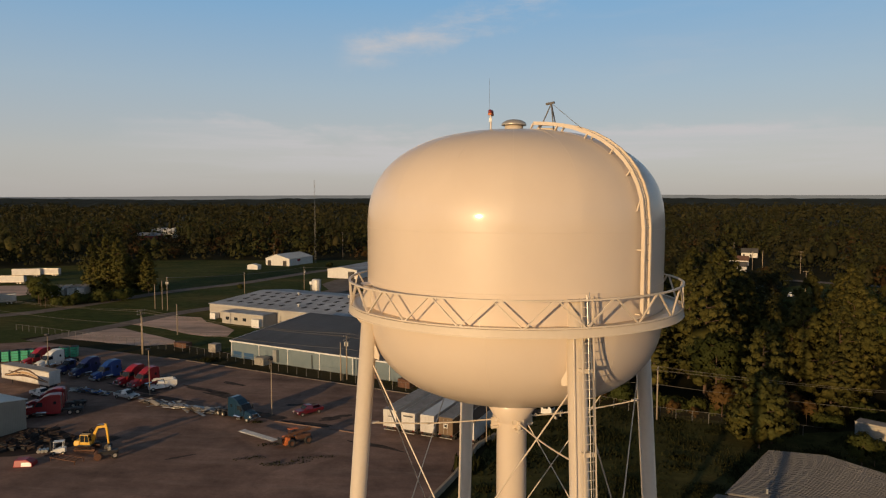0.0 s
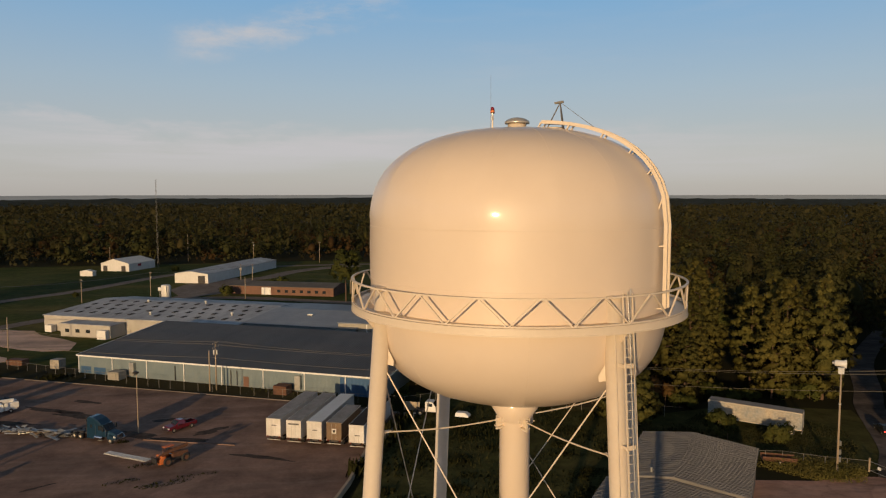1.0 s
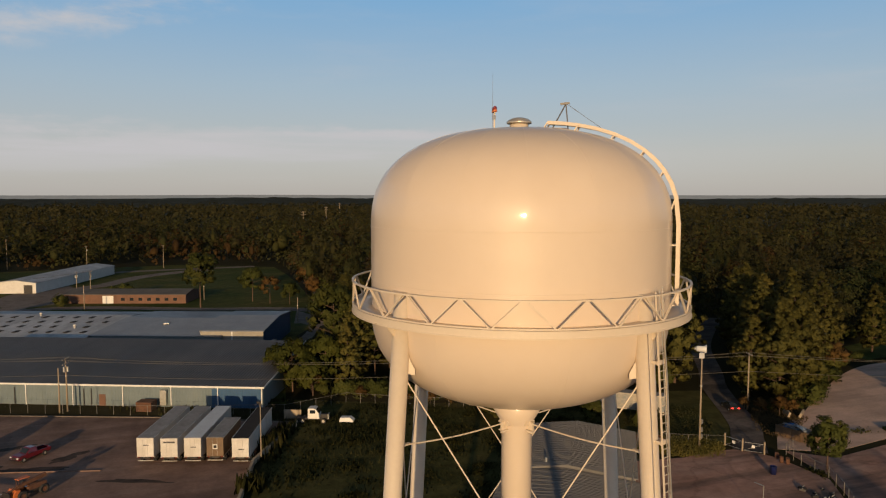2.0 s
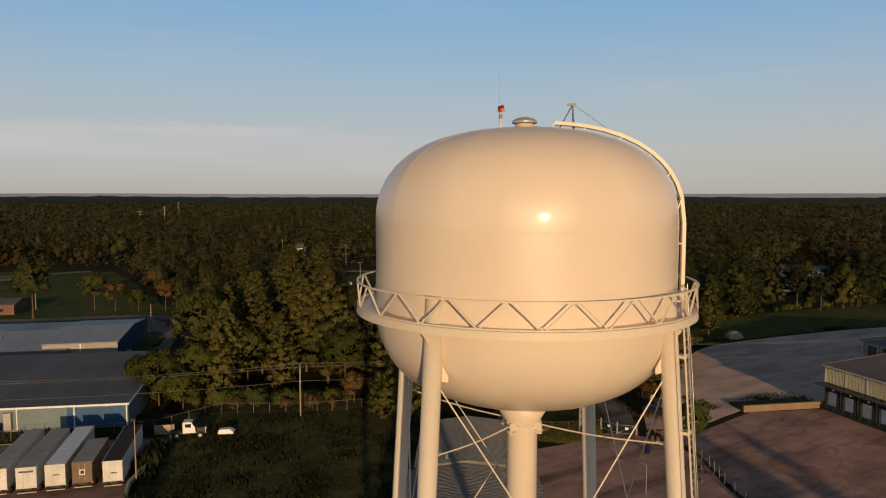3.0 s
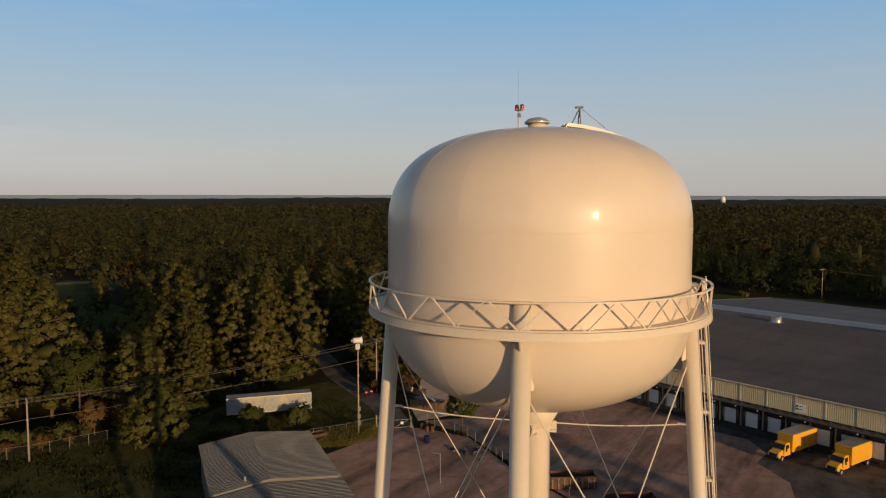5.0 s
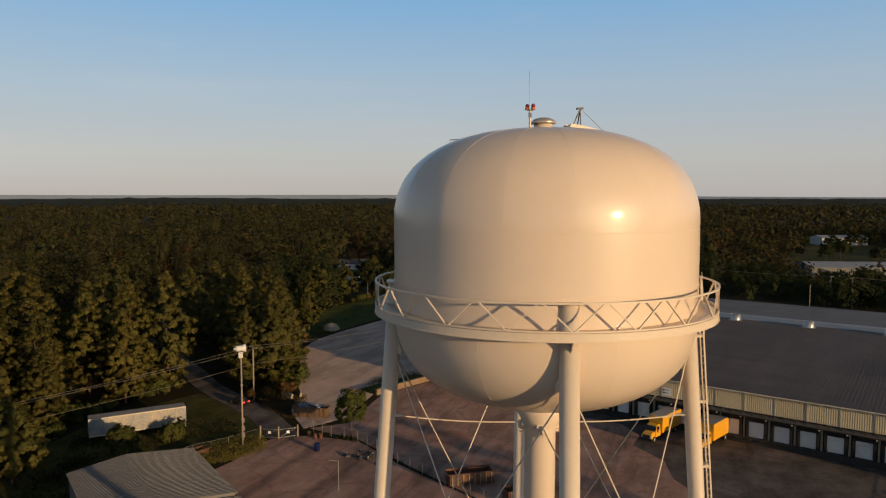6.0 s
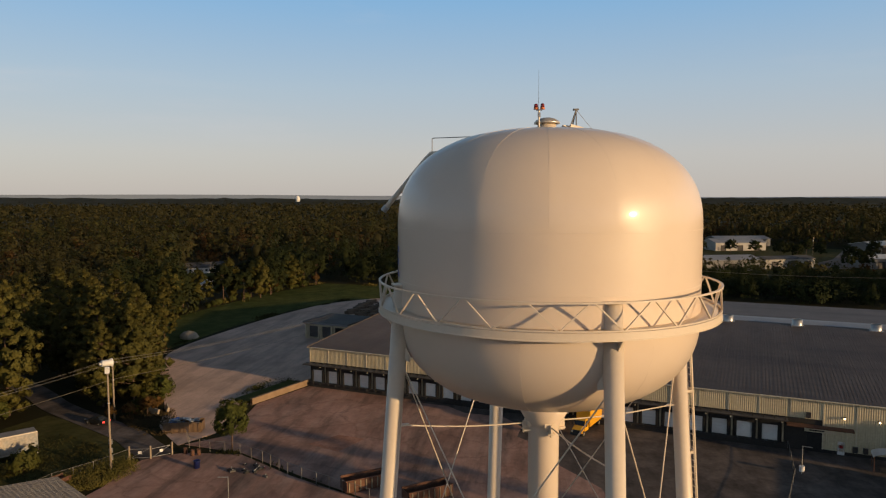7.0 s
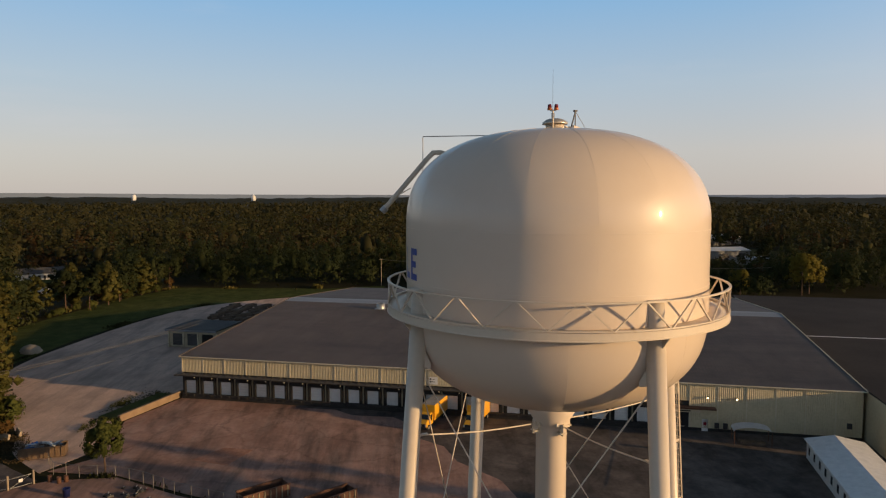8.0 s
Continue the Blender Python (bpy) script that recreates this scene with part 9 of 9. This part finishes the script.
# ---------------------------------------------------------------- poles, wires, fences and small things
def utility_pole(label, x, y, h, arms=1, turn=0.0, transformers=0, wood=True, name="utility_pole"):
    t = thing(name, label, "pole", pose(x, y, 0, 0, 0, turn), "utility poles")
    part("shaft", rod((0, 0, -0.3), (0, 0, h), 0.17, 0.11, 12), M["pole_wood"] if wood else M["galv"], t, "", True)
    for k in range(arms):
        z = h - 0.35 - 0.9 * k
        arm = part("crossarm", box(-0.06, -1.25, z, 0.07, 1.25, z + 0.12, 0.01), M["pole_wood"], t)
        for yy in (-1.1, -0.45, 0.45, 1.1):
            part("insulator", lathe([(0, 0.0), (0.05, 0.0), (0.07, 0.05), (0.045, 0.1), (0.06, 0.15), (0.0, 0.2)], 8), M["galv"], arm, m=Matrix.Translation((0, yy, z + 0.12)))
    for k in range(transformers):
        c = (0.35 * math.cos(2.1 * k), 0.35 * math.sin(2.1 * k), h - 2.6)
        tr = part("transformer", rod(c, (c[0], c[1], c[2] + 0.9), 0.24, n=14), M["galv"], t)
        part("bushing", rod((c[0], c[1], c[2] + 0.9), (c[0], c[1], c[2] + 1.15), 0.05, n=6), M["dark_metal"], tr)
    part("cable_clamp", rod((0, 0, h * 0.66), (0, 0, h * 0.66 + 0.15), 0.2, n=10), M["galv"], t)
    return t


def lamp_pole(label, x, y, h, turn, name="lamp_pole"):
    t = thing(name, label, "lamp post", pose(x, y, 0, 0, 0, turn), "yard lamp posts")
    part("shaft", rod((0, 0, -0.2), (0, 0, h), 0.10, 0.06, 10), M["pole_wood"], t)
    part("head", box(-0.15, -0.35, h - 0.15, 0.55, 0.35, h + 0.18, 0.06), M["dark_metal"], t)
    part("bracket", bar((0, 0, h - 0.5), (0.3, 0, h - 0.1), 0.05, 0.05), M["dark_metal"], t)
    return t


LINE = [(-157.0, 160.5, 11.0), (-94.9, 138.2, 11.6), (-36.4, 118.6, 10.3), (26.2, 96.9, 9.8), (85.5, 76.2, 11.0), (150.0, 53.5, 9.0)]
turn = math.degrees(math.atan2(-21.7, 62.6))
for k, (x, y, h) in enumerate(LINE[:-1]):
    utility_pole("weathered wooden utility pole with crossarm and wires", x, y, h, 2 if k in (1, 2) else 1, turn, 3 if k == 2 else 0)
utility_pole("second wooden pole beside the transformer pole", -37.6, 118.0, 8.6, 0, turn)
utility_pole("second wooden pole beside the yard", -94.0, 137.0, 10.0, 0, turn)


def wire(p, q, sag, r, label, parent=None):
    pts = [tuple(p[i] + (q[i] - p[i]) * t / 14 - (sag * 4 * (t / 14) * (1 - t / 14) if i == 2 else 0) for i in range(3)) for t in range(15)]
    ob = part("power_line", tube(pts, r, 4), M["wire"], None)
    return tagged(ob, label, "wire", "overhead wires")


nx_, ny_ = 0.33, 0.94
for (x0, y0, h0), (x1, y1, h1) in zip(LINE, LINE[1:]):
    for o in (-1.1, -0.45, 0.45, 1.1):
        wire((x0 + nx_ * o, y0 + ny_ * o, h0 - 0.05 - 0.3 * (o < 0)), (x1 + nx_ * o, y1 + ny_ * o, h1 - 0.05 - 0.28 * (o < 0)), 0.8 + 0.25 * o, 0.02, "thin overhead power line between wooden poles")
    wire((x0, y0, h0 * 0.68), (x1, y1, h1 * 0.68), 0.7, 0.03, "lower overhead cable between wooden poles")
POLES_FIELD = ((-111.5, 249, 9, 0, 1), (-90.5, 264, 10, 1, 1), (-122.5, 205, 12, 2, 2), (-125.2, 206.5, 10.5, 0, 0), (-128.5, 207.5, 9, 0, 0), (-98, 163.4, 9, 0, 0), (-51, 251, 9, 0, 0), (-57.7, 282, 11, 2, 1), (-53, 284, 11, 1, 1), (-150, 395, 11, 0, 1), (-112, 420, 17, 0, 0), (-70, 405, 13, 1, 1))
POLES_WOODS = ((-30, 400, 13, 0, 1), (-10, 262, 8, 0, 0), (18, 200, 8, 0, 0), (264, -52.6, 11, 1, 1), (261.8, -59.3, 11, 1, 1), (285, 9.5, 12, 0, 1), (258.5, -45, 8, 0, 0), (486, -192, 12, 2, 2), (120, 268, 10, 0, 1), (150, 350, 12, 0, 1))
for x, y, h, tr, ar in POLES_FIELD + POLES_WOODS:
    utility_pole("slim wooden utility pole standing in the grass", x, y, h, ar, 40, tr)
for x0, y0, h0, x1, y1, h1 in ((264, -52.6, 10.9, 261.8, -59.3, 10.9), (285, 9.5, 11.8, 264, -52.6, 10.9), (261.8, -59.3, 10.9, 243, -150, 11), (-90.5, 264, 9.8, -53, 284, 10.9), (-122.5, 205, 11.8, -90.5, 264, 9.8)):
    for o in (-0.6, 0.6):
        wire((x0 + o, y0, h0), (x1 + o, y1, h1), 1.0, 0.03, "thin overhead power line behind the buildings")
for x, y, h in ((101.4, 755, 25), (160, 940, 27), (229, 1191, 30)):
    q = thing("transmission_pole", "tall pale transmission pole above the far woods", "pole", at(x, y, 30), "transmission poles")
    part("shaft", rod((0, 0, -0.2), (0, 0, h), 0.55, 0.4, 8), M["pole_wood"], q)
    for z in (h - 1.2, h - 4.2):
        part("crossarm", bar((-3.2, 0, z), (3.2, 0, z), 0.4, 0.4), M["pole_wood"], q)
lamp_pole("tall wooden yard lamp post beside the tractor", -44.4, 93.0, 10.5, 150)
lamp_pole("wooden lamp post beside the parked trailers", -4.1, 81.6, 9.0, 180)
lamp_pole("tall wooden yard lamp post among the trucks", -73.7, 103.0, 9.5, 150)
lamp_pole("wooden lamp post behind the truck row", -106.0, 117.5, 9.0, 180)
# siren pole by the gate
sp = utility_pole("tall wooden pole with a white warning siren", 62.2, 61.7, 15.9, 0, 20, 0, True, "siren_pole")
sir = part("siren", lathe([(0.0, -0.75), (0.40, -0.75), (0.46, -0.6), (0.46, 0.3), (0.62, 0.62), (0.62, 0.75), (0.50, 0.72), (0.30, 0.35), (0.0, 0.3)], 24), M["white_trim"], sp, "white siren drum", True, Matrix.Translation((-0.2, 0, 16.55)) @ pose(0, 0, 0, 90, 0, 30))
part("motor", rod((0, 0, -1.05), (0, 0, -0.752), 0.26, n=14), M["galv"], sir)
part("siren_box", box(-0.25, -0.22, 15.0, 0.40, 0.32, 15.9, 0.03), M["white_trim"], sp)
for z in (2.0, 3.1, 4.4):
    part("control_box", box(0.1, -0.25, z, 0.45, 0.25, z + 0.7, 0.03), M["galv"], sp)


def fence(label, pts, h=1.9, gap=3.0, name="chain_link_fence", mesh=True):
    f = thing(name, label, "fence", pose(0, 0, 0))
    pm_ = rod((0, 0, -0.1), (0, 0, h), 0.045, n=6)
    me_ = bpy.data.meshes.new("post")
    pm_.to_mesh(me_)
    pm_.free()
    me_.materials.append(M["fence_steel"])
    for (x0, y0), (x1, y1) in zip(pts, pts[1:]):
        d = math.hypot(x1 - x0, y1 - y0)
        n = max(1, round(d / gap))
        for k in range(n):
            shared("post", me_, f, Matrix.Translation((x0 + (x1 - x0) * k / n, y0 + (y1 - y0) * k / n, 0)))
        part("top_rail", rod((x0, y0, h - 0.04), (x1, y1, h - 0.04), 0.028, n=5), M["fence_steel"], f)
        if mesh:
            b = bmesh.new()
            b.faces.new([b.verts.new(p) for p in ((x0, y0, 0.05), (x1, y1, 0.05), (x1, y1, h - 0.08), (x0, y0, h - 0.08))])
            part("wire_mesh", b, M["chain"], f)
    return f


fence("grey chain-link fence along the truck yard", [(-150, 165), (-86, 142.2), (-46.3, 120.9), (-33.9, 116.2), (-25, 112), (2, 103), (14.4, 106.9)])
fence("pale chain-link fence at the edge of the woods", [(14.4, 106.7), (27.1, 98.6), (40.4, 94.2), (52, 89.5)], 2.0)
fence("chain-link fence beside the metal shed", [(50.0, 69.0), (57.5, 67.6), (62.4, 64.6), (67.8, 62.3)], 1.7, 2.6)
fence("chain-link fence between the two yards", [(77.9, 58.2), (73.8, 55.6), (72.4, 51.4), (72.0, 46.2), (69.3, 41.4), (65.4, 36.0), (62.4, 30.7), (58, 22), (50, 4)], 1.9, 2.6)
fence("low fence beside the office lot", [(86.3, -40.2), (74.2, -37.1), (59.7, -31.0)], 1.3, 3.0)
gt_ = thing("gate", "wide chain-link gate across the lane", "gate", pose(0, 0, 0))
for x, y in ((67.8, 62.3), (68.5, 59.2), (70.6, 56.8)):
    part("gate_post", rod((x, y, -0.1), (x, y, 2.1), 0.14, n=10), M["pole_wood"], gt_)
for (x0, y0), (x1, y1) in (((67.8, 62.1), (68.5, 59.4)), ((68.55, 59.0), (70.5, 57.0))):
    for z in (0.25, 1.6):
        part("gate_rail", rod((x0, y0, z), (x1, y1, z), 0.035, n=6), M["galv"], gt_)
    part("gate_brace", rod((x0, y0, 0.25), (x1, y1, 1.6), 0.025, n=6), M["galv"], gt_)
    part("gate_sign", box(-0.25, -0.02, 0.8, 0.25, 0.02, 1.25, m=pose((x0 + x1) / 2, (y0 + y1) / 2, 0, 0, 0, math.degrees(math.atan2(y1 - y0, x1 - x0)))), M["white_trim"], gt_)
setting("yard_wall", strip([(3.0, 95.2), (-1.2, 87.5), (-5.4, 79.8), (-8.3, 66.5), (-12, 54)], 0.4, 0.0, 0.9), M["concrete"], "low pale concrete wall overgrown with weeds", "wall")
setting("kerb", strip([(-86, 134.8), (-47.6, 119.6), (-19.4, 108.5), (2.6, 97.8)], 0.3, 0.0, 0.18), M["road"], "concrete kerb of the truck yard", "kerb")

bi = thing("waste_bin", "dark blue plastic waste barrel", "bin", pose(65.9, 50.3, 0.06))
tagged(bi, "dark blue plastic waste barrel on asphalt")
part("barrel", lathe([(0, 0), (0.42, 0), (0.5, 1.1), (0.54, 1.15), (0.46, 1.15), (0.4, 0.2), (0, 0.15)], 18), M["navy"], bi, "", True)
for x, y in ((71.2, 54.9), (71.0, 52.6), (70.6, 53.4)):
    o = thing("oil_drum", "rusty red steel drum beside the fence", "drum", pose(x, y, 0.06), "oil drums")
    part("drum", lathe([(0, 0), (0.3, 0), (0.31, 0.3), (0.29, 0.32), (0.31, 0.34), (0.31, 0.6), (0.29, 0.62), (0.3, 0.9), (0.27, 0.9), (0.26, 0.85), (0, 0.85)], 16), M["rust"], o, "", True)
for k in range(13):
    x, y = 66.0 + rj.gauss(0, 1.0), 42.3 + rj.gauss(0, 1.9)
    o = thing("scrap_part", "oddment of scrap metal by the fence", "scrap", pose(x, y, 0.06, 0, 0, rj.uniform(0, 360)), "yard scrap")
    s = rj.uniform(0.22, 0.55)
    part("block", box(-s, -s * 0.5, 0, s, s * 0.5, s * 0.7, 0.05), M[rj.choice(["dark_metal", "dark_metal", "rust", "black", "black", "maroon", "grey_roof"])], o)
    part("rim", rod((0, 0, s * 0.7), (0, s * 0.6, s * 1.1), 0.06, n=6), M["galv"], o)
rp = thing("rusty_trailer", "low rusty utility trailer in weeds", "trailer", pose(56.5, 67.0, 0.0, 0, 0, -20))
part("bed", box(-2.4, -0.9, 0.5, 2.4, 0.9, 0.7, 0.03), M["rust"], rp)
for s in (-1, 1):
    part("side", box(-2.4, s * 0.9 - 0.03, 0.7, 2.4, s * 0.9 + 0.03, 1.2), M["rust"], rp)
    wheel(rp, 0.0, s * 1.05, 0.36, 0.22)
yl = thing("lot_lamp", "short grey lamp post with a white bucket", "lamp post", pose(75.5, -38.5, 0.05))
part("shaft", rod((0, 0, 0), (0, 0, 4.2), 0.06, n=8), M["galv"], yl)
part("arm", bar((0, 0, 4.15), (-0.4, -1.2, 4.15), 0.08, 0.08), M["galv"], yl)
part("bucket", lathe([(0, 0.4), (0.35, 0.4), (0.4, 1.2), (0, 1.2)], 14), M["white_trim"], yl)
yl = thing("lot_lamp", "short grey lamp post with a plain arm", "lamp post", pose(53.5, 39.6, 0.06))
part("shaft", rod((0, 0, 0), (0, 0, 4.3), 0.06, n=8), M["galv"], yl)
part("arm", bar((0, 0, 4.25), (-0.2, 1.3, 4.25), 0.08, 0.08), M["galv"], yl)
# mound of earth and stacked timber by the track
b = bmesh.new()
bmesh.ops.create_icosphere(b, subdivisions=3, radius=1, matrix=Matrix.Diagonal((4.2, 2.6, 1.6, 1)))
for v_ in b.verts:
    v_.co += Vector((0, 0, 0.25 * noise.noise(v_.co * 0.9))) + v_.co * 0.12 * noise.noise(v_.co * 1.7)
mo = part("earth_mound", b, M["concrete"], None, "", True, pose(157.7, 99.5, 0.0, 0, 0, 30))
tagged(mo, "pale mound of earth on the grass", "mound")
for k in range(28):
    f_, g_ = (k % 7) / 6, (k // 7) / 3
    x = (196 + 7 * g_) * (1 - f_) + 227 * f_ + rj.uniform(-0.8, 0.8)
    y = (52 + 12 * g_) * (1 - f_) + (46 + 16 * g_) * f_ + rj.uniform(-0.6, 0.6)
    o = thing("timber_stack", "flat stack of weathered timber on gravel", "timber", pose(x, y, 0.03, 0, 0, -35 + rj.uniform(-6, 6)), "timber stacks")
    for j in range(4):
        part("beam", box(-1.9 + rj.uniform(-0.3, 0.3), -1.2 + 0.62 * j, 0.0, 1.9 + rj.uniform(-0.3, 0.3), -0.65 + 0.62 * j, 0.5 + 0.9 * rj.random(), 0.03), M["timber"], o)
for k, (x, y) in enumerate(((24.0, 204.0), (26.5, 202.5), (29.0, 200.0))):
    o = thing("crate_stack", "tall stack of reddish wooden pallets", "pallets", pose(x, y, 0.02, 0, 0, 20), "pallet stacks")
    for j in range(5):
        part("pallet", box(-1.0, -1.0, 0.5 * j, 1.0, 1.0, 0.5 * j + 0.4, 0.03), M["timber"], o)
for x, y, nm, mt in ((-88.0, 146.5, "rusty_bin", "rust"), (-77.0, 141.8, "wooden_crate", "junk")):
    o = thing(nm, "weathered box standing beyond the fence", "box", pose(x, y, 0.02, 0, 0, -20))
    part("body", box(-2.2 if mt == "rust" else -1.2, -1.1, 0.3, 2.2 if mt == "rust" else 1.2, 1.1, 1.6 if mt == "rust" else 2.4, 0.06), M[mt], o)
    part("skid", box(-1.1, -0.9, 0, 1.1, 0.9, 0.297), M["dark_metal"], o)
for x, y, a in ((91.5, 69.5, 35), (89.5, 71.0, 60)):
    o = thing("concrete_slab", "leaning slab of pale concrete in brush", "rubble", pose(x, y, 0.0, 0, 0, a))
    part("slab", box(-1.6, -0.2, 0, 1.6, 0.2, 1.1, 0.05, m=pose(0, 0, 0, 18, 0, 0)), M["concrete"], o)
